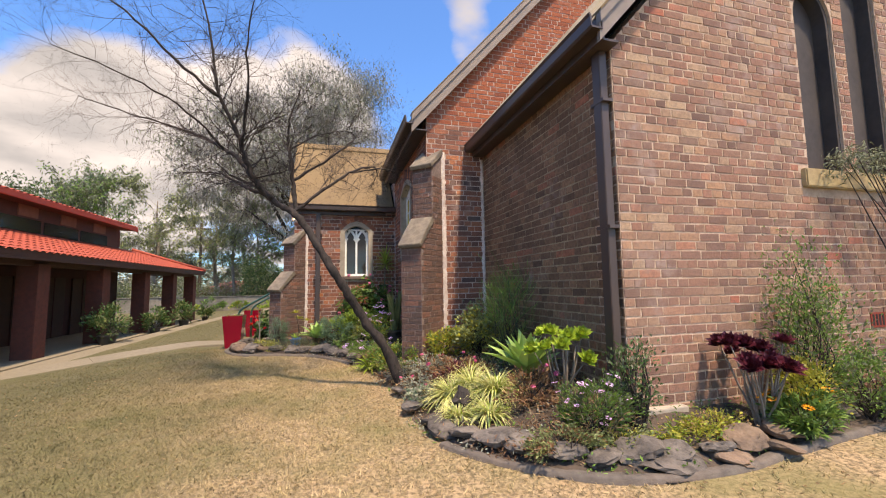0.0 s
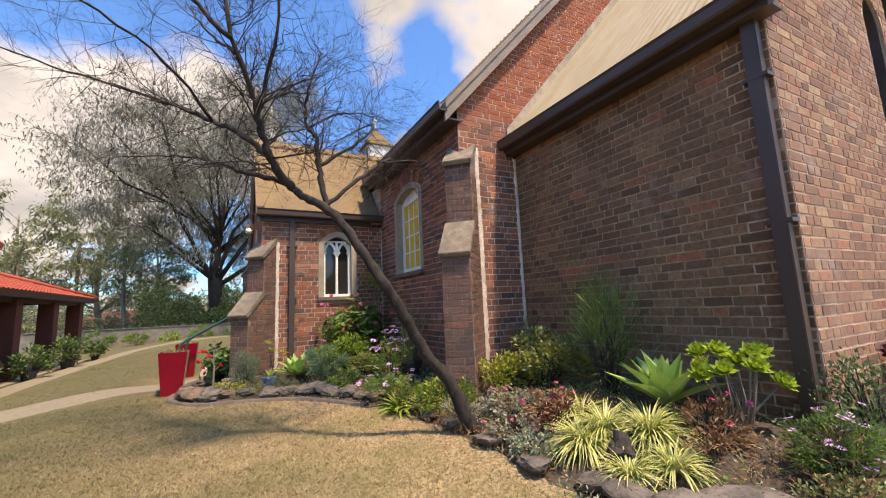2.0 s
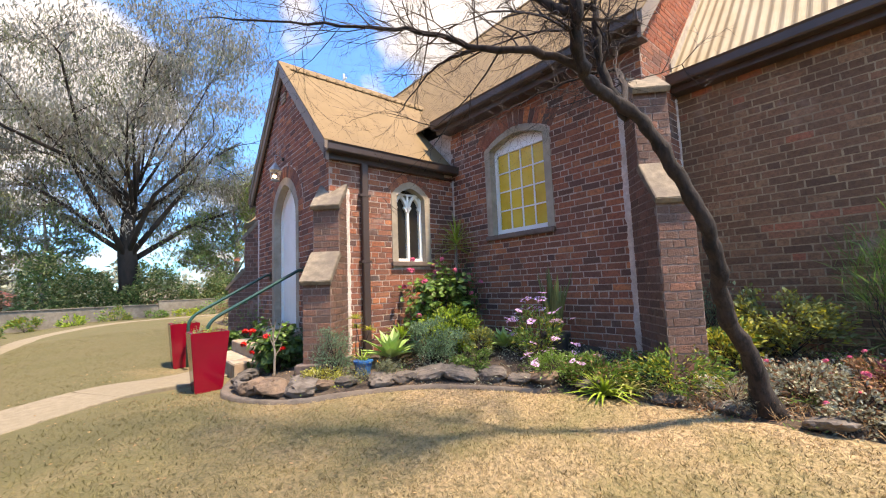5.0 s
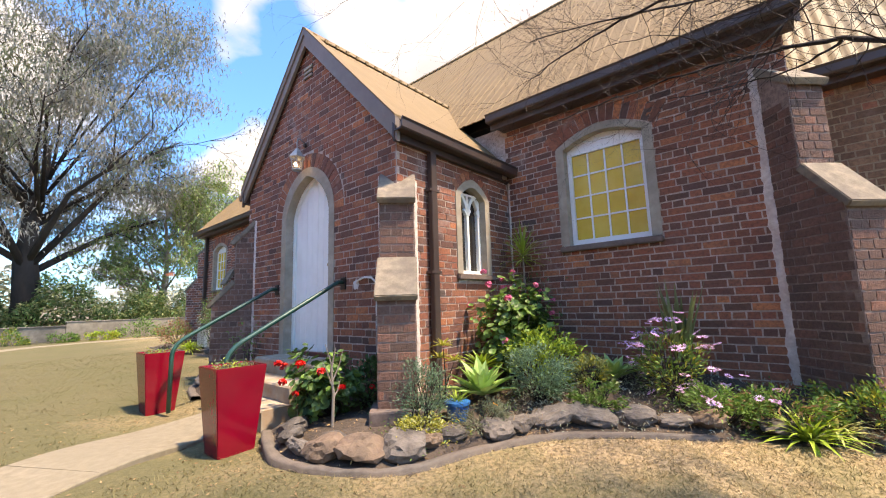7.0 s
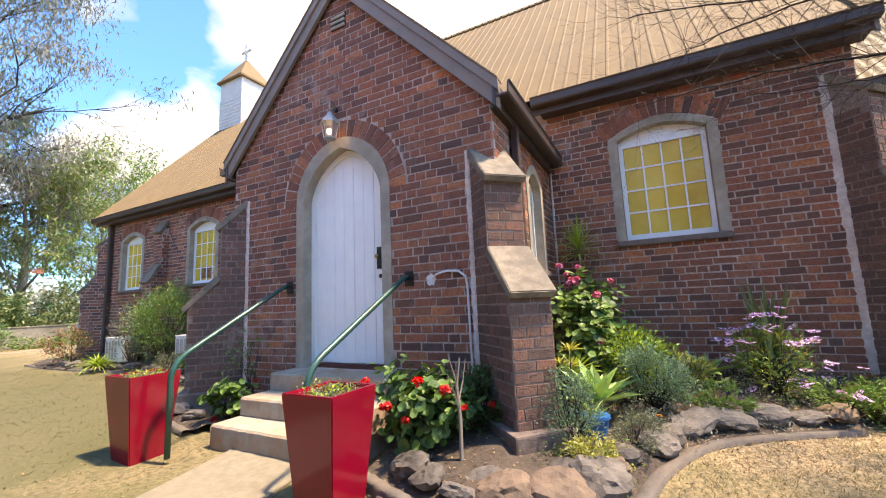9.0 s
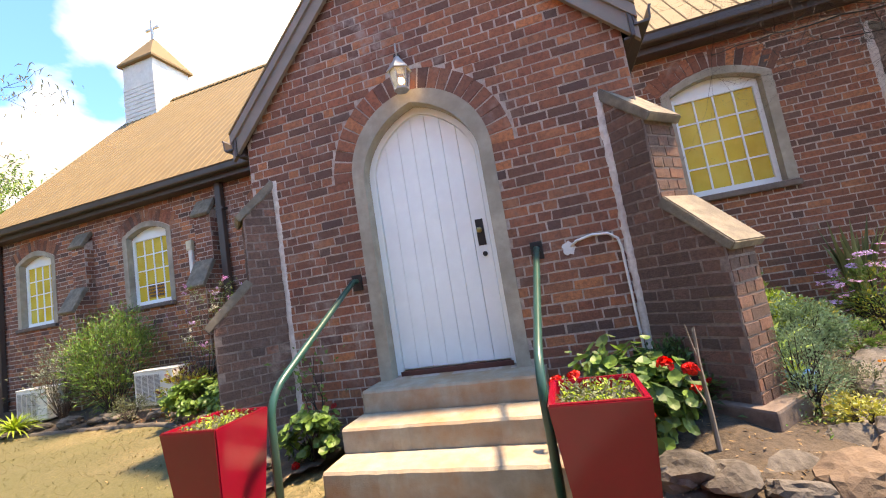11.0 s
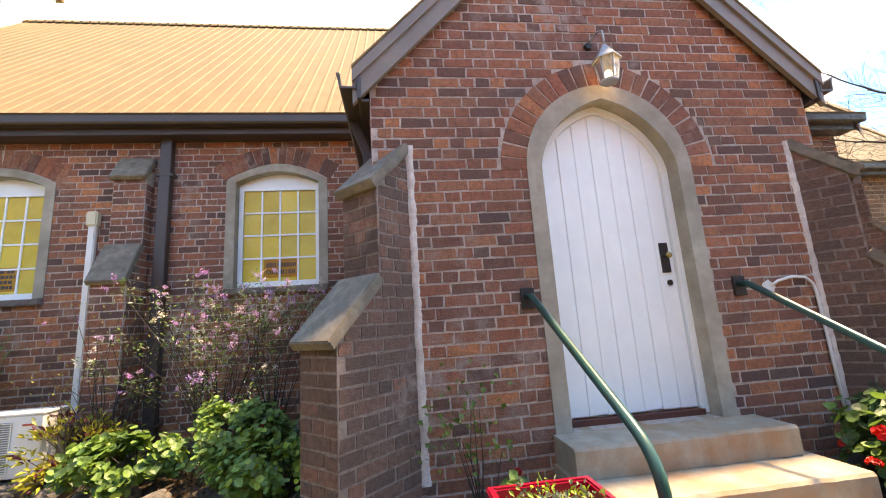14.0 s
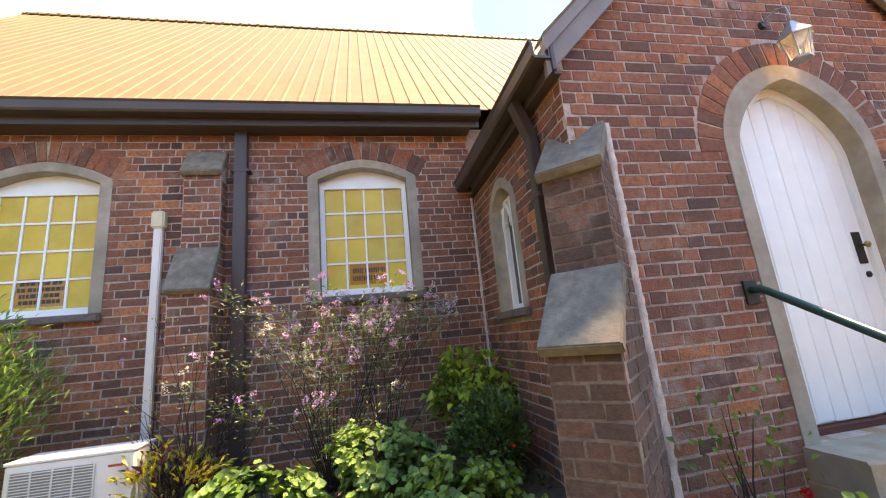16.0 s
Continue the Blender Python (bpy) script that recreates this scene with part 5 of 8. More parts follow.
# ---- steps ----
steps = thing("entrance_steps", "three worn concrete steps with orange stains at the door", "steps", kind="structure")
for x0, y0, y1, z0, z1, nm in ((-1.16, 10.58, 12.09, 0.352, 0.53, "landing"), (-1.49, 10.50, 12.11, 0.177, 0.35, "step"), (-1.80, 10.46, 12.10, -0.05, 0.175, "step")):
    bm = bmesh.new()
    n = 24
    rng = random.Random(int(z1 * 100))
    edge = [(y0 + (y1 - y0) * i / n, x0 + rng.uniform(-0.006, 0.008)) for i in range(n + 1)]
    top_z = lambda y: z1 + 0.004 * noise.noise(Vector((y * 4, z1, 0)))
    for i in range(n):
        (ya, xa), (yb, xb) = edge[i], edge[i + 1]
        quad = lambda *p: bm.faces.new([bm.verts.new(q) for q in p])
        r = 0.018
        quad((xa, ya, z0), (xb, yb, z0), (xb, yb, top_z(yb) - r), (xa, ya, top_z(ya) - r))
        quad((xa, ya, top_z(ya) - r), (xb, yb, top_z(yb) - r), (xb + r * 0.8, yb, top_z(yb)), (xa + r * 0.8, ya, top_z(ya)))
        quad((xa + r * 0.8, ya, top_z(ya)), (xb + r * 0.8, yb, top_z(yb)), (PORCH_W + 0.3, yb, top_z(yb)), (PORCH_W + 0.3, ya, top_z(ya)))
    for y in (y0, y1):
        bm.faces.new([bm.verts.new(q) for q in ((x0, y, z0), (x0, y, z1 - 0.018), (x0 + 0.015, y, z1), (PORCH_W - 0.002, y, z1), (PORCH_W - 0.002, y, z0))])
    bmesh.ops.remove_doubles(bm, verts=bm.verts, dist=0.0005)
    part(nm, bm, step_stone, steps)

# ---- handrails ----
def handrail(y_wall, y_foot):
    th = thing("handrail", "dark green painted tubular steel handrail by the steps", "handrail", "handrails")
    pts = [(PORCH_W + 0.005, y_wall, 1.47), (PORCH_W - 0.09, y_wall, 1.465)]
    knee, foot = Vector((-2.05, y_foot, 0.82)), Vector((-2.13, y_foot, -0.02))
    start = Vector((PORCH_W - 0.12, y_wall, 1.45))
    pts.append(tuple(start))
    for k in range(1, 9):
        pts.append(tuple(start.lerp(knee, k / 9)))
    a, b, c = start.lerp(knee, 0.93), Vector((-2.13, y_foot, 0.775)), Vector((-2.13, y_foot, 0.62))
    for k in range(7):
        t = k / 6
        pts.append(tuple(a.lerp(b, t).lerp(b.lerp(c, t), t)))
    pts.append(tuple(foot))
    part("rail", tube(bmesh.new(), pts, 0.0245, 12), rail_green, th, smooth=True)
    bm = boxed(PORCH_W - 0.02, PORCH_W - 0.004, y_wall - 0.05, y_wall + 0.05, 1.38, 1.53, bevel=0.004)
    part("wall_plate", bm, dark_metal, th)


handrail(10.49, 10.53)
handrail(12.17, 12.17)


# ---- downpipes ----
def downpipe(label, pl, u, top, bottom, eave_w, size=0.09, depth=0.06, z_gutter=None):
    th = thing("downpipe", label, "downpipe", "downpipes")
    bm = prism(bmesh.new(), pl, [(u - size / 2, bottom), (u + size / 2, bottom), (u + size / 2, top), (u - size / 2, top)], 0.022, 0.022 + depth)
    bmesh.ops.bevel(bm, geom=list(bm.edges), offset=0.006, segments=2, affect="EDGES")
    part("pipe", bm, gutter_brown, th)
    for v in (bottom + 0.35, (top + bottom) / 2, top - 0.5):
        part("strap", prism(bmesh.new(), pl, [(u - size / 2 - 0.035, v), (u + size / 2 + 0.035, v), (u + size / 2 + 0.035, v + 0.03), (u - size / 2 - 0.035, v + 0.03)], 0.004, 0.022 + depth + 0.004), gutter_brown, th)
    if z_gutter:
        bm = bmesh.new()
        a, b = pl(u, top - 0.02, 0.022 + depth / 2), pl(u, z_gutter, eave_w)
        extruded(bm, [(-size / 2, -depth / 2), (size / 2, -depth / 2), (size / 2, depth / 2), (-size / 2, depth / 2)], a, b, up=pl.n)
        part("swan_neck", bm, gutter_brown, th)
    return th


downpipe("dark brown rectangular downpipe on the nave wall", nave_pl, -15.87, 3.82, 0.05, 0.2, 0.13, 0.09)
downpipe("dark brown rectangular downpipe on the nave wall", nave_pl, -22.05, 3.82, 0.05, 0.2, 0.13, 0.09)
downpipe("dark brown downpipe on the sunny porch wall", porch_s_pl, -0.30, 2.99, 0.05, 0.2, 0.10, 0.07)
downpipe("dark brown downpipe on the shaded porch wall", porch_n_pl, 0.40, 2.78, 0.05, 0.16, 0.10, 0.07, 3.05)
downpipe("dark brown painted downpipe at the chancel corner", ch_pl, -CH_S - 0.085, 3.46, 0.12, 0.2, 0.11, 0.085)

# gable vent
vent = thing("gable_vent", "small pale louvred vent high in the porch gable", "vent")
vent_y = -DOOR_Y
# black board behind the slats, for the shade between them
part("frame", prism(bmesh.new(), porch_pl, [(vent_y - 0.11, 4.52), (vent_y + 0.11, 4.52), (vent_y + 0.11, 4.72), (vent_y - 0.11, 4.72)], 0.0, 0.010), unlit_black, vent)
for k in range(3):
    part("slat", prism(bmesh.new(), porch_pl, [(vent_y - 0.105, 4.53 + k * 0.065), (vent_y + 0.105, 4.53 + k * 0.065), (vent_y + 0.105, 4.565 + k * 0.065), (vent_y - 0.105, 4.565 + k * 0.065)], 0.008, 0.028), cement, vent)
# air brick in the chancel wall
ab = thing("air_brick", "red terracotta air brick low in the wall", "air brick")
part("body", prism(bmesh.new(), ch_s_pl, [(5.62, 0.78), (5.85, 0.78), (5.85, 0.94), (5.62, 0.94)], 0.0, 0.012), surface("terracotta", (0.30, 0.045, 0.025), (0.25, 0.04, 0.02), 9, 0.8), ab)
# raised black plates put the shade of the holes into colour
for k in range(4):
    part("hole", prism(bmesh.new(), ch_s_pl, [(5.64 + k * 0.052, 0.80), (5.67 + k * 0.052, 0.80), (5.67 + k * 0.052, 0.92), (5.64 + k * 0.052, 0.92)], 0.008, 0.0135), unlit_black, ab)
tagged(part("trim_footing", boxed(CH_W - 0.03, CH_W + 0.55, CH_S - 0.075, CH_S + 0.02, -0.1, 0.225, bevel=0.012), cement), "pale cement footing at the chancel corner", "footing", kind="structure")

# ---- turret ----
tur = thing("bell_turret", "small white weatherboard turret with tan pyramid cap and cross", "turret")
tx, ty, tw = RIDGE_X, 22.1, 0.64
zb, zt = nave_ridge_z - 1.1, 10.20
part("body", boxed(tx - tw, tx + tw, ty - tw, ty + tw, zb, zt), old_white, tur)
for k in range(9):
    z = nave_ridge_z - 0.75 + k * 0.135
    bm = bmesh.new()
    for (x0, x1, y0, y1) in ((tx - tw - 0.02, tx + tw + 0.02, ty - tw - 0.02, ty - tw), (tx - tw - 0.02, tx + tw + 0.02, ty + tw, ty + tw + 0.02), (tx - tw - 0.02, tx - tw, ty - tw, ty + tw), (tx + tw, tx + tw + 0.02, ty - tw, ty + tw)):
        box(bm, x0, x1, y0, y1, z, z + 0.118)
    part("weatherboard", bm, old_white, tur)
bm = bmesh.new()
e = tw + 0.11
base = [bm.verts.new((tx + a * e, ty + b * e, zt)) for a, b in ((-1, -1), (1, -1), (1, 1), (-1, 1))]
low = [bm.verts.new((tx + a * e, ty + b * e, zt - 0.07)) for a, b in ((-1, -1), (1, -1), (1, 1), (-1, 1))]
tip = bm.verts.new((tx, ty, 11.38))
for k in range(4):
    bm.faces.new((base[k], base[(k + 1) % 4], tip))
    bm.faces.new((low[k], low[(k + 1) % 4], base[(k + 1) % 4], base[k]))
bm.faces.new(low[::-1])
part("cap", bm, roof_tan, tur, "tan metal pyramid cap")
bm = boxed(tx - 0.045, tx + 0.045, ty - 0.045, ty + 0.045, 11.2, 12.02, bevel=0.008)
box(bm, tx - 0.03, tx + 0.03, ty - 0.29, ty + 0.29, 11.68, 11.76, bevel=0.008)
part("cross", bm, old_white, tur, "white painted cross")

# ---- lamp over the door ----
lamp = thing("wall_lantern", "grey metal lantern on a curled bracket above the door", "lantern", at=(-0.98, DOOR_Y, 3.06))
inv = Matrix.Translation((0.98, -DOOR_Y, -3.06))


def lpart(name, bm, m, label="", smooth=False):
    ob = part(name, bm, m, lamp, label, smooth)
    ob.matrix_parent_inverse = inv
    return ob


LX = -0.98
hexagon = lambda r, z, n=6: [(LX + r * math.cos(2 * math.pi * k / n), DOOR_Y + r * math.sin(2 * math.pi * k / n), z) for k in range(n)]
bm = bmesh.new()
for (r0, z0), (r1, z1) in (((0.115, 3.265), (0.055, 3.345)), ((0.055, 3.345), (0.02, 3.40)), ((0.115, 3.255), (0.115, 3.265))):
    a, b = [bm.verts.new(p) for p in hexagon(r0, z0)], [bm.verts.new(p) for p in hexagon(r1, z1)]
    for k in range(6):
        bm.faces.new((a[k], a[(k + 1) % 6], b[(k + 1) % 6], b[k]))
lpart("roof", bm, lamp_metal, "pointed grey metal hood")
for k in range(6):
    a, b = hexagon(0.095, 3.26)[k], hexagon(0.066, 3.09)[k]
    lpart("corner_bar", tube(bmesh.new(), [a, b], 0.006, 5), lamp_metal)
    a2, b2 = hexagon(0.095, 3.26)[(k + 1) % 6], hexagon(0.066, 3.09)[(k + 1) % 6]
    bm = bmesh.new()
    bm.faces.new([bm.verts.new(p) for p in (a, a2, b2, b)])
    pane_ob = lpart("pane", bm, clear_glass)
    pane_ob.visible_shadow = False
bm = bmesh.new()
tube(bm, [(LX, DOOR_Y, 3.075), (LX, DOOR_Y, 3.092)], 0.07, 6)
lpart("base", bm, lamp_metal)
bm = bmesh.new()
bmesh.ops.create_uvsphere(bm, u_segments=12, v_segments=8, radius=0.032)
bm.transform(Matrix.Translation((LX, DOOR_Y, 3.16)))
lpart("bulb", bm, lamp_glow, "lit warm bulb", True)
bm = bmesh.new()
tube(bm, [(PORCH_W - 0.002, DOOR_Y + 0.05, 3.50), (PORCH_W - 0.05, DOOR_Y + 0.04, 3.53), (PORCH_W - 0.11, DOOR_Y + 0.015, 3.555), (LX, DOOR_Y, 3.53), (LX - 0.008, DOOR_Y, 3.47), (LX, DOOR_Y, 3.395)], 0.0085, 8)
lpart("bracket", bm, lamp_metal, "", True)
lpart("wall_boss", tube(bmesh.new(), [(PORCH_W - 0.002, DOOR_Y + 0.05, 3.50), (PORCH_W - 0.03, DOOR_Y + 0.05, 3.50)], [0.035, 0.028], 12), dark_metal)

# white cable stub and old junction smear beside the door
cable = thing("wall_cable", "white electrical cable run from a plaster smear down the wall", "cable")
bm = bmesh.new()
tube(bm, [porch_pl(u, v, w) for u, v, w in ((-10.22, 1.44, 0.01), (-10.17, 1.475, 0.03), (-10.05, 1.50, 0.035), (-9.93, 1.49, 0.03), (-9.865, 1.44, 0.024), (-9.85, 1.36, 0.022), (-9.845, 0.9, 0.022), (-9.84, 0.3, 0.02))], 0.011, 8)
part("cable", bm, white_plastic, cable, smooth=True)
bm = bmesh.new()
rng = random.Random(9)
ring_ = [(-10.235 + (0.055 + rng.uniform(-0.02, 0.02)) * math.cos(a), 1.43 + (0.055 + rng.uniform(-0.02, 0.02)) * math.sin(a)) for a in [2 * math.pi * k / 16 for k in range(16)]]
prism(bm, porch_pl, ring_, -0.003, 0.012)
part("plaster_smear", bm, old_white, cable)

# conduit box on the nave wall and air conditioners
con = thing("conduit", "white plastic conduit with a cream cover box on the wall", "conduit")
bm = prism(bmesh.new(), nave_pl, [(-16.70, 0.55), (-16.62, 0.55), (-16.62, 2.74), (-16.70, 2.74)], 0.008, 0.07)
bmesh.ops.bevel(bm, geom=list(bm.edges), offset=0.01, segments=2, affect="EDGES")
part("duct", bm, white_plastic, con)
bm = prism(bmesh.new(), nave_pl, [(-16.72, 2.72), (-16.595, 2.72), (-16.595, 2.90), (-16.72, 2.90)], 0.004, 0.095)
bmesh.ops.bevel(bm, geom=list(bm.edges), offset=0.015, segments=2, affect="EDGES")
part("cover_box", bm, cream_plastic, con, "cream plastic cover box")


def air_conditioner(x, y, z, label):
    """An outdoor unit whose grille looks to -x."""
    th = thing("air_conditioner", label, "air conditioner", "air conditioners", at=(x, y, z))
    w, h, d = 0.82, 0.56, 0.30
    part("case", boxed(-d / 2, d / 2, -w / 2, w / 2, 0.03, h, bevel=0.015), white_plastic, th)
    part("lid", boxed(-d / 2 - 0.008, d / 2 + 0.008, -w / 2 - 0.008, w / 2 + 0.008, h + 0.001, h + 0.025, bevel=0.008), white_plastic, th)
    part("fan_well", boxed(-d / 2 - 0.004, -d / 2 - 0.001, -0.16, w / 2 - 0.04, 0.08, h - 0.05), grey_grille, th)
    for k in range(22):
        zz = 0.09 + (h - 0.15) * k / 21
        part("grille_bar", boxed(-d / 2 - 0.016, -d / 2 - 0.008, -0.165, w / 2 - 0.035, zz - 0.003, zz + 0.003), white_plastic, th)
    for k in range(5):
        yy = -0.16 + (w / 2 + 0.12) * k / 4
        part("grille_post", boxed(-d / 2 - 0.014, -d / 2 - 0.004, yy - 0.004, yy + 0.004, 0.08, h - 0.05), white_plastic, th)
    part("maker_plate", boxed(-d / 2 - 0.003, -d / 2 - 0.001, -0.345, -0.245, 0.47, 0.487), surface("red_print", (0.6, 0.08, 0.04), (0.55, 0.07, 0.04), 4, 0.5, bump=0), th)
    part("side_handle", boxed(-0.06, 0.06, -w / 2 - 0.02, -w / 2 - 0.001, 0.33, 0.43, bevel=0.008), grey_grille, th)
    for yy in (-0.28, 0.28):
        part("foot", boxed(-d / 2 - 0.02, d / 2 + 0.02, yy - 0.03, yy + 0.03, 0.0, 0.03), grey_grille, th)
    return th


air_conditioner(0.78, 16.76, 0.18, "white outdoor air conditioner unit standing in the garden bed")
air_conditioner(0.82, 19.75, 0.12, "white outdoor air conditioner unit at the far end of the bed")
tagged(part("concrete_slab", boxed(0.50, 1.05, 16.28, 17.24, -0.1, 0.178, bevel=0.01), kerb_concrete), "grey concrete slab under the air conditioner", "slab")

# ---- garden helpers ----
def inside(poly, x, y):
    hit = False
    for i in range(len(poly)):
        (xa, ya), (xb, yb) = poly[i], poly[i - 1]
        if (ya > y) != (yb > y) and x < (xb - xa) * (y - ya) / (yb - ya) + xa:
            hit = not hit
    return hit


kerb_a = smooth_line(BED)
NORTH_BED = [(-1.72, 12.66), (-1.50, 13.5), (-1.0, 14.25), (-0.45, 14.75), (-0.02, 15.5), (0.26, 16.3), (0.30, 17.3), (0.25, 19.0), (0.1, 21.0), (0.2, 23.2)]
kerb_b = smooth_line(NORTH_BED)
bed_a = [(p.x, p.y) for p in kerb_a] + [(-0.5, 10.36), (-0.5, 11.0), (2.6, 11.0), (2.6, 6.4), (3.2, 6.4), (3.2, 3.3), (7.5, 3.3)]
bed_b = [(p.x, p.y) for p in kerb_b] + [(1.8, 23.2), (1.8, 13.0), (-0.5, 13.0), (-0.5, 12.2), (-1.2, 12.2)]
ka, kb = np.array([(p.x, p.y) for p in kerb_a]), np.array([(p.x, p.y) for p in kerb_b])


def bed_z(x, y):
    """The height of the garden soil: it rises from the kerb towards the walls."""
    k = ka if y < 11.4 else kb
    d = float(np.sqrt(((k - (x, y)) ** 2).sum(1)).min())
    top = 0.30 if y < 8.6 else 0.16
    s = min(1.0, max(0.0, (d - 0.12) / 1.25))
    rim = 0.06 * min(1.0, max(0.0, (d - 0.06) / 0.10)) if (y < 3.3 or y > 6.9) else 0.06 * min(1.0, d / 0.3) - 0.03
    return rim + top * s * s * (3 - 2 * s) + 0.02 * noise.noise(Vector((x * 3, y * 3, 0)))


def soil_bed(name, poly, label, line_):
    xs_, ys_ = [p[0] for p in poly], [p[1] for p in poly]
    step = 0.09
    nx, ny = int((max(xs_) - min(xs_)) / step) + 1, int((max(ys_) - min(ys_)) / step) + 1
    verts, faces, index = [], [], {}
    for j in range(ny):
        for i in range(nx):
            x, y = min(xs_) + i * step, min(ys_) + j * step
            if not inside(poly, x + step / 2, y + step / 2) or float(np.sqrt(((line_ - (x + step / 2, y + step / 2)) ** 2).sum(1)).min()) < 0.02:
                continue
            quad = []
            for a, b in ((0, 0), (1, 0), (1, 1), (0, 1)):
                key = (i + a, j + b)
                if key not in index:
                    index[key] = len(verts)
                    vx, vy = x + a * step, y + b * step
                    verts.append((vx, vy, bed_z(vx, vy)))
                quad.append(index[key])
            faces.append(tuple(quad))
    tagged(poly_part(name, verts, faces, soil, smooth=True), label, "soil", kind="structure")


soil_bed("garden_soil_south", bed_a, "dark garden soil with dry mulch", ka)
soil_bed("garden_soil_north", bed_b, "dark garden soil beside the nave", kb)


def kerb(name, line, label, width=0.09, shift=0.0):
    bm, rows = bmesh.new(), []
    rng = random.Random(len(line))
    for i, p in enumerate(line):
        d = (line[min(i + 1, len(line) - 1)] - line[max(i - 1, 0)]).normalized()
        n = Vector((d.y, -d.x, 0))
        h = 0.045 + rng.uniform(-0.006, 0.006)
        w = width * rng.uniform(0.9, 1.1)
        out = 1
        rows.append([bm.verts.new((q.x, q.y, z)) for q, z in ((p + n * out * -0.02, -0.08), (p + n * out * -0.02, h - 0.012), (p + n * out * 0.0, h), (p + n * out * (w - 0.03), h - 0.008), (p + n * out * w, 0.012), (p + n * out * (w + 0.01), -0.08))])
    for r, s in zip(rows, rows[1:]):
        for k in range(5):
            bm.faces.new((r[k], r[k + 1], s[k + 1], s[k]))
    tagged(part(name, bm, kerb_concrete, smooth=True), label, "garden edging", kind="structure")


kerb("trim_kerb_gable", [p for p in kerb_a if p.y < 3.3], "low curved concrete mowing strip round the garden bed")
kerb("trim_kerb_porch", [p for p in kerb_a if p.y > 6.9], "low curved concrete mowing strip round the garden bed")
kerb("trim_kerb_north", kerb_b, "low curved concrete mowing strip round the garden bed")


# ---- paths ----
def slab_path(name, pts, width, label, material, lift=0.03):
    """A strip of concrete in slabs, joints between them."""
    line = smooth_line(pts, 8)
    th = tagged(thing(name, label, "path", kind="structure"), kind="structure")
    run, start = 0.0, 0
    for i in range(1, len(line)):
        run += (line[i] - line[i - 1]).length
        if run > 1.55 or i == len(line) - 1:
            bm, rows = bmesh.new(), []
            seg = line[start:i + 1]
            for k, p in enumerate(seg):
                q, r = seg[min(k + 1, len(seg) - 1)], seg[max(k - 1, 0)]
                d = (q - r).normalized()
                n = Vector((-d.y, d.x, 0)) * width / 2
                if k == 0:
                    p = p + d * 0.006
                z = ground_z(p.x, p.y)
                rows.append([bm.verts.new((*(p + n * s).xy, z + dz)) for s, dz in ((-1, -0.08), (-1, lift - 0.01), (-0.985, lift), (0.985, lift), (1, lift - 0.01), (1, -0.08))])
            for r, s in zip(rows, rows[1:]):
                for k in range(5):
                    bm.faces.new((r[k], r[k + 1], s[k + 1], s[k]))
            for r in (rows[0], rows[-1]):
                bm.faces.new(r)
            part("slab", bm, material, th)
            run, start = 0.0, i
    return th


slab_path("path_door", [(-1.72, 11.32), (-2.3, 11.25), (-2.9, 10.98), (-3.9, 10.42), (-5.0, 9.75), (-6.3, 8.95), (-8.0, 7.8), (-10.5, 6.2)], 0.95, "pale concrete path that leads to the church steps", path_concrete)
slab_path("path_hall", [(-5.75, 3.0), (-5.75, 9.0), (-5.7, 15.0), (-5.5, 21.0), (-4.8, 26.0), (-2.0, 29.0), (2.0, 29.8), (8.0, 30.0)], 0.72, "worn concrete path along the hall and the boundary wall", path_concrete, 0.02)


# ---- rocks ----
def rock_mesh(seed, size):
    """An angular stone: a ball cut by random planes, then roughened."""
    rng = random.Random(seed)
    bm = bmesh.new()
    bmesh.ops.create_icosphere(bm, subdivisions=3, radius=1.0)
    cuts = []
    for k in range(8):
        d = Vector((rng.gauss(0, 1), rng.gauss(0, 1), rng.gauss(0, 1))).normalized()
        cuts.append((d, rng.uniform(0.74, 0.98)))
    cuts.append((Vector((rng.uniform(-.3, .3), rng.uniform(-.3, .3), 1)).normalized(), 0.66))
    off = Vector((rng.uniform(0, 50), rng.uniform(0, 50), rng.uniform(0, 50)))
    for v in bm.verts:
        n = v.co.normalized()
        r = 1.1
        for d, h in cuts:
            c = n.dot(d)
            if c > 0.05:
                r = min(r, h / c)
        r += 0.15 * noise.noise(n * 3 + off) + 0.10 * noise.noise(n * 8 + off)
        v.co = Vector((n.x * r * size[0], n.y * r * size[1], n.z * r * size[2]))
    me = bpy.data.meshes.new("rock")
    bm.to_mesh(me)
    bm.free()
    return me


rock_meshes = [rock_mesh(i, (0.17 + 0.012 * (i % 4), 0.125 + 0.012 * (i % 3), 0.10 + 0.014 * (i % 3))) for i in range(9)]


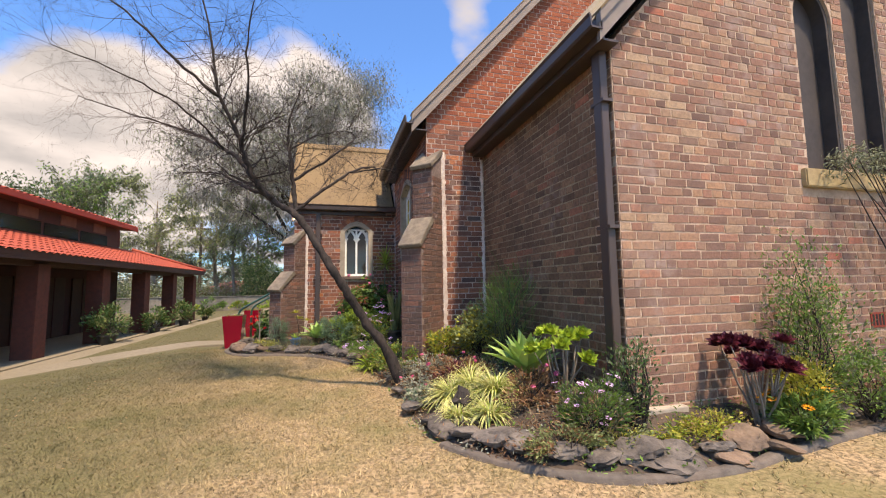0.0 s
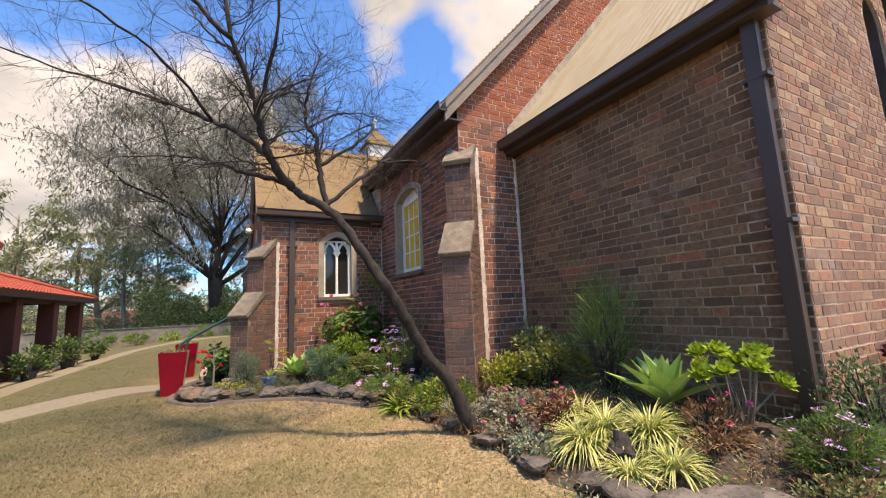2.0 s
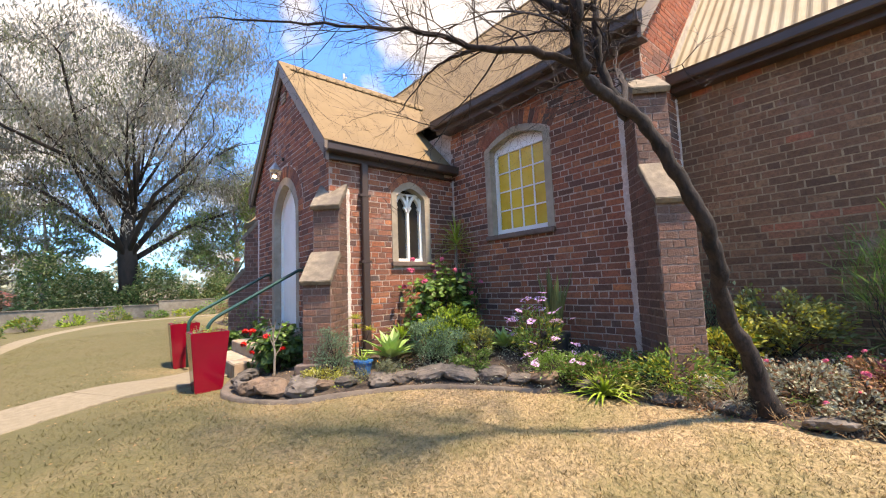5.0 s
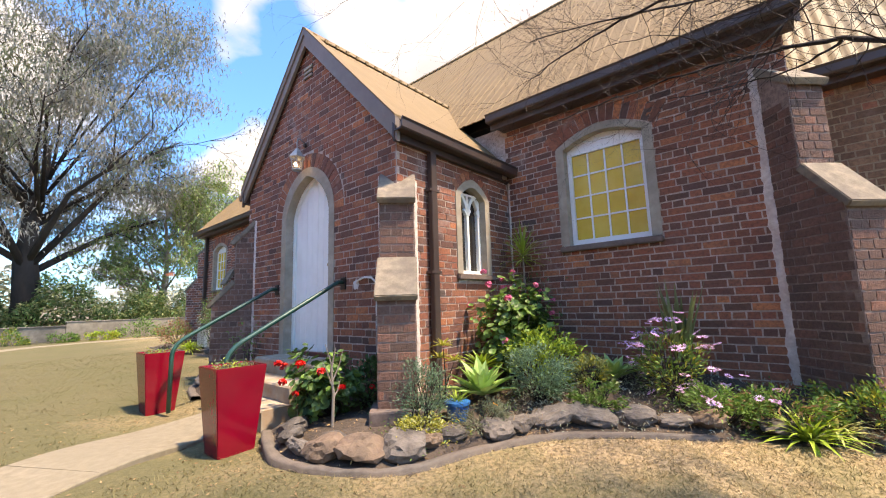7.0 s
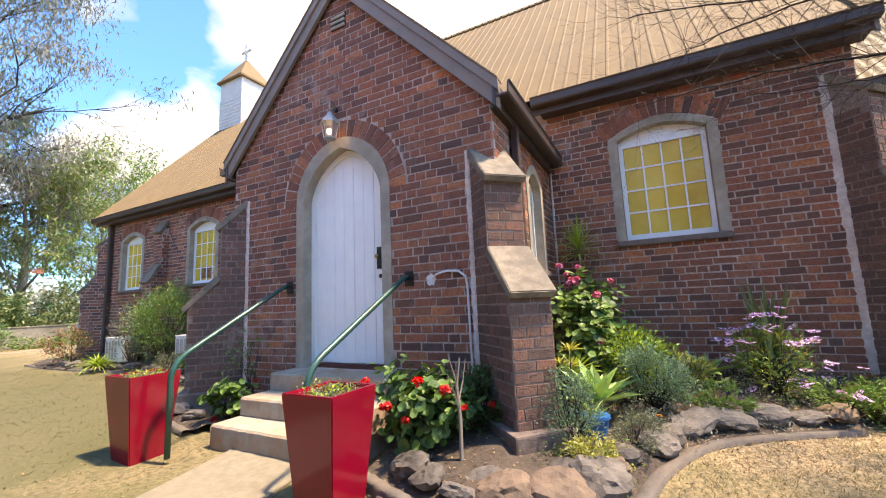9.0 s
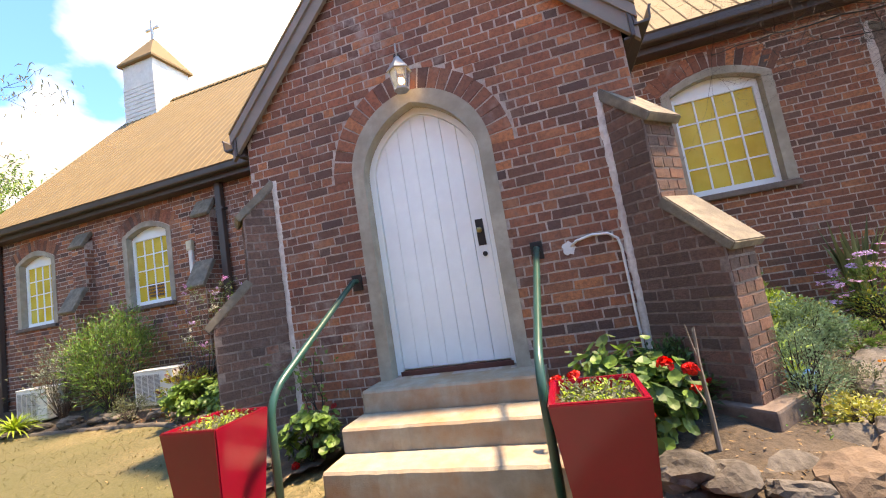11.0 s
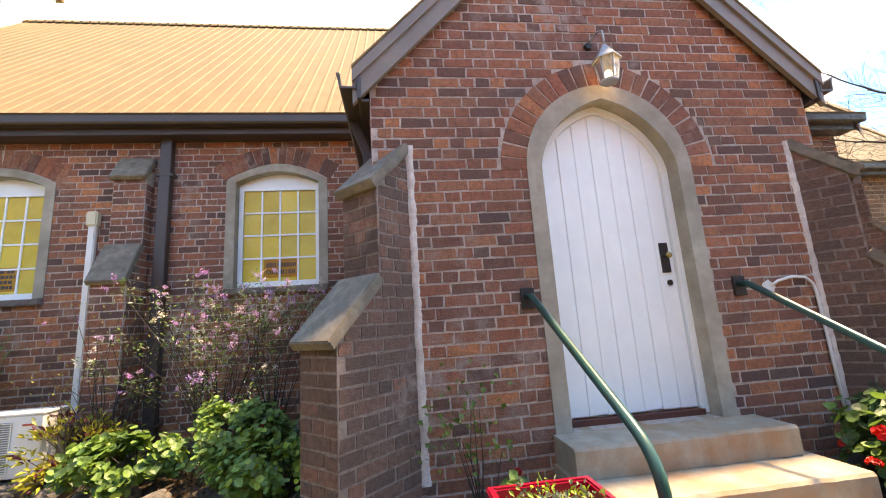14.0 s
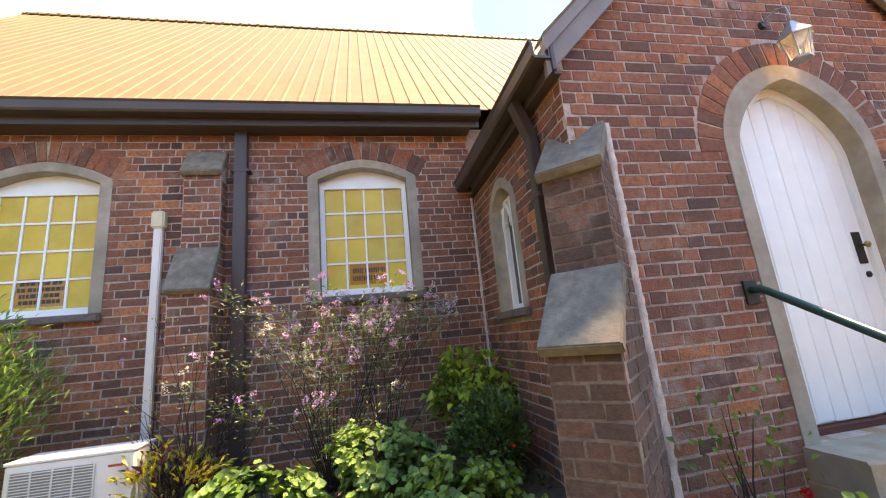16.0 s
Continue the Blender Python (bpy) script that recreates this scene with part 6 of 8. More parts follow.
def rocks_along(line, a, b, seed, gap=0.235, push=0.19):
    rng = random.Random(seed)
    run, want = 0.0, 0.0
    for p, q in zip(line, line[1:]):
        L = (q - p).length
        run += L
        if run < want or not (a <= p.y <= b):
            continue
        want = run + gap * rng.uniform(0.75, 1.35)
        d = (q - p).normalized()
        n = Vector((d.y, -d.x, 0))
        c = p + n * push * rng.uniform(0.8, 1.25)
        k = rng.choice(rock_meshes)
        me = k
        ob = new("rock", me)
        m = rock_orange if rng.random() < 0.15 else rock_mat
        if not me.materials:
            me.materials.append(rock_mat)
        ob.material_slots[0].link = "OBJECT"
        ob.material_slots[0].material = m
        s = rng.uniform(0.62, 1.08)
        low = 0.62 if p.y < 6.9 else 0.85
        ob.matrix_basis = pose(c.x, c.y, 0.055 * s + max(0.02, bed_z(c.x, c.y)), rng.uniform(-15, 15), rng.uniform(-15, 15), math.degrees(math.atan2(d.y, d.x)) + rng.uniform(-30, 30)) @ Matrix.Diagonal((s, s, s * low, 1))
        tagged(ob, "rough ochre brown garden rock in the bed edge" if m == rock_orange else "rough grey brown garden rock in the bed edge", "rock", "rocks round the beds")


rocks_along(kerb_a, 2.0, 3.6, 5)
rocks_along(kerb_a, 3.6, 6.9, 8, 0.55)
rocks_along(kerb_a, 6.9, 10.2, 5)
rocks_along(kerb_b, 12.9, 22.0, 6, 0.3)
for k, (x, y, s) in enumerate([(2.35, 2.42, 1.5), (2.85, 2.42, 1.25), (3.25, 2.44, 1.2), (1.05, 3.62, 1.25), (1.25, 3.2, 1.2), (-1.50, 8.98, 0.95), (-1.72, 9.35, 0.9), (-1.2, 8.75, 0.95)]):
    me = rock_meshes[k]
    if not me.materials:
        me.materials.append(rock_mat)
    ob = new("rock", me)
    ob.material_slots[0].link = "OBJECT"
    ob.material_slots[0].material = rock_orange if k in (1, 2) else rock_mat
    ob.matrix_basis = pose(x, y, 0.045, 8 * k, 5, 47 * k) @ Matrix.Diagonal((s * 1.1, s * 1.1, s * 0.36, 1))
    tagged(ob, "large flat-topped weathered rock in the bed edge", "rock", "rocks round the beds")


# ---- plants ----
class Leaves:
    """Gathers many small leaves and writes them as one mesh."""

    def __init__(self):
        self.v, self.f = [], []

    def leaf(self, p, d, length, width, rng, droop=0.15):
        d = d.normalized()
        s = d.cross(Vector((rng.uniform(-1, 1), rng.uniform(-1, 1), rng.uniform(0.2, 1.4))))
        s = s.normalized() if s.length > 1e-4 else d.orthogonal()
        up = s.cross(d)
        n = len(self.v)
        m = p + d * length * 0.48
        self.v += [p, m + s * width / 2 + up * width * 0.15, p + d * length - Z * droop * length, m - s * width / 2 + up * width * 0.15]
        self.f.append((n, n + 1, n + 2, n + 3))

    def disc(self, p, nrm, r, rng, sides=7):
        """A round, slightly cupped leaf."""
        a = nrm.orthogonal().normalized()
        b = nrm.cross(a)
        n = len(self.v)
        self.v.append(p - nrm * r * 0.25)
        t0 = rng.uniform(0, 6.28)
        for k in range(sides):
            t = t0 + 2 * math.pi * k / sides
            q = r * rng.uniform(0.72, 1.15)
            self.v.append(p + (a * math.cos(t) + b * math.sin(t)) * q)
        for k in range(sides):
            self.f.append((n, n + 1 + k, n + 1 + (k + 1) % sides))

    def blade(self, p, az, el, length, width, droop, segs=4, fold=0.25, taper=1.0, belly=0.4):
        """A strap or agave leaf: a folded strip that bends down."""
        h = Vector((math.cos(az), math.sin(az), 0))
        side = Vector((-h.y, h.x, 0))
        pos, ang, n = Vector(p), el, len(self.v)
        for k in range(segs + 1):
            t = k / segs
            w = width * (math.sin(math.pi * min(1.0, (t * (1 - belly) + belly * 0.55))) if taper else 1) * (1 - t ** 3) + 0.0005
            d = h * math.cos(ang) + Z * math.sin(ang)
            up = Z * math.cos(ang) - h * math.sin(ang)
            self.v += [pos + side * w / 2 + up * w * fold, pos.copy(), pos - side * w / 2 + up * w * fold]
            pos = pos + d * length / segs
            ang -= droop / segs
        for k in range(segs):
            a = n + 3 * k
            self.f += [(a, a + 1, a + 4, a + 3), (a + 1, a + 2, a + 5, a + 4)]

    def emit(self, name, material, parent, label="", smooth=False):
        ob = poly_part(name, [tuple(v) for v in self.v], self.f, material, parent, label, smooth)
        return ob


def stems(rng, at, tops, r=0.006, bend=0.12):
    bm = bmesh.new()
    for t in tops:
        a, b = Vector(at) + Vector((rng.uniform(-.04, .04), rng.uniform(-.04, .04), -0.03)), Vector(t)
        m = a.lerp(b, 0.5) + Vector((rng.uniform(-1, 1), rng.uniform(-1, 1), 0.3)) * bend * (b - a).length
        tube(bm, [a, a.lerp(m, 0.6), m, m.lerp(b, 0.6), b], [r, r * .85, r * .7, r * .5, r * .3], 4, caps=False)
    return bm


flower_store = {}


def flower_mesh(kind, material, size):
    key = (kind, material.name, round(size, 3))
    if key in flower_store:
        return flower_store[key]
    rng = random.Random(len(flower_store) + 3)
    L = Leaves()
    if kind == "daisy":
        for k in range(13):
            t = 2 * math.pi * k / 13
            L.leaf(Vector((math.cos(t), math.sin(t), 0)) * size * 0.16, Vector((math.cos(t), math.sin(t), 0.15)), size * 0.5, size * 0.2, rng, 0.0)
    elif kind == "ball":
        for k in range(34):
            d = Vector((rng.gauss(0, 1), rng.gauss(0, 1), abs(rng.gauss(0, 0.9)))).normalized()
            L.disc(d * size * 0.36, (d + Vector((rng.uniform(-.5, .5), rng.uniform(-.5, .5), rng.uniform(-.5, .5)))).normalized(), size * 0.20, rng, 5)
    else:
        for k in range(26):
            z = rng.random()
            d = Vector((rng.gauss(0, 1), rng.gauss(0, 1), rng.gauss(0, 0.6))).normalized()
            L.leaf(Vector((0, 0, size * (z - 0.5))) + d * size * 0.08, d, size * 0.26, size * 0.15, rng, 0.1)
    me = bpy.data.meshes.new("flower")
    me.from_pydata([tuple(v) for v in L.v], [], L.f)
    me.materials.append(material)
    flower_store[key] = me
    return me


def flower(parent, kind, material, size, p, rng, tilt=35, label=""):
    ob = new("flower", flower_mesh(kind, material, size))
    ob.parent = parent
    ob.matrix_basis = Matrix.Translation(-parent.location) @ pose(*p, rng.uniform(-tilt, tilt), rng.uniform(-tilt, tilt), rng.uniform(0, 360))
    if label:
        ob["label"] = label
    return ob


def bush(name, label, at, size, leaves, leaf, material, seed, clumps=26, droop=0.2, stem_r=0.006, flowers=(), category="shrub", base=None, shape="leaf", hollow=0.55, extra=None, group=""):
    """A shrub: stems to clumps, and leaves spread round every clump."""
    rng = random.Random(seed)
    x, y = at[0], at[1]
    z = at[2] if len(at) > 2 else bed_z(x, y)
    th = thing(name, label, category, group, at=(x, y, z))
    inv_ = Matrix.Translation((-x, -y, -z))
    c = Vector((x, y, z + size[2] * 0.52))
    tops = []
    for k in range(clumps):
        d = Vector((rng.gauss(0, 1), rng.gauss(0, 1), rng.gauss(0, 0.9))).normalized() * rng.uniform(hollow, 1.0)
        tops.append(c + Vector((d.x * size[0], d.y * size[1], d.z * size[2] * 0.5)))
    ob = part("stem_tuft", stems(rng, (x, y, z), tops, stem_r), twig_mat, th)
    ob["kind"] = "stuff"
    ob.matrix_parent_inverse = inv_
    groups = [(material, leaves)] if not extra else [(material, int(leaves * 0.72)), (extra, int(leaves * 0.28))]
    for m, count in groups:
        L = Leaves()
        spread = 0.62 * max(size) / (clumps ** 0.36)
        for k in range(count):
            t = rng.choice(tops)
            p = t + Vector((rng.gauss(0, 1), rng.gauss(0, 1), rng.gauss(0, 0.85))) * spread * 0.5
            if p.z < z + 0.01:
                continue
            d = (p - Vector((x, y, z + size[2] * 0.2))).normalized() + Vector((rng.uniform(-.9, .9), rng.uniform(-.9, .9), rng.uniform(-.3, .8)))
            s = rng.uniform(0.65, 1.3)
            if shape == "disc":
                L.disc(p, (d * 0.9 + Vector((rng.gauss(-0.2, 0.45), rng.gauss(0, 0.45), rng.gauss(0.45, 0.4)))).normalized(), leaf[0] * 0.5 * s, rng)
            else:
                L.leaf(p, d, leaf[0] * s, leaf[1] * s, rng, droop)
        ob = L.emit("foliage", m, th)
        ob.matrix_parent_inverse = inv_
    for kind, m, count, fs, low in flowers:
        for k in range(count):
            t = rng.choice(tops)
            d = (t - c)
            if d.z < low * size[2] and rng.random() < 0.75:
                t = c + Vector((d.x, d.y, abs(d.z) + size[2] * 0.12))
            p = c + (t - c) * 1.12 + Vector((rng.gauss(0, 1), rng.gauss(0, 1), 0.4)) * spread * 0.35 + (t - c).normalized() * (fs * 0.6 + 0.02)
            flower(th, kind, m, fs * rng.uniform(0.8, 1.15), p, rng)
    return th


def rosette(name, label, at, count, length, width, material, seed, el=(0.35, 1.4), droop=(0.2, 0.7), fold=0.25, segs=5, category="plant", belly=0.4, group="", thing_parent=None):
    rng = random.Random(seed)
    x, y = at[0], at[1]
    z = at[2] if len(at) > 2 else bed_z(x, y)
    th = thing_parent or thing(name, label, category, group, at=(x, y, z))
    L = Leaves()
    for k in range(count):
        t = k / count
        az = k * 2.39996 + rng.uniform(-.15, .15)
        e = el[0] + (el[1] - el[0]) * t + rng.uniform(-.1, .1)
        L.blade((x + 0.02 * math.cos(az), y + 0.02 * math.sin(az), z + 0.02), az, e, length * rng.uniform(0.8, 1.1) * (1 - 0.25 * t), width * rng.uniform(0.85, 1.1), rng.uniform(*droop), segs, fold, belly=belly)
    ob = L.emit("foliage", material, th, smooth=False)
    ob.matrix_parent_inverse = Matrix.Translation(-th.location)
    return th


def spider(at, seed, count=110, length=0.42):
    count = int(count * 1.9)
    th = rosette("spider_plant", "cream and green striped arching spider plant clump", at, count, length, 0.0115, leaf_cream, seed, (0.25, 1.45), (0.9, 2.3), 0.15, 6, group="spider plants")
    rng = random.Random(seed)
    rosette("", "", (at[0] + 0.03, at[1] - 0.02), count // 4, length * 0.9, 0.010, leaf_lime, seed + 1, (0.3, 1.4), (0.7, 2.0), 0.15, 6, thing_parent=th)
    return th


def aeonium(name, label, at, heads, size, material, seed, height, stem_m=None, spread=0.22):
    rng = random.Random(seed)
    x, y = at
    z = bed_z(x, y)
    th = thing(name, label, "succulent", at=(x, y, z))
    inv_ = Matrix.Translation((-x, -y, -z))
    tops = []
    for k in range(heads):
        a = k * 2.4
        r = spread * math.sqrt((k + 0.3) / heads)
        tops.append(Vector((x + r * math.cos(a), y + r * math.sin(a), z + height * rng.uniform(0.7, 1.0) - r * 0.4)))
    for t in tops:
        ob = part("stem", stems(rng, (x, y, z), [t], 0.014, 0.05), pale_bark, th)
        ob.matrix_parent_inverse = inv_
        L = Leaves()
        tilt = (t - Vector((x, y, z)))
        for k in range(40):
            az, f = k * 2.39996, k / 40
            L.blade(t + Vector((0, 0, 0.015 * f)), az, 0.05 + 1.2 * f, size * (1 - 0.55 * f) * rng.uniform(0.85, 1.1), size * 0.62, -0.9, 3, 0.2, belly=0.25)
        lean_ = Vector((tilt.x * 1.6 - 0.30 + rng.uniform(-.25, .25), tilt.y * 1.6 - 0.34 + rng.uniform(-.25, .25), 0.75)).normalized()
        rot = Z.rotation_difference(lean_).to_matrix()
        L.v = [t + rot @ (q - t) for q in L.v]
        ob = L.emit("rosette", material, th)
        ob.matrix_parent_inverse = inv_
    return th


# bed along the chancel
aeonium("aeonium", "lime green rosette succulent with branching stems", (2.06, 3.34), 12, 0.115, leaf_lime, 21, 0.68, spread=0.29)
rosette("agave", "broad pale green agave rosette", (1.98, 3.86, 0.36), 22, 0.58, 0.18, leaf_agave, 22, (0.5, 1.45), (0.0, 0.4), 0.22, 6, "agave", 0.35)
spider((1.20, 4.05), 23, 150, 0.42)
spider((1.55, 3.72), 24, 150, 0.44)
spider((1.12, 3.58), 25, 80, 0.32)
spider((1.50, 4.35), 26, 90, 0.40)
spider((1.42, 4.02), 27, 120, 0.44)
spider((1.36, 3.42), 28, 70, 0.34)
stump = thing("charred_stump", "small black charred tree stump in the bed", "stump", at=(1.22, 3.70, 0.05))
bm = bmesh.new()
tube(bm, [(0, 0, -0.05), (0.01, 0, 0.08), (-0.02, 0.01, 0.18), (0.0, 0.03, 0.27)], [0.12, 0.10, 0.085, 0.05], 14)
bmesh.ops.subdivide_edges(bm, edges=list(bm.edges), cuts=2, use_grid_fill=True)
for v in bm.verts:
    v.co += v.normal * 0.0 + Vector((v.co.x, v.co.y, 0)) * 0.55 * noise.noise(v.co * 14) + Vector((0, 0, 0.05 * noise.noise(v.co * 20)))
part("wood", bm, charcoal, stump)
bush("daisy_bush", "bushy green daisy shrub with pale mauve flowers", (2.00, 2.80), (0.34, 0.22, 0.40), 2600, (0.045, 0.012), leaf_mid, 31, 38, flowers=[("daisy", mauve_petal, 20, 0.046, 0.0)], extra=leaf_grey)
bush("trailing_succulent", "low yellowish trailing succulent mat over rocks", (2.75, 2.56, 0.07), (0.40, 0.14, 0.10), 1100, (0.035, 0.016), leaf_yellow, 32, 22, extra=leaf_lime, category="ground cover")
bush("trailing_succulent", "low yellowish trailing succulent mat over rocks", (2.10, 2.62, 0.06), (0.28, 0.14, 0.15), 900, (0.035, 0.016), leaf_olive, 33, 18, extra=leaf_yellow, category="ground cover")
bush("dark_shrub", "upright dark small-leaved shrub at the wall corner", (2.38, 2.76), (0.17, 0.12, 0.72), 1000, (0.040, 0.018), leaf_dark, 34, 30, extra=leaf_grey, stem_r=0.012)
bush("needle_shrub", "tall feathery fine-needled green shrub against the shaded wall", (2.10, 4.50, 0.36), (0.20, 0.25, 1.10), 1150, (0.21, 0.0065), leaf_mid, 35, 40, droop=0.1, extra=leaf_dark)
bush("jade_shrub", "rounded yellow-green and reddish leafed shrub by the wall", (2.0, 5.28, 0.33), (0.34, 0.46, 0.62), 2600, (0.058, 0.030), leaf_olive, 36, 40, extra=leaf_yellow)
rosette("strap_plant", "blue green strap-leaved clump by the wall", (2.05, 5.75), 26, 0.42, 0.045, leaf_blue, 37, (0.4, 1.45), (0.2, 0.9))
bush("yellow_shrub", "small bright yellow-green leafy shrub beside the buttress", (1.55, 5.62), (0.24, 0.26, 0.42), 1000, (0.06, 0.028), leaf_yellow, 38, 22, extra=leaf_mid)
bush("slim_shrub", "slim small-leaved shrub in the wall corner", (2.22, 5.98, 0.34), (0.14, 0.14, 0.72), 700, (0.032, 0.015), leaf_blue, 39, 18)
bush("pale_succulents", "cluster of grey pink ghost succulents under the tree", (1.28, 5.05), (0.30, 0.36, 0.26), 1800, (0.042, 0.020), leaf_silver, 40, 36, extra=leaf_rust, category="succulent", flowers=[("ball", pink_petal, 5, 0.045, 0.2)])
bush("rust_bromeliads", "low rusty red brown plants and dry stalks", (1.45, 4.65), (0.28, 0.26, 0.24), 900, (0.07, 0.014), leaf_rust, 41, 22, extra=leaf_dry, flowers=[("ball", pink_petal, 6, 0.05, 0.2)])
bush("rust_bromeliads", "low rusty red brown plants and dry stalks", (1.75, 3.38), (0.28, 0.22, 0.30), 900, (0.06, 0.014), leaf_rust, 42, 22, extra=leaf_dry, flowers=[("ball", pink_petal, 5, 0.055, 0.2)])
bush("low_shrub", "straggly low green shrub by the rocks", (0.98, 5.95), (0.34, 0.52, 0.32), 2000, (0.055, 0.018), leaf_mid, 43, 34, extra=leaf_yellow)
bush("low_shrub", "straggly low green shrub by the rocks", (0.78, 6.55), (0.30, 0.42, 0.30), 1500, (0.06, 0.018), leaf_mid, 44, 28, extra=leaf_dry)
bush("low_shrub", "low green leafy plant by the rocks", (0.30, 7.95), (0.24, 0.26, 0.24), 800, (0.055, 0.020), leaf_mid, 98, 20, extra=leaf_olive)
bush("low_shrub", "low yellow-green leafy plant in the bed", (0.62, 8.12), (0.22, 0.22, 0.30), 700, (0.055, 0.022), leaf_olive, 99, 20, extra=leaf_yellow)
bush("trailing_succulent", "trailing yellow-green succulent over the rocks", (1.62, 2.66, 0.05), (0.34, 0.16, 0.20), 1300, (0.034, 0.015), leaf_olive, 133, 26, extra=leaf_rust, category="ground cover")
bush("dry_stalks", "tangle of grey dry stalks and dead flower heads", (1.98, 2.74, 0.06), (0.34, 0.16, 0.36), 900, (0.07, 0.006), leaf_dry, 134, 40, extra=leaf_grey, category="plant", flowers=[("daisy", mauve_petal, 5, 0.046, 0.2)])
bush("trailing_succulent", "pale dry succulent mat at the foot of the wall", (3.05, 2.62, 0.07), (0.34, 0.14, 0.14), 1200, (0.032, 0.014), leaf_yellow, 135, 26, extra=leaf_dry, category="ground cover")
bush("pale_succulents", "grey pink rosette succulents beside the tree foot", (1.05, 4.72, 0.05), (0.24, 0.30, 0.20), 1500, (0.040, 0.020), leaf_silver, 140, 34, extra=leaf_rust, category="succulent", flowers=[("ball", pink_petal, 4, 0.04, 0.2)])
bush("pale_succulents", "grey green rosette succulents over the rocks", (0.98, 4.35, 0.04), (0.20, 0.26, 0.16), 1100, (0.038, 0.020), leaf_silver, 141, 28, extra=leaf_blue, category="succulent")
bush("dark_rosettes", "dark red bromeliad rosettes between the clumps", (1.36, 4.42, 0.10), (0.22, 0.22, 0.28), 600, (0.09, 0.020), leaf_purple, 142, 20, extra=leaf_rust, category="plant")
bush("dry_stalks", "pale dry stalks over grey succulents at the bed edge", (0.90, 5.45, 0.06), (0.22, 0.30, 0.22), 1000, (0.06, 0.008), leaf_silver, 143, 30, extra=leaf_dry, category="plant")
# bed before the sunny gable
aeonium("dark_aeonium", "purple black rosette succulent on bare stems", (3.48, 2.60), 16, 0.115, leaf_purple, 45, 0.86, spread=0.27)
bush("gold_shrub", "golden yellow leafed shrub before the wall", (3.95, 2.58), (0.26, 0.16, 0.56), 1300, (0.045, 0.022), leaf_yellow, 46, 22)
bush("climbing_shrub", "tall loose green shrub climbing the sunny wall", (4.28, 2.66), (0.26, 0.15, 1.66), 3800, (0.045, 0.016), leaf_mid, 47, 42, hollow=0.3, extra=leaf_grey)
bush("climbing_shrub", "loose green shrub before the sunny wall", (4.70, 2.52), (0.50, 0.22, 0.62), 3000, (0.045, 0.016), leaf_mid, 48, 34, extra=leaf_grey)
bush("gazania", "dark green daisy clump with orange flowers", (3.72, 2.42, 0.05), (0.34, 0.2, 0.30), 2000, (0.09, 0.016), leaf_mid, 49, 30, flowers=[("daisy", orange_petal, 9, 0.075, 0.2)], extra=leaf_dark)
bush("low_shrub", "low dry twiggy plants at the foot of the wall", (5.6, 2.62), (0.5, 0.2, 0.35), 1200, (0.05, 0.014), leaf_rust, 50, 26, extra=leaf_grey)
# a limb of a neighbouring shrub reaching across the lancet sill
th = thing("overhanging_shrub", "grey-green leafy shrub whose limb reaches over the lancet sill", "shrub", at=(6.15, 2.30, 0.0))
rng, L = random.Random(51), Leaves()
tops = [Vector((rng.uniform(4.85, 6.5), rng.uniform(2.45, 2.80), rng.uniform(2.38, 2.66))) for k in range(26)]
ob = part("stem_tuft", stems(rng, (6.15, 2.30, 0.0), tops, 0.011, 0.10), twig_mat, th)
ob["kind"] = "stuff"
ob.matrix_parent_inverse = Matrix.Translation((-6.15, -2.30, 0))
for k in range(1500):
    p = rng.choice(tops) + Vector((rng.gauss(0, 0.10), rng.gauss(0, 0.05), rng.gauss(0, 0.05)))
    L.leaf(p, Vector((rng.gauss(-0.8, 0.6), rng.gauss(0, 0.6), rng.gauss(-0.1, 0.5))), rng.uniform(0.05, 0.10), rng.uniform(0.010, 0.018), rng, 0.25)
ob = L.emit("foliage", leaf_grey, th)
ob.matrix_parent_inverse = Matrix.Translation((-6.15, -2.30, 0))

# bed along the nave
bush("daisy_clump", "straggling green daisies with mauve flowers by the rocks", (0.62, 6.95), (0.32, 0.36, 0.34), 1700, (0.05, 0.012), leaf_mid, 52, 28, flowers=[("daisy", mauve_petal, 24, 0.07, 0.1)])
rosette("fern_clump", "yellow-green and cream striped fern-like clump", (0.60, 6.42), 60, 0.42, 0.030, leaf_lime, 53, (0.2, 1.3), (0.5, 1.6), 0.15, 6)
rosette("fern_clump", "yellow-green and cream striped fern-like clump", (0.78, 6.25), 40, 0.36, 0.026, leaf_cream, 54, (0.2, 1.3), (0.5, 1.6), 0.15, 6)
bush("mauve_daisies", "upright daisy clump with a head of pale mauve flowers", (0.86, 7.36), (0.28, 0.32, 0.66), 1300, (0.06, 0.014), leaf_mid, 55, 30, flowers=[("daisy", mauve_petal, 46, 0.075, 0.25)], extra=leaf_yellow)
rosette("broad_leaf_plant", "pale green broad-leaved plant in the bed", (0.90, 7.95), 18, 0.42, 0.10, leaf_agave, 56, (0.3, 1.2), (0.2, 0.9))


def pot(name, label, at, r0, r1, h, material, group=""):
    """A round plastic pot with a rim."""
    th = thing(name, label, "plant pot", group, at=at)
    bm = bmesh.new()
    tube(bm, [(0, 0, 0), (0, 0, h * 0.86), (0, 0, h * 0.861), (0, 0, h), (0, 0, h + 0.001), (0, 0, h * 0.8)], [r0, r1 * 0.96, r1 * 1.05, r1 * 1.05, r1 * 0.95, r1 * 0.9], 24)
    part("body", bm, material, th, smooth=False)
    bm = bmesh.new()
    bmesh.ops.create_circle(bm, cap_ends=True, segments=20, radius=r1 * 0.9)
    bm.transform(Matrix.Translation((0, 0, h * 0.82)))
    part("potting_soil", bm, soil, th)
    return th


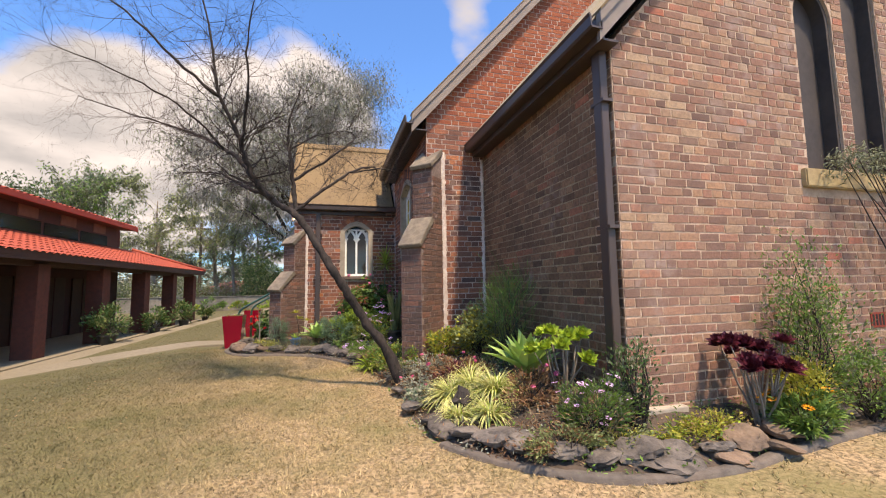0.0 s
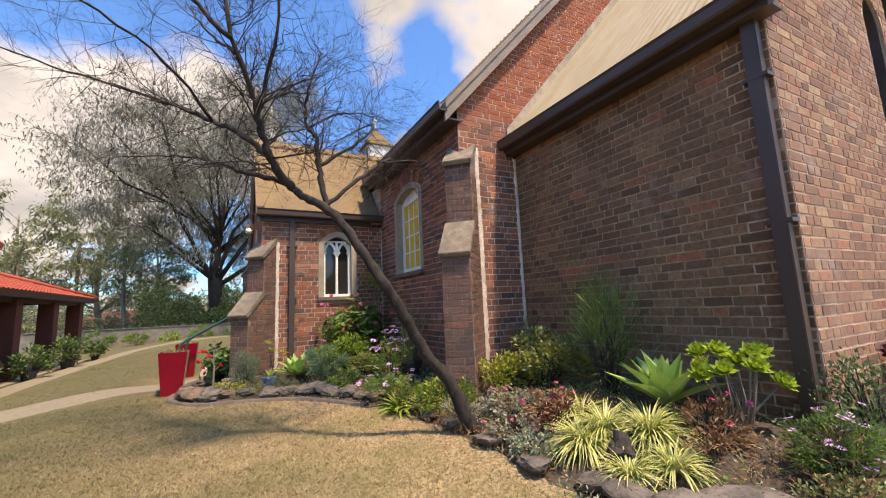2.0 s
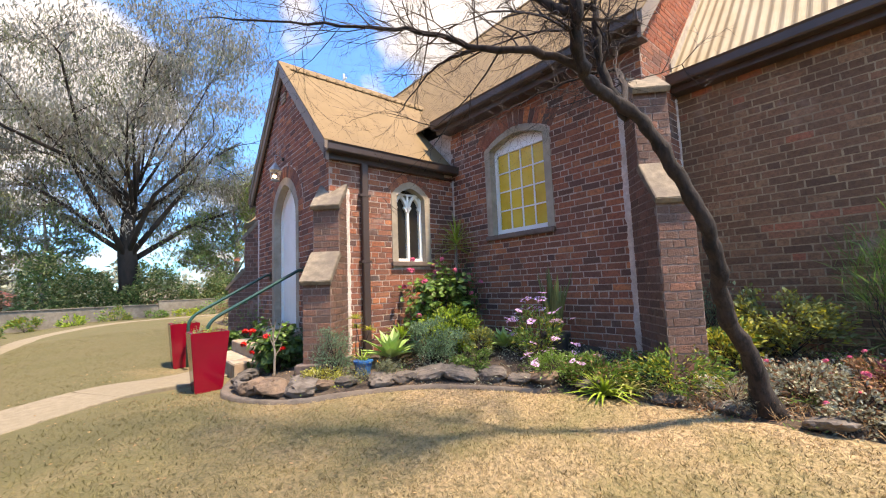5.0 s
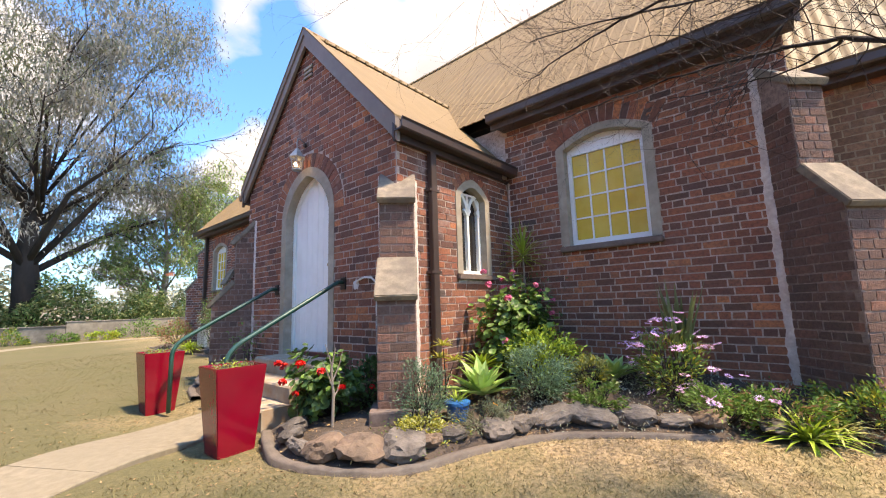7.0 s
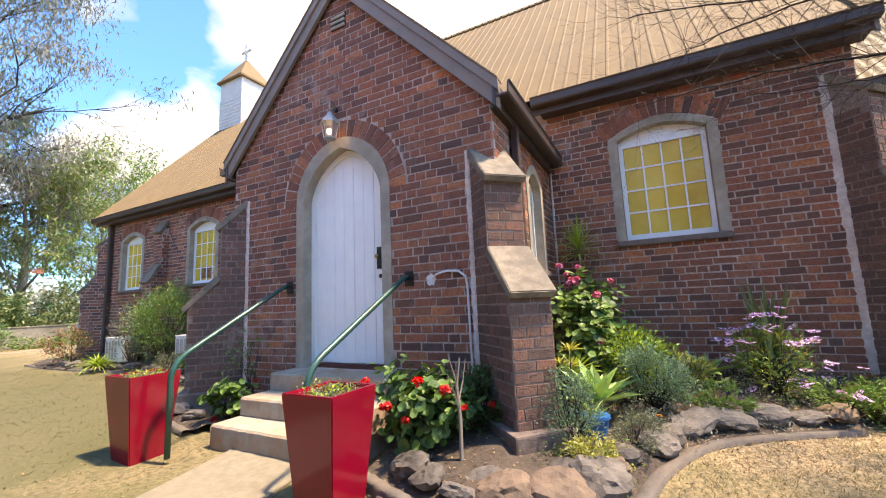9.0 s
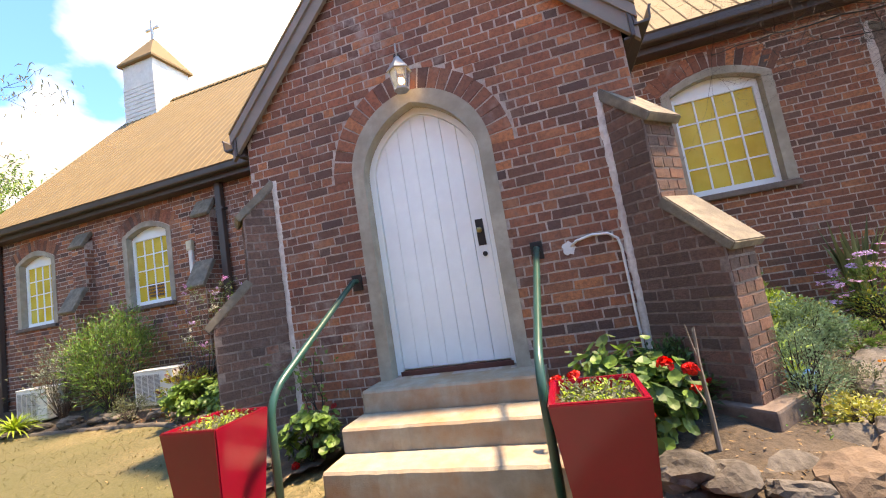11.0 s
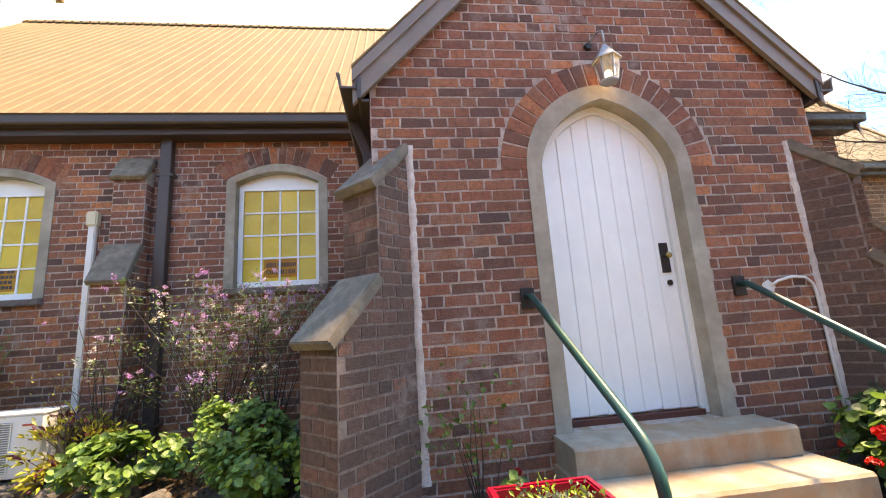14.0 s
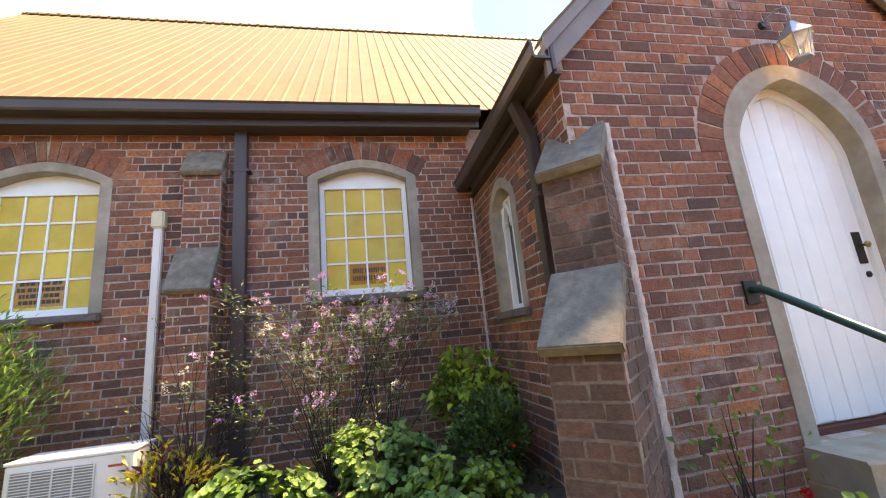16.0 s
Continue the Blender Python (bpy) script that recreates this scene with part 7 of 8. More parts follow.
pot("black_pot", "round black plastic pot in the garden bed", (1.14, 7.32, bed_z(1.14, 7.32) - 0.02), 0.13, 0.17, 0.26, black_pot_mat)
th = thing("snake_plant", "tall mottled snake plant in a black pot", "snake plant", at=(1.14, 7.32, 0.5))
L, rng = Leaves(), random.Random(57)
for k in range(26):
    az = rng.uniform(0, 6.28)
    r = rng.uniform(0, 0.1)
    L.blade((1.14 + r * math.cos(az), 7.32 + r * math.sin(az), bed_z(1.14, 7.32) + 0.18), az, rng.uniform(1.25, 1.54), rng.uniform(0.5, 0.95), 0.075, rng.uniform(-0.1, 0.25), 5, 0.25, belly=0.3)
ob = L.emit("foliage", leaf_olive, th)
ob.matrix_parent_inverse = Matrix.Translation((-1.14, -7.32, -0.5))
bush("blue_green_shrub", "dense blue-green small-leaved shrub in the bed", (0.10, 8.42), (0.34, 0.30, 0.55), 4200, (0.032, 0.016), leaf_blue, 58, 44)
bush("lime_shrub", "bright lime green leafy shrub in the bed", (0.52, 8.62), (0.42, 0.36, 0.68), 2600, (0.06, 0.026), leaf_lime, 59, 40, extra=leaf_mid)
bush("pink_geranium", "tall geranium with pink flower heads by the porch wall", (0.66, 9.04, 0.28), (0.62, 0.30, 1.12), 1500, (0.08, 0.075), leaf_mid, 60, 46, shape="disc", stem_r=0.009, extra=leaf_dark, flowers=[("ball", pink_petal, 24, 0.10, 0.0)])
rosette("bromeliad", "yellow-green strappy rosette before the geranium", (0.06, 9.12, 0.42), 34, 0.34, 0.045, leaf_lime, 61, (0.2, 1.35), (0.3, 1.0))
bush("slim_shrub", "slim dark shrub in the wall corner", (1.20, 9.05, 0.30), (0.16, 0.16, 1.25), 900, (0.045, 0.016), leaf_dark, 62, 24)
drac = thing("dracaena", "thin-stemmed dracaena with a spiky green crown", "dracaena", at=(1.18, 9.22, 0.3))
ob = part("stem", tube(bmesh.new(), [(1.18, 9.16, 0.25), (1.16, 9.14, 1.1), (1.19, 9.15, 1.86)], [0.02, 0.016, 0.014], 8), pale_bark, drac)
ob.matrix_parent_inverse = Matrix.Translation((-1.18, -9.22, -0.3))
L, rng = Leaves(), random.Random(63)
for k in range(60):
    L.blade((1.19, 9.15, 1.74 + 0.14 * k / 60), k * 2.4, -0.3 + 1.75 * k / 60, 0.42 * rng.uniform(.8, 1.1), 0.026, rng.uniform(0.1, 0.6), 4, 0.2)
ob = L.emit("crown", leaf_lime, drac)
ob.matrix_parent_inverse = Matrix.Translation((-1.18, -9.22, -0.3))
rosette("agave", "pale green broad-leaved agave rosette beside the porch", (-0.28, 8.88, 0.22), 24, 0.47, 0.145, leaf_agave, 64, (0.2, 1.4), (0.0, 0.4), 0.22, 6, "agave", 0.35)
pot("blue_pot", "bright blue plastic pot in the garden bed", (-0.70, 8.86, bed_z(-0.7, 8.86) - 0.015), 0.085, 0.115, 0.17, blue_pot_mat)
rosette("young_strap_plant", "small green strap plant in a blue pot", (-0.70, 8.86, bed_z(-0.7, 8.86) + 0.12), 12, 0.20, 0.022, leaf_lime, 65, (0.6, 1.4), (0.2, 0.9))
th = thing("leafy_stick", "thin-stemmed plant with yellowing leaf rosettes", "plant", at=(-0.62, 9.12, 0.2))
ob = part("stem_tuft", stems(random.Random(66), (-0.62, 9.12, 0.15), [(-0.66, 9.1, 0.62), (-0.5, 9.05, 0.58), (-0.72, 9.0, 0.75)], 0.010, 0.05), twig_mat, th)
ob["kind"] = "stuff"
ob.matrix_parent_inverse = Matrix.Translation((0.62, -9.12, -0.2))
for k, p in enumerate([(-0.66, 9.1, 0.62), (-0.5, 9.05, 0.58), (-0.72, 9.0, 0.75)]):
    rosette("", "", p, 16, 0.12, 0.026, leaf_yellow, 67 + k, (0.0, 1.3), (0.2, 0.8), thing_parent=th)
bush("feathery_shrub", "fine-leaved grey-green shrub at the buttress foot", (-1.05, 8.98, 0.1), (0.20, 0.18, 0.56), 2600, (0.030, 0.010), leaf_blue, 70, 34)
bush("ground_succulents", "cream and yellow rosette succulents among the rocks", (-1.25, 8.82, 0.1), (0.34, 0.16, 0.12), 800, (0.035, 0.016), leaf_yellow, 71, 22, category="ground cover", extra=leaf_cream)
bush("grey_groundcover", "low grey-green twiggy ground cover with a yellow flower", (-0.72, 8.55, 0.06), (0.36, 0.2, 0.22), 1700, (0.035, 0.008), leaf_grey, 72, 26, category="ground cover", flowers=[("daisy", orange_petal, 1, 0.04, 0.3)])
geranium = bush("red_geranium", "dark green geranium with scarlet flower heads by the steps", (-1.40, 10.02, 0.1), (0.36, 0.44, 0.70), 900, (0.078, 0.072), leaf_dark, 73, 40, shape="disc", hollow=0.25, flowers=[("ball", red_petal, 4, 0.09, -0.95)], extra=leaf_mid)
rng = random.Random(732)
for k in range(6):
    a = math.pi * (0.62 + 0.90 * k / 5) + rng.uniform(-0.1, 0.1)
    flower(geranium, "ball", red_petal, rng.uniform(0.085, 0.115), (-1.42 + 0.35 * math.cos(a), 10.10 + 0.42 * math.sin(a), rng.uniform(0.28, 0.72)), rng)
bush("dark_shrub", "dark leafy shrub behind the geranium", (-1.05, 9.75, 0.1), (0.20, 0.26, 0.50), 1000, (0.055, 0.024), leaf_dark, 74, 22)
th = thing("bare_stick", "bare pale pruned stem with a few side shoots", "stem", at=(-1.52, 9.66, 0.08))
bm = bmesh.new()
tube(bm, [(0, 0, -0.03), (0.01, 0.0, 0.3), (-0.01, 0.01, 0.52), (0.02, -0.01, 0.72)], [0.016, 0.014, 0.011, 0.006], 7)
for a, b in (((0, 0, 0.42), (0.10, -0.02, 0.70)), ((0, 0, 0.36), (-0.10, 0.03, 0.62)), ((0, 0, 0.5), (-0.05, 0.05, 0.75)), ((0.0, 0, 0.25), (0.12, 0.05, 0.42))):
    tube(bm, [a, Vector(a).lerp(Vector(b), 0.5) + Vector((0.01, 0, -0.01)), b], [0.008, 0.006, 0.003], 5)
part("stem", bm, pale_bark, th)

# bed north of the porch
bush("red_geranium", "green geranium with scarlet flower heads beside the steps", (-1.34, 12.48, 0.1), (0.22, 0.22, 0.36), 500, (0.07, 0.065), leaf_mid, 75, 24, shape="disc", flowers=[("ball", red_petal, 3, 0.075, -0.5)], extra=leaf_dark)
bush("rose_shoot", "thin rose shoots with sparse leaves by the wall", (-0.98, 12.62, 0.1), (0.14, 0.24, 0.85), 120, (0.05, 0.032), leaf_mid, 76, 9)
bush("green_geranium", "large light green scallop-leaved geranium", (-0.30, 14.05, 0.12), (0.46, 0.42, 0.50), 2300, (0.052, 0.05), leaf_mid, 77, 44, shape="disc", extra=leaf_lime, flowers=[("ball", red_petal, 2, 0.05, 0.3)])
bush("green_geranium", "large mid green scallop-leaved geranium", (0.42, 14.55, 0.18), (0.58, 0.44, 0.56), 2500, (0.052, 0.05), leaf_mid, 78, 44, shape="disc", extra=leaf_dark, flowers=[("ball", red_petal, 2, 0.05, 0.3)])
bush("green_geranium", "green scallop-leaved geranium spreading over the edge", (0.25, 15.35, 0.15), (0.42, 0.5, 0.42), 1500, (0.068, 0.065), leaf_mid, 79, 34, shape="disc", extra=leaf_dark)
bush("glossy_shrub", "dense dark glossy small-leaved shrub by the porch", (0.42, 13.62, 0.2), (0.38, 0.30, 0.66), 2600, (0.060, 0.026), leaf_dark, 80, 40, extra=leaf_mid)
bush("broad_leaf_shrub", "broad-leaved light green shrub in the wall corner", (1.02, 13.62, 0.42), (0.32, 0.30, 0.72), 620, (0.13, 0.075), leaf_lime, 81, 26, droop=0.5, hollow=0.8, extra=leaf_mid)


def spray_shrub(label, at, tops, seed):
    """Long arching stems, each with a loose tuft of leaves and flower spikes at its end."""
    rng = random.Random(seed)
    th = thing("lavender_shrub", label, "shrub", at=at)
    inv_ = Matrix.Translation((-at[0], -at[1], -at[2]))
    ob = part("stem_tuft", stems(rng, at, tops, 0.006, 0.16), twig_mat, th)
    ob["kind"] = "stuff"
    ob.matrix_parent_inverse = inv_
    green, silver = Leaves(), Leaves()
    for t in tops:
        run = Vector((t.x - at[0], t.y - at[1], 0.25))
        for k in range(64):
            back = abs(rng.gauss(0, 0.16))
            p = t - run.normalized() * back + Vector((rng.gauss(0, 0.055), rng.gauss(0, 0.07), rng.gauss(0, 0.055) - back * 0.5))
            (green if rng.random() < 0.6 else silver).leaf(p, run.normalized() + Vector((rng.gauss(0, 0.8), rng.gauss(0, 0.8), rng.gauss(0, 0.7))), rng.uniform(0.03, 0.06), rng.uniform(0.009, 0.015), rng, 0.1)
        tone = rng.choice((violet_petal, mauve_petal, mauve_petal, white_petal))
        for k in range(rng.randrange(2, 5)):
            flower(th, "spike", tone, rng.uniform(0.06, 0.09), t + Vector((rng.gauss(0, 0.05), rng.gauss(0, 0.07), rng.gauss(0.02, 0.04))), rng, 70)
    for L_, m in ((green, leaf_mid), (silver, leaf_silver)):
        ob = L_.emit("foliage", m, th)
        ob.matrix_parent_inverse = inv_
    return th


rng = random.Random(82)
spray_shrub("tall loose silvery shrub with arching sprays of mauve and cream flowers", (0.85, 14.95, 0.2), [Vector((rng.uniform(0.35, 1.2), rng.gauss(14.95, 0.45), 0.75 + 1.15 * rng.random() ** 0.8)) for k in range(40)], 182)
rng = random.Random(83)
spray_shrub("arching silvery branches with mauve flowers under the window", (1.05, 14.45, 0.25), [Vector((rng.uniform(0.75, 1.25), rng.uniform(13.7, 14.7), rng.uniform(1.45, 1.80))) for k in range(16)], 183)
bush("twiggy_shrub", "thin bare twiggy shrub with few buds against the wall", (0.95, 16.05, 0.2), (0.42, 0.70, 1.7), 260, (0.03, 0.012), leaf_yellow, 84, 46, hollow=0.5, stem_r=0.005, flowers=[("spike", violet_petal, 6, 0.06, 0.0)])
bush("aeonium_mix", "green and purple rosette plants beside the air conditioner", (0.72, 16.15, 0.15), (0.36, 0.40, 0.55), 1000, (0.085, 0.026), leaf_yellow, 85, 30, extra=leaf_purple)
bush("green_bush", "tall green feathery bush by the nave wall", (0.70, 17.75, 0.12), (0.52, 0.55, 1.72), 6500, (0.10, 0.014), leaf_mid, 86, 60, extra=leaf_dark)
bush("grey_bush", "large loose grey-green flowering shrub by the nave wall", (0.72, 19.0, 0.12), (0.35, 0.45, 1.35), 2000, (0.06, 0.014), leaf_grey, 87, 40, extra=leaf_silver)
rosette("strap_clump", "pale green arching strap-leaved clump at the lawn edge", (0.2, 19.3, 0.1), 90, 0.55, 0.03, leaf_lime, 88, (0.2, 1.3), (0.6, 1.8), 0.15, 6)
bush("curry_bush", "grey-green bushy shrub at the lawn edge", (0.35, 16.9, 0.1), (0.26, 0.3, 0.34), 900, (0.04, 0.012), leaf_grey, 95, 22)
bush("rust_shrub", "rusty red and green low shrubs at the end of the bed", (0.5, 21.4, 0.1), (0.5, 0.9, 0.8), 1500, (0.07, 0.03), leaf_rust, 89, 34, extra=leaf_mid)
rosette("spider_plant", "small striped strap plant at the bed edge", (-0.85, 13.9, 0.1), 40, 0.32, 0.018, leaf_cream, 90, (0.3, 1.4), (0.8, 1.8), 0.15, 6, group="spider plants")


# ---- red planters ----
def planter(x0, x1, y0, y1, label, seed):
    cx_, cy_ = (x0 + x1) / 2, (y0 + y1) / 2
    th = thing("planter", label, "planter", "red planters", at=(cx_, cy_, 0))
    h, hw, bw, t = 0.68, (x1 - x0) / 2, (x1 - x0) / 2 * 0.70, 0.032
    bm = bmesh.new()
    ring = lambda r, z: [bm.verts.new((sx * r, sy * r, z)) for sx, sy in ((-1, -1), (1, -1), (1, 1), (-1, 1))]
    loops = [ring(bw, -0.075), ring(hw, h), ring(hw - t, h), ring(hw - t - 0.02, h - 0.12)]
    for a, b in zip(loops, loops[1:]):
        for k in range(4):
            bm.faces.new((a[k], a[(k + 1) % 4], b[(k + 1) % 4], b[k]))
    bm.faces.new(loops[0][::-1])
    bmesh.ops.recalc_face_normals(bm, faces=bm.faces)
    bmesh.ops.bevel(bm, geom=[e for e in bm.edges if e.calc_face_angle(0) > 0.4], offset=0.007, segments=2, affect="EDGES")
    part("body", bm, red_glaze, th)
    s = hw - t - 0.012
    part("potting_soil", boxed(-s, s, -s, s, h - 0.14, h - 0.07), soil, th)
    rng = random.Random(seed)
    L1, L2 = Leaves(), Leaves()
    for k in range(900):
        p = Vector((rng.uniform(-s, s) * 0.95, rng.uniform(-s, s) * 0.95, h - 0.07 + abs(rng.gauss(0, 0.04))))
        (L1 if rng.random() < 0.6 else L2).leaf(p, Vector((rng.uniform(-1, 1), rng.uniform(-1, 1), rng.uniform(0, 1.2))), rng.uniform(0.018, 0.04), 0.014, rng)
    pl_ = thing("groundcover_plant", "small yellow-green trailing plant in a red planter", "plant", "planter plants", at=(cx_, cy_, h - 0.08))
    for L_, m in ((L1, leaf_grey), (L2, leaf_lime)):
        ob = L_.emit("foliage", m, pl_)
        ob.matrix_parent_inverse = Matrix.Translation((0, 0, -(h - 0.08)))
    return th


planter(-2.37, -1.94, 10.07, 10.50, "tall tapered glossy dark red square planter beside the path", 1)
planter(-2.36, -1.93, 12.36, 12.79, "tall tapered glossy dark red square planter beside the path", 2)


# ---- the leaning bare tree ----
def limb(bm, pts, r0, r1, rng, sides=8, jag=0.02):
    line = [Vector(p) for p in pts]
    fine = []
    for i in range(len(line) - 1):
        p0, p1, p2, p3 = (line[max(0, min(len(line) - 1, k))] for k in (i - 1, i, i + 1, i + 2))
        for k in range(5):
            t = k / 5
            q = 0.5 * ((2 * p1) + (p2 - p0) * t + (2 * p0 - 5 * p1 + 4 * p2 - p3) * t * t + (3 * p1 - p0 - 3 * p2 + p3) * t ** 3)
            fine.append(q + Vector((rng.uniform(-1, 1), rng.uniform(-1, 1), rng.uniform(-1, 1))) * jag)
    fine.append(line[-1])
    n = len(fine) - 1
    radii = [(r0 + (r1 - r0) * (i / n)) * (1 + 0.10 * math.sin(i * 1.7)) for i in range(n + 1)]
    tube(bm, fine, radii, sides)
    return fine, radii


def twigs(verts, faces, p, d, length, r, depth, rng, up=0.1):
    """A crooked twig that forks; thin three-sided tubes into shared lists."""
    segs = 4
    pos, dirn, pts = Vector(p), Vector(d).normalized(), [Vector(p)]
    for k in range(segs):
        dirn = (dirn + Vector((rng.gauss(0, 1), rng.gauss(0, 1), rng.gauss(0, 1) + up)) * 0.20).normalized()
        pos = pos + dirn * length / segs
        pts.append(pos.copy())
    n0 = len(verts)
    a = dirn.orthogonal().normalized()
    b = dirn.cross(a)
    for i, q in enumerate(pts):
        rr = r * (1 - 0.65 * i / segs)
        for k in range(3):
            t = 2.0944 * k
            verts.append(q + (a * math.cos(t) + b * math.sin(t)) * rr)
    for i in range(segs):
        for k in range(3):
            faces.append((n0 + 3 * i + k, n0 + 3 * i + (k + 1) % 3, n0 + 3 * (i + 1) + (k + 1) % 3, n0 + 3 * (i + 1) + k))
    if depth > 0:
        for k in range(rng.choice((2, 3, 3, 4))):
            i = rng.randrange(1, segs + 1)
            base_d = (pts[i] - pts[i - 1]).normalized()
            side = Vector((rng.gauss(0, 1), rng.gauss(0, 1), rng.gauss(0, 0.8))).normalized()
            twigs(verts, faces, pts[i], base_d + side * 0.85, length * rng.uniform(0.5, 0.75), r * 0.55, depth - 1, rng, up)


def bare_tree():
    rng = random.Random(4)
    th = thing("leaning_tree", "leaning bare dark-barked tree with fine leafless twigs", "tree", at=(0.85, 5.17, 0.0))
    inv_ = Matrix.Translation((-0.85, -5.17, 0))
    tw_v, tw_f = [], []
    bm = bmesh.new()
    trunk, tr = limb(bm, [(0.98, 5.20, -0.08), (0.89, 5.22, 0.11), (0.66, 5.25, 0.53), (0.48, 5.30, 0.78), (0.33, 5.30, 1.02), (0.18, 5.26, 1.26), (0.04, 5.26, 1.48), (-0.09, 5.31, 1.7), (-0.24, 5.37, 1.95),
                          (-0.37, 5.43, 2.16), (-0.54, 5.53, 2.32), (-0.69, 5.59, 2.41), (-0.80, 5.62, 2.51)], 0.066, 0.036, rng, 14, 0.008)
    for v in bm.verts:
        k = noise.noise(Vector((v.co.x * 9, v.co.y * 9, v.co.z * 3)))
        v.co += Vector((1, 1, 0)) * (0.018 * k + 0.007 * noise.noise(Vector((v.co.x * 31, v.co.y * 31, v.co.z * 12))))
        if v.co.z < 0.35:
            off = Vector((v.co.x - 0.90, v.co.y - 5.21, 0))
            v.co += off * 1.0 * (0.35 - v.co.z) / 0.35 * (1 + 0.8 * k)
    ob = part("trunk", bm, bark, th, smooth=True)
    ob.matrix_parent_inverse = inv_
    limbs = [
        ([(-0.46, 5.52, 2.22), (-0.50, 5.64, 2.63), (-0.53, 5.64, 2.86), (-0.55, 5.66, 3.07), (-0.60, 5.86, 3.25), (-0.62, 5.92, 3.48), (-0.58, 5.85, 3.75), (-0.45, 5.9, 4.2)], 0.034, 0.008),
        ([(-0.78, 5.62, 2.49), (-0.94, 5.57, 2.65), (-1.04, 5.48, 2.87), (-1.12, 5.42, 3.12), (-1.18, 5.32, 3.32), (-1.34, 5.2, 3.66), (-1.42, 5.2, 4.2), (-1.62, 5.3, 5.1)], 0.046, 0.009),
        ([(-0.98, 5.52, 2.72), (-1.22, 5.85, 3.05), (-1.5, 6.2, 3.3), (-1.9, 6.6, 3.6), (-2.45, 6.9, 3.85), (-3.1, 7.2, 4.1), (-3.9, 7.4, 4.4)], 0.034, 0.006),
        ([(-0.79, 5.62, 2.50), (-1.06, 5.82, 2.65), (-1.22, 6.15, 2.77), (-1.45, 6.4, 2.92), (-1.68, 6.8, 3.1), (-2.1, 7.3, 3.25), (-2.6, 7.7, 3.3)], 0.030, 0.005),
        ([(-0.50, 5.52, 2.28), (-0.12, 5.68, 2.66), (0.24, 5.90, 2.98), (0.50, 6.3, 3.2), (0.72, 6.85, 3.36), (0.82, 7.5, 3.42), (0.78, 8.3, 3.36)], 0.024, 0.005),
        ([(-0.52, 5.65, 2.75), (-0.02, 5.9, 3.2), (0.28, 6.3, 3.6), (0.38, 6.9, 3.9), (0.30, 7.6, 4.05), (0.1, 8.3, 4.05)], 0.020, 0.005),
        ([(-1.34, 5.2, 3.64), (-1.8, 5.1, 4.0), (-2.3, 5.1, 4.5), (-2.9, 5.2, 4.9)], 0.022, 0.006),
        ([(-1.12, 5.42, 3.12), (-1.0, 5.1, 3.6), (-0.98, 4.9, 4.2), (-0.85, 4.7, 4.8)], 0.020, 0.005),
        ([(-0.60, 5.86, 3.25), (-0.25, 6.05, 3.55), (0.1, 6.3, 3.75), (0.5, 6.5, 3.85)], 0.014, 0.004),
        ([(-1.5, 6.2, 3.3), (-1.9, 5.9, 3.7), (-2.5, 5.7, 4.0), (-3.2, 5.5, 4.2)], 0.018, 0.005),
        ([(-1.30, 5.25, 3.55), (-1.5, 5.8, 4.0), (-1.7, 6.3, 4.5), (-1.8, 6.8, 5.0)], 0.018, 0.005),
        ([(-1.22, 6.15, 2.77), (-1.05, 6.7, 3.0), (-0.85, 7.3, 3.12), (-0.7, 7.9, 3.1)], 0.014, 0.004),
        ([(0.24, 5.90, 2.98), (0.75, 6.05, 3.12), (1.0, 6.5, 3.2), (1.12, 7.2, 3.35)], 0.012, 0.004),
    ]
    for k, (pts, r0, r1) in enumerate(limbs):
        bm = bmesh.new()
        fine, radii = limb(bm, pts, r0, r1, rng, 7, 0.012)
        ob = part("limb", bm, bark, th, smooth=True)
        ob.matrix_parent_inverse = inv_
        n = len(fine)
        for i in range(4, n):
            for q in range(1 if i < n * 0.4 else 3 if i > n * 0.7 else 2):
                if rng.random() < 0.15:
                    continue
                d = (fine[i] - fine[i - 1]).normalized()
                side = Vector((rng.gauss(0, 1), rng.gauss(0, 1), rng.gauss(0, 1))).normalized()
                twigs(tw_v, tw_f, fine[i], d * 0.7 + side * 0.9, rng.uniform(0.35, 0.8) * (0.75 + 0.4 * i / n), max(0.0025, radii[i] * 0.34), 3, rng)
    ob = poly_part("twig_spray", [tuple(v) for v in tw_v], tw_f, twig_mat, th)
    ob["kind"] = "stuff"
    ob.matrix_parent_inverse = inv_


bare_tree()


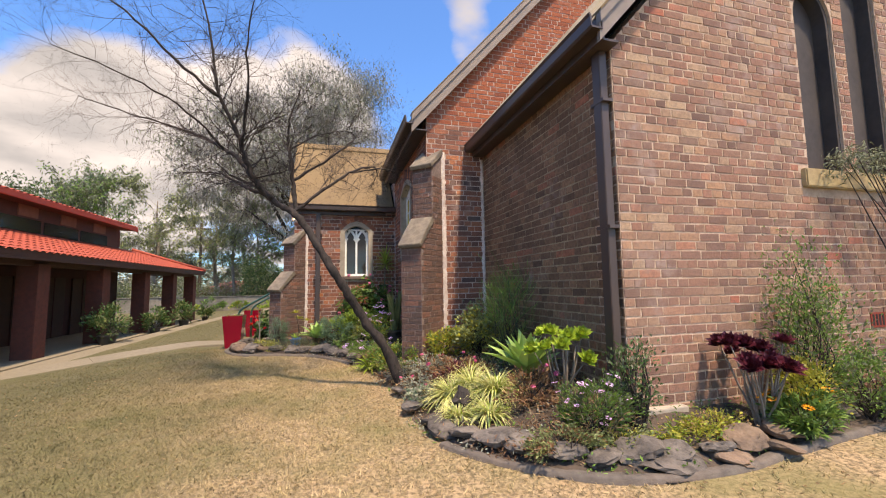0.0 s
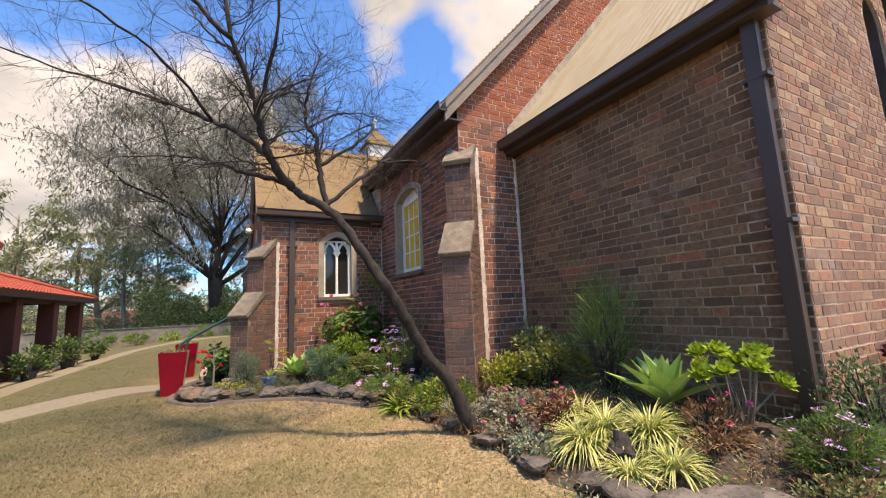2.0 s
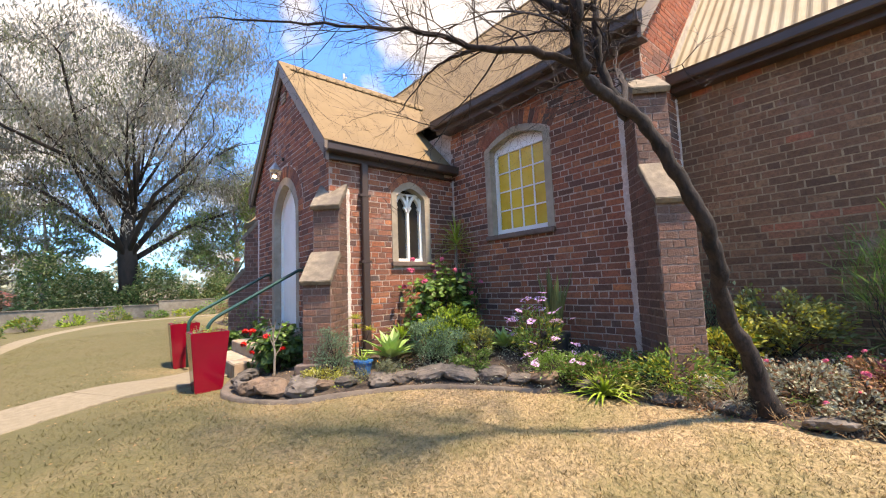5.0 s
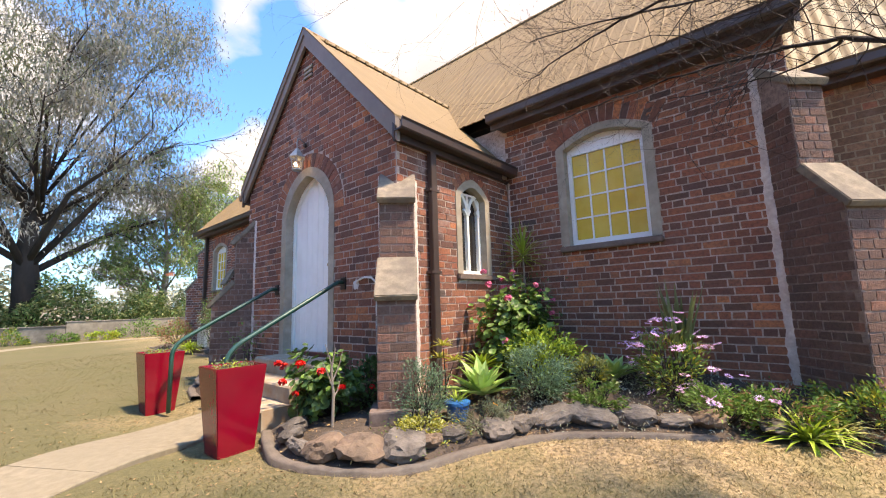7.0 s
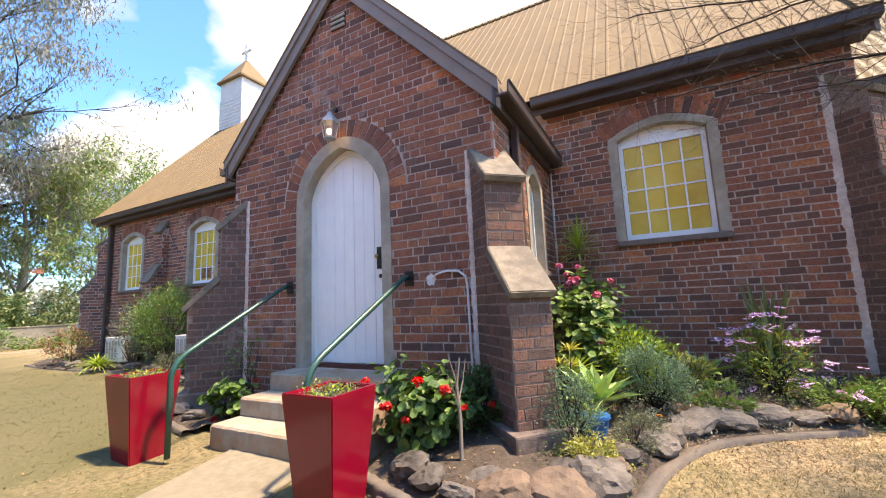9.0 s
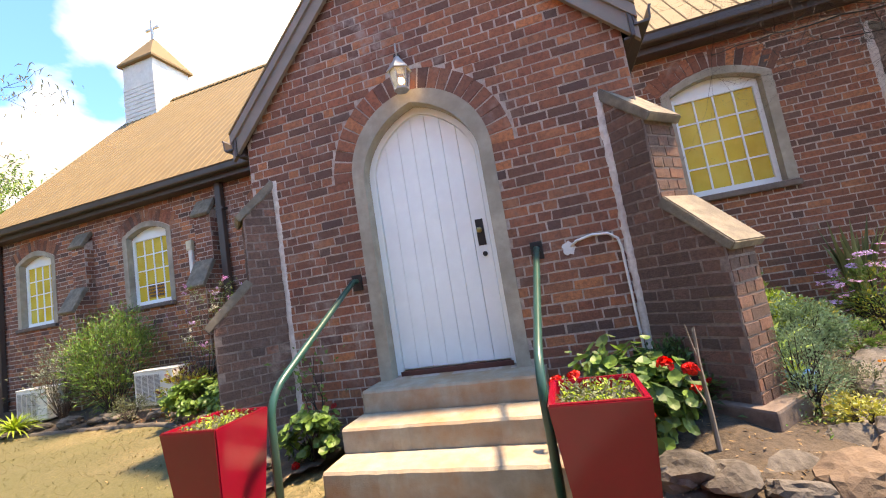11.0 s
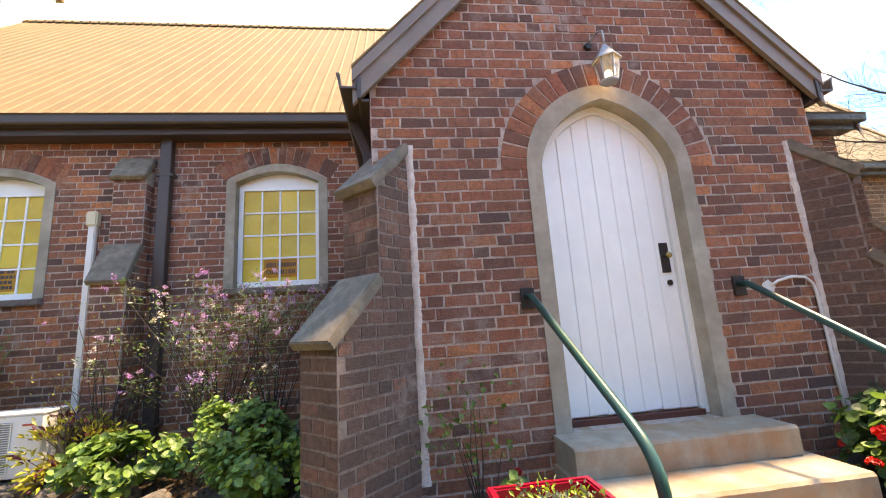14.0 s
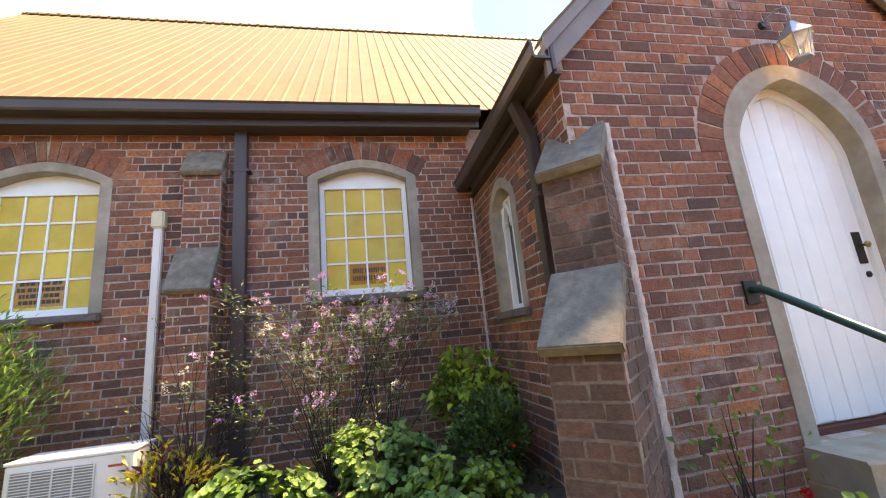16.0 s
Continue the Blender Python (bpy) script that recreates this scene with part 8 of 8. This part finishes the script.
# ---- trees beyond the lawn ----
def big_tree(label, at, height, spread, trunk_r, bark_m, leaf_m, count, leaf, seed, bare=0.25, limbs=9, extra=None, name="tree", lean=(0, 0), hang=0.3, rise=(0.05, 0.30), crown=0.78, tuft_count=0):
    rng = random.Random(seed)
    x, y = at
    z = -0.3
    th = thing(name, label, "tree", at=(x, y, z))
    inv_ = Matrix.Translation((-x, -y, -z))
    bm = bmesh.new()
    top = Vector((x + lean[0], y + lean[1], z + height * crown))
    base_ = Vector((x, y, z - 0.2))
    pts = [base_.lerp(top, t) + Vector((rng.uniform(-1, 1), rng.uniform(-1, 1), 0)) * spread * 0.05 * (t > 0) for t in (0, 0.2, 0.4, 0.6, 0.8, 1)]
    tube(bm, pts, [trunk_r * k for k in (1.25, 1.0, 0.8, 0.55, 0.35, 0.12)], 10)
    ob = part("trunk", bm, bark_m, th, smooth=True)
    ob.matrix_parent_inverse = inv_
    tips, bv, bf = [], [], []
    for k in range(limbs):
        t = rng.uniform(bare, 0.95)
        s = base_.lerp(top, t)
        az = k * 2.4 + rng.uniform(-0.4, 0.4)
        reach = spread * (1.15 - 0.55 * t) * rng.uniform(0.65, 1.05)
        e = s + Vector((math.cos(az) * reach, math.sin(az) * reach, height * rng.uniform(*rise)))
        m = s.lerp(e, 0.5) + Vector((rng.uniform(-1, 1), rng.uniform(-1, 1), rng.uniform(0, 1.2))) * reach * 0.14
        line = [s, s.lerp(m, 0.5), m, m.lerp(e, 0.5) + Vector((0, 0, rng.uniform(-.1, .2) * reach)), e]
        r = trunk_r * 0.42 * (1.1 - t)
        ob = part("limb", tube(bmesh.new(), line, [r, r * 0.8, r * 0.6, r * 0.4, r * 0.15], 7), bark_m, th, smooth=True)
        ob.matrix_parent_inverse = inv_
        for q in range(9):
            u = rng.uniform(0.3, 1.0)
            i = min(3, int(u * 4))
            p = line[i].lerp(line[i + 1], u * 4 - i)
            d = (e - s).normalized() + Vector((rng.gauss(0, 1), rng.gauss(0, 1), rng.gauss(0.2, 0.7))) * 0.9
            n0 = len(bv)
            twigs(bv, bf, p, d, spread * rng.uniform(0.18, 0.36), r * 0.22, 2, rng, 0.05)
            tips += [bv[j] for j in range(n0, len(bv), 3)]
    ob = poly_part("twig_spray", [tuple(v) for v in bv], bf, bark_m, th)
    ob["kind"] = "stuff"
    ob.matrix_parent_inverse = inv_
    for m_, c_ in ((leaf_m, count if not extra else int(count * 0.65)), (extra, int(count * 0.35))):
        if not m_:
            continue
        L_ = Leaves()
        tufts = rng.sample(tips, min(len(tips), tuft_count)) if tuft_count else tips
        for k in range(c_):
            if tuft_count and rng.random() < 0.86:
                p = rng.choice(tufts) + Vector((rng.gauss(0, 1), rng.gauss(0, 1), rng.gauss(0, 0.55))) * spread * 0.062
            else:
                p = rng.choice(tips) + Vector((rng.gauss(0, 1), rng.gauss(0, 1), rng.gauss(0, 0.8))) * spread * 0.045
            L_.leaf(p, Vector((rng.gauss(0, 1), rng.gauss(0, 1), rng.gauss(-hang, 0.7))), leaf[0] * rng.uniform(0.6, 1.4), leaf[1] * rng.uniform(0.7, 1.3), rng, hang)
        ob = L_.emit("crown", m_, th)
        ob.matrix_parent_inverse = inv_
    return th


big_tree("huge old dark-trunked tree with a sparse grey-green crown", (-2.9, 36.0), 21.0, 9.8, 0.62, black_bark, leaf_ash, 72000, (0.23, 0.060), 101, bare=0.32, limbs=25, rise=(0.06, 0.50), crown=0.52, extra=leaf_grey, lean=(1.2, 0.0), name="old_tree", hang=0.6, tuft_count=330)
big_tree("pale-barked gum tree with yellow-green leaves", (4.3, 38.5), 12.5, 4.4, 0.22, pale_bark, leaf_olive, 16000, (0.26, 0.08), 102, limbs=20, bare=0.12, extra=leaf_mid, name="gum_tree")
big_tree("tall gum tree with grey-green leaves", (9.5, 43.0), 13.0, 5.0, 0.25, pale_bark, leaf_mid, 9000, (0.30, 0.09), 103, limbs=14, extra=leaf_grey, name="gum_tree")
big_tree("slender pale gum trees beyond the wall", (-6.4, 38.5), 11.0, 3.2, 0.16, pale_bark, leaf_grey, 4200, (0.28, 0.08), 104, limbs=12, extra=leaf_mid, name="gum_tree")
big_tree("slender pale gum tree beyond the wall", (-8.6, 40.0), 10.0, 3.0, 0.16, pale_bark, leaf_olive, 3200, (0.28, 0.08), 105, limbs=11, extra=leaf_grey, name="gum_tree")
big_tree("tall dark green tree behind the hall", (-15.5, 42.0), 12.5, 3.8, 0.28, pale_bark, leaf_olive, 6500, (0.32, 0.09), 106, limbs=15, extra=leaf_grey, name="gum_tree")
big_tree("tall grey-green tree behind the hall", (-21.0, 40.0), 13.0, 4.5, 0.28, pale_bark, leaf_grey, 7000, (0.34, 0.11), 107, limbs=14, extra=leaf_mid, name="gum_tree")
big_tree("broad green tree beyond the wall", (-11.5, 46.0), 11.0, 4.2, 0.25, pale_bark, leaf_grey, 6000, (0.32, 0.09), 108, limbs=14, extra=leaf_olive, name="gum_tree")
big_tree("leafy green tree beyond the church", (14.0, 50.0), 14.0, 5.5, 0.3, pale_bark, leaf_mid, 7000, (0.36, 0.12), 109, limbs=14, extra=leaf_lime, name="gum_tree")
big_tree("grey-green tree far behind the hall", (-28.0, 52.0), 15.0, 6.0, 0.3, pale_bark, leaf_grey, 7000, (0.4, 0.13), 110, limbs=14, extra=leaf_dark, name="gum_tree")


def thicket(label, x0, x1, y, z1, count, m, extra, seed, leaf=(0.22, 0.08), deep=1.6):
    """Shrubs grown together behind the wall."""
    rng = random.Random(seed)
    ob = None
    th = tagged(thing("thicket", label, "shrubs"), kind="stuff")
    for mm, c in ((m, int(count * 0.6)), (extra, int(count * 0.4))):
        L_ = Leaves()
        for k in range(c):
            x = rng.uniform(x0, x1)
            h = z1 * (0.55 + 0.45 * noise.noise(Vector((x * 0.45, seed, 0.3))) + 0.25 * noise.noise(Vector((x * 1.7, seed, 2.3))))
            p = Vector((x, y + rng.gauss(0, deep * 0.5), rng.uniform(-0.3, max(0.3, h))))
            L_.leaf(p, Vector((rng.gauss(0, 1), rng.gauss(0, 1) - 0.3, rng.gauss(0.2, 0.8))), leaf[0] * rng.uniform(0.6, 1.4), leaf[1] * rng.uniform(0.7, 1.3), rng)
        L_.emit("foliage", mm, th)


thicket("dark green shrubs grown together behind the boundary wall", -7.0, 3.5, 35.5, 5.2, 19000, leaf_dark, leaf_olive, 201)
thicket("mixed green shrubs behind the boundary wall", 2.0, 12.0, 36.5, 4.6, 14000, leaf_olive, leaf_dark, 202)
thicket("bright green shrubs behind the boundary wall", -20.0, -5.0, 41.0, 3.8, 11000, leaf_olive, leaf_silver, 203)
thicket("distant grey-green trees", -60.0, 40.0, 75.0, 8.5, 22000, leaf_silver, leaf_grey, 204, (0.8, 0.35), 6.0)
thicket("distant dark trees west of the hall", -75.0, -30.0, 60.0, 11.0, 9000, leaf_dark, leaf_grey, 205, (0.8, 0.35), 6.0)
for k, (x, s) in enumerate([(-9.5, 0.5), (-8.0, 0.7), (-6.2, 0.55), (-4.6, 0.5), (-3.0, 0.75), (-1.2, 0.5), (0.2, 0.55), (1.6, 0.95), (3.2, 0.6), (4.6, 0.6)]):
    bush("wall_shrub", "low green shrub at the foot of the boundary wall", (x, 31.5, -0.25), (0.6 * s + 0.3, 0.4, 1.25 * s), 700, (0.14, 0.05), leaf_mid if k % 3 else leaf_lime, 220 + k, 18, extra=leaf_dark if k % 2 else leaf_yellow, group="shrubs along the wall")

# ---- hall with a tiled verandah ----
HZ = -0.30
hall = thing("hall_building", "long low hall with brown brick verandah posts and orange tiled roofs", "building", at=(-9.0, 14.0, HZ))
hinv = Matrix.Translation((9.0, -14.0, -HZ))


def hpart(name, bm, m, label="", smooth=False, parent=None):
    ob = part(name, bm, m, parent or hall, label, smooth)
    if not parent:
        ob.matrix_parent_inverse = hinv
    return ob


hpart("floor_slab", boxed(-9.2, -6.3, 0.0, 23.2, HZ - 0.2, HZ + 0.06, bevel=0.01), path_concrete, "pale concrete verandah floor")
hpart("wall", boxed(-15.0, -9.0, -2.0, 20.6, HZ - 0.2, 4.0), hall_wall, "dark red painted wall")
for y in (6.0, 8.9, 11.65, 14.4, 17.2, 19.9, 22.5):
    bm = boxed(-6.98, -6.56, y - 0.21, y + 0.21, HZ, 1.95, bevel=0.01)
    hpart("post", bm, brown_brick, "brown brick verandah post")
for y in (9.6, 11.2, 12.8, 14.6, 16.4, 18.0):
    hpart("door_panel", boxed(-8.998, -8.95, y - 0.6, y + 0.6, HZ + 0.06, 1.75, bevel=0.01), hall_timber, "dark red brown door panel")
    hpart("door_strip", boxed(-8.95, -8.93, y - 0.015, y + 0.015, HZ + 0.06, 1.75), old_white if y in (12.8,) else hall_wall)
hpart("beam", boxed(-6.90, -6.66, 0.0, 22.7, 1.90, 2.08, bevel=0.01), hall_timber)
hpart("verandah_ceiling", boxed(-9.0, -6.40, 0.0, 22.9, 2.082, 2.11), hall_timber)
hpart("fascia", boxed(-6.36, -6.31, -1.0, 23.05, 2.00, 2.19, bevel=0.008), hall_timber)
hpart("fascia", boxed(-9.0, -6.36, 23.0, 23.05, 2.00, 2.19, bevel=0.008), hall_timber)
bm = bmesh.new()
extruded(bm, [(a, b) for a, b in GUTTER], (-6.305, 23.1, 2.08), (-6.305, -1.0, 2.08))
hpart("gutter", bm, hall_timber)


def tiled(name, y0, y1, x_low, z_low, x_high, z_high, hip=0.0):
    """A slope of pan tiles: waves along y, steps up the slope; hip cuts the far end back."""
    verts, faces = [], []
    courses = max(4, int(math.hypot(x_high - x_low, z_high - z_low) / 0.30))
    per = 0.24
    cols = int((y1 - y0) / per) * 4
    for c in range(courses):
        for e in (0, 1):
            t = (c + e) / courses
            lift = 0.035 if e == 0 else 0.004
            yy1 = y1 - hip * t
            for k in range(cols + 1):
                y = y0 + (y1 - y0) * k / cols
                wave = 0.022 * math.cos(2 * math.pi * k / 4)
                verts.append((x_low + (x_high - x_low) * t, min(y, yy1), z_low + (z_high - z_low) * t + lift + wave))
    w = cols + 1
    for r in range(courses * 2 - 1):
        for k in range(cols):
            a = r * w + k
            faces.append((a, a + 1, a + w + 1, a + w))
    ob = poly_part(name, verts, faces, tile_orange, hall, "orange terracotta pan tiles")
    ob.matrix_parent_inverse = hinv


tiled("lower_roof", -1.0, 23.1, -6.28, 2.17, -8.6, 3.02, hip=2.3)
bm = bmesh.new()
v = [bm.verts.new(p) for p in ((-6.28, 23.1, 2.19), (-15.0, 23.1, 2.19), (-12.7, 20.8, 3.05), (-8.6, 20.8, 3.05))]
bm.faces.new(v)
hpart("hip_roof", bm, tile_orange)
hpart("hip_cap", tube(bmesh.new(), [(-6.28, 23.1, 2.24), (-8.6, 20.8, 3.10)], 0.07, 8), tile_orange, smooth=True)
hpart("clerestory_wall", boxed(-15.0, -8.55, -2.0, 19.4, 2.9, 3.95), hall_timber)
for k in range(11):
    y = -1.0 + k * 1.86
    hpart("infill_panel", boxed(-8.549, -8.52, y, y + 0.8, 3.48, 3.80), hall_panel, "tan infill panel")
    hpart("clerestory_glass", boxed(-8.549, -8.525, y - 0.75, y + 0.95, 3.05, 3.42), dark_glass, "dark strip window")
tiled("upper_roof", -2.5, 19.9, -8.05, 3.95, -11.6, 5.1)
hpart("upper_fascia", boxed(-8.10, -8.04, -2.5, 19.9, 3.80, 3.97, bevel=0.008), surface("red_fascia", (0.36, 0.05, 0.03), (0.3, 0.045, 0.03), 4, 0.6, bump=0.05))
hpart("upper_soffit", boxed(-8.55, -8.10, -2.5, 19.9, 3.81, 3.83), hall_timber)
# small round lamp under the verandah and pot plants at the posts
hpart("verandah_lamp", tube(bmesh.new(), [(-7.4, 15.6, 2.08), (-7.4, 15.6, 2.0), (-7.4, 15.6, 1.9)], [0.05, 0.10, 0.06], 12), old_white, "white verandah lamp")
for k, (x, y, s) in enumerate([(-6.25, 13.9, 1.0), (-6.15, 16.9, 0.75), (-6.05, 19.5, 0.85), (-6.0, 22.3, 0.6)]):
    zz = ground_z(x, y)
    pot("tub", "dark round plant tub beside a verandah post", (x, y, zz + 0.015), 0.18 * s, 0.24 * s, 0.28 * s, black_pot_mat, "verandah tubs")
    bush("potted_shrub", "leafy green potted shrub beside a verandah post", (x, y, zz + 0.2 * s), (0.48 * s, 0.48 * s, 0.95 * s), 900, (0.12, 0.05), leaf_dark, 240 + k, 24, extra=leaf_olive, group="potted shrubs")

# ---- power pole and far houses ----
pole = thing("power_pole", "grey timber power pole with a crossarm", "power pole", at=(-13.0, 46.0, -0.3))
part("pole", tube(bmesh.new(), [(0, 0, -0.3), (0, 0, 8.4)], [0.16, 0.11], 10), timber_pole, pole)
part("crossarm", boxed(-0.9, 0.9, -0.06, 0.06, 7.7, 7.85, bevel=0.01), timber_pole, pole)
for x in (-0.8, -0.3, 0.3, 0.8):
    part("insulator", tube(bmesh.new(), [(x, 0, 7.85), (x, 0, 7.98)], 0.04, 8), old_white, pole)
for k, (x, y, w, m) in enumerate([(-11.5, 52.0, 7.0, "red"), (1.5, 56.0, 8.0, "cream")]):
    hs = thing("far_house", "small far house with a low hipped %s roof" % ("red tiled" if m == "red" else "pale"), "house", at=(x, y, -1.5))
    part("wall", boxed(-w / 2, w / 2, 0, 6, -0.3, 2.3), brown_brick if m == "red" else hall_panel, hs)
    bm = bmesh.new()
    b_ = [bm.verts.new(p) for p in ((-w / 2 - 0.4, -0.4, 2.3), (w / 2 + 0.4, -0.4, 2.3), (w / 2 + 0.4, 6.4, 2.3), (-w / 2 - 0.4, 6.4, 2.3))]
    t_ = [bm.verts.new(p) for p in ((-w / 2 + 2.5, 3, 3.7), (w / 2 - 2.5, 3, 3.7))]
    for f in ((b_[0], b_[1], t_[1], t_[0]), (b_[1], b_[2], t_[1]), (b_[2], b_[3], t_[0], t_[1]), (b_[3], b_[0], t_[0]), (b_[3], b_[2], b_[1], b_[0])):
        bm.faces.new(f)
    part("roof", bm, brown_brick if m == "red" else wall_render, hs)
    for xx in (-w / 4, w / 4):
        win = part("window", boxed(xx - 0.6, xx + 0.6, -0.05, -0.002, 0.9, 1.9), old_white, hs)
        part("pane", boxed(xx - 0.52, xx + 0.52, -0.06, -0.051, 0.98, 1.82), dark_glass, win)

# ---- lawn blades, litter ----
def lawn_blades(count, seed):
    rng = random.Random(seed)
    verts, faces = [], []
    while len(faces) < count:
        if rng.random() < 0.72:
            x, y = rng.gauss(-1.3, 1.9), rng.gauss(4.2, 3.0)
        else:
            x, y = rng.uniform(-6.5, 5.5), rng.uniform(-0.5, 22.0)
        if inside(bed_a, x, y) or inside(bed_b, x, y):
            continue
        if abs(x + 5.7) < 0.55 and y < 22:
            continue
        if -8 < x < -1.7:
            yc = 11.25 if x > -2.4 else 11.2 + (x + 2.4) * 0.62
            if abs(y - yc) < 0.72:
                continue
        if x > -1.3 and 9.3 < y < 13.4:
            continue
        z = ground_z(x, y)
        for q in range(3):
            a, h, w = rng.uniform(0, 6.28), rng.uniform(0.008, 0.034), rng.uniform(0.002, 0.0045)
            ox, oy = rng.gauss(0, 0.02), rng.gauss(0, 0.02)
            lx, ly_ = rng.gauss(0, 0.028), rng.gauss(0, 0.028)
            n = len(verts)
            verts += [(x + ox - math.cos(a) * w, y + oy - math.sin(a) * w, z - 0.002), (x + ox + math.cos(a) * w, y + oy + math.sin(a) * w, z - 0.002), (x + ox + lx, y + oy + ly_, z + h)]
            faces.append((n, n + 1, n + 2))
    ob = poly_part("lawn_grass", verts, faces, blade_mat)
    tagged(ob, "short dry straw-coloured grass blades", "grass", kind="stuff")


lawn_blades(260000, 9)


def litter(count, seed):
    rng = random.Random(seed)
    L_ = Leaves()
    for k in range(count):
        if rng.random() < 0.55:
            p = rng.choice(kerb_a if rng.random() < 0.75 else kerb_b)
            x, y = p.x + rng.gauss(0.12, 0.35), p.y + rng.gauss(0.12, 0.35)
        else:
            x, y = rng.uniform(-4.5, 1.2), rng.uniform(0.5, 13.0)
        soil_here = inside(bed_a, x, y) or inside(bed_b, x, y)
        z = (bed_z(x, y) if soil_here else ground_z(x, y)) + 0.008
        L_.leaf(Vector((x, y, z)), Vector((rng.gauss(0, 1), rng.gauss(0, 1), rng.uniform(0, 0.25))), rng.uniform(0.015, 0.045), rng.uniform(0.006, 0.016), rng, 0.0)
    ob = L_.emit("leaf_litter", leaf_dry, None)
    tagged(ob, "scattered dry brown leaf litter", "leaf litter", kind="stuff")


litter(5200, 12)


def undergrowth(label, poly, x0, x1, y0, y1, count, m, leaf, seed, clump=0.07, high=0.07):
    """Small succulents, seedlings and dry stalks that cover the soil in tufts."""
    rng = random.Random(seed)
    L_ = Leaves()
    while len(L_.f) < count:
        cx_, cy_ = rng.uniform(x0, x1), rng.uniform(y0, y1)
        if not inside(poly, cx_, cy_) or noise.noise(Vector((cx_ * 2.2, cy_ * 2.2, seed))) < -0.05:
            continue
        for k in range(rng.randrange(10, 26)):
            x, y = cx_ + rng.gauss(0, clump), cy_ + rng.gauss(0, clump)
            if inside(poly, x, y):
                z = bed_z(x, y) + abs(rng.gauss(0, high * 0.6))
                L_.leaf(Vector((x, y, z)), Vector((rng.gauss(0, 0.8), rng.gauss(0, 0.8), rng.uniform(0.1, 1.2))), leaf[0] * rng.uniform(0.5, 1.4), leaf[1] * rng.uniform(0.7, 1.3), rng, 0.1)
    ob = L_.emit("ground_plants", m, None)
    tagged(ob, label, "ground plants", kind="stuff")


undergrowth("tiny grey succulents over the soil", bed_a, 0.6, 2.4, 2.7, 6.8, 2600, leaf_silver, (0.035, 0.014), 301)
undergrowth("rusty dry stalks and small red succulents", bed_a, 0.6, 2.4, 2.7, 6.6, 2600, leaf_rust, (0.055, 0.009), 302, 0.08, 0.10)
undergrowth("pale dry grass stalks in the bed", bed_a, 0.6, 2.4, 2.9, 6.9, 1500, leaf_dry, (0.16, 0.004), 303, 0.09, 0.06)
undergrowth("small green seedlings in the bed", bed_a, 0.4, 5.6, 2.3, 8.9, 3000, leaf_mid, (0.04, 0.016), 304)
undergrowth("pale grey-green ground cover in the nave bed", bed_a, -0.4, 1.3, 6.9, 9.0, 2200, leaf_silver, (0.04, 0.013), 309, 0.09, 0.09)
undergrowth("dry leaves and stalks in the nave bed", bed_a, -0.8, 1.3, 6.9, 9.0, 900, leaf_dry, (0.09, 0.005), 310, 0.09, 0.06)
undergrowth("small green seedlings in the porch bed", bed_a, -1.7, 0.6, 8.5, 9.4, 700, leaf_mid, (0.032, 0.012), 305)
undergrowth("orange and yellow stonecrop at the rocks", bed_a, -1.35, -0.85, 8.62, 8.92, 500, leaf_yellow, (0.028, 0.014), 306, 0.05, 0.05)
undergrowth("low weeds and purple rosettes by the nave wall", bed_b, -1.2, 1.3, 13.2, 17.2, 1500, leaf_dark, (0.05, 0.02), 307)
undergrowth("low rusty rosettes by the nave wall", bed_b, -0.6, 1.3, 14.6, 17.2, 900, leaf_rust, (0.055, 0.022), 308)

# ---- bricks of the walls ----
lay(porch_west, porch_pl, -0.02, apex_z, porch_spans, red_brick, near=lambda u, v: v < 2.7 and abs(u + DOOR_Y) < 1.6, seed=11)
lay(porch_south, porch_s_pl, -0.02, EAVE_PORCH, porch_side_spans(PW_X, PORCH_W, NAVE_W), red_brick, near=lambda u, v: 0.4 < v < 2.6, seed=12)
lay(porch_north, porch_n_pl, -0.02, EAVE_PORCH, porch_side_spans(-PW_X, -NAVE_W, -PORCH_W), red_brick, near=lambda u, v: 0.6 < v < 2.8, seed=13)
lay(nave_wall, nave_pl, -0.02, EAVE_NAVE, nave_spans, red_brick, near=lambda u, v: 0.6 < v < 3.2 and -16.4 < u < -13.3, seed=14, heads=(0.2, 0.6))
lay(nave_south, nave_s_pl, -0.02, EAVE_NAVE, south_spans, red_brick, near=lambda u, v: 0.5 < v < 3.6, seed=15, limit=150)
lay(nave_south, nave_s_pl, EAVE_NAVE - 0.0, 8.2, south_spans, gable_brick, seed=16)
lay(ch_west, ch_pl, -0.02, EAVE_CH, lambda v: [(-NAVE_S, -CH_S)], shade_toned_brick, near=lambda u, v: 0.5 < v < 2.6 and u > -5.2, seed=17, heads=(0.22, 0.72))
lay(ch_south, ch_s_pl, -0.02, ch_ridge_z, ch_spans, sunlit_tan_brick, near=lambda u, v: 0.3 < v < 3.0 and u < 5.0, seed=18, heads=(0.12, 0.88), joint=0.0135)
for y in nave_windows:
    voussoirs(nave_wall, nave_pl, low_arch(-y, WIN_HALF + 0.06, WIN_SPRING + 0.0, WIN_RISE + 0.03), 0.225, red_brick, seed=int(y * 10))
voussoirs(porch_west, porch_pl, pointed_arch(-DOOR_Y, D_HALF + 0.005, D_SPRING, D_RISE + 0.005, 40), 0.208, red_brick, seed=31, taper=1.34)
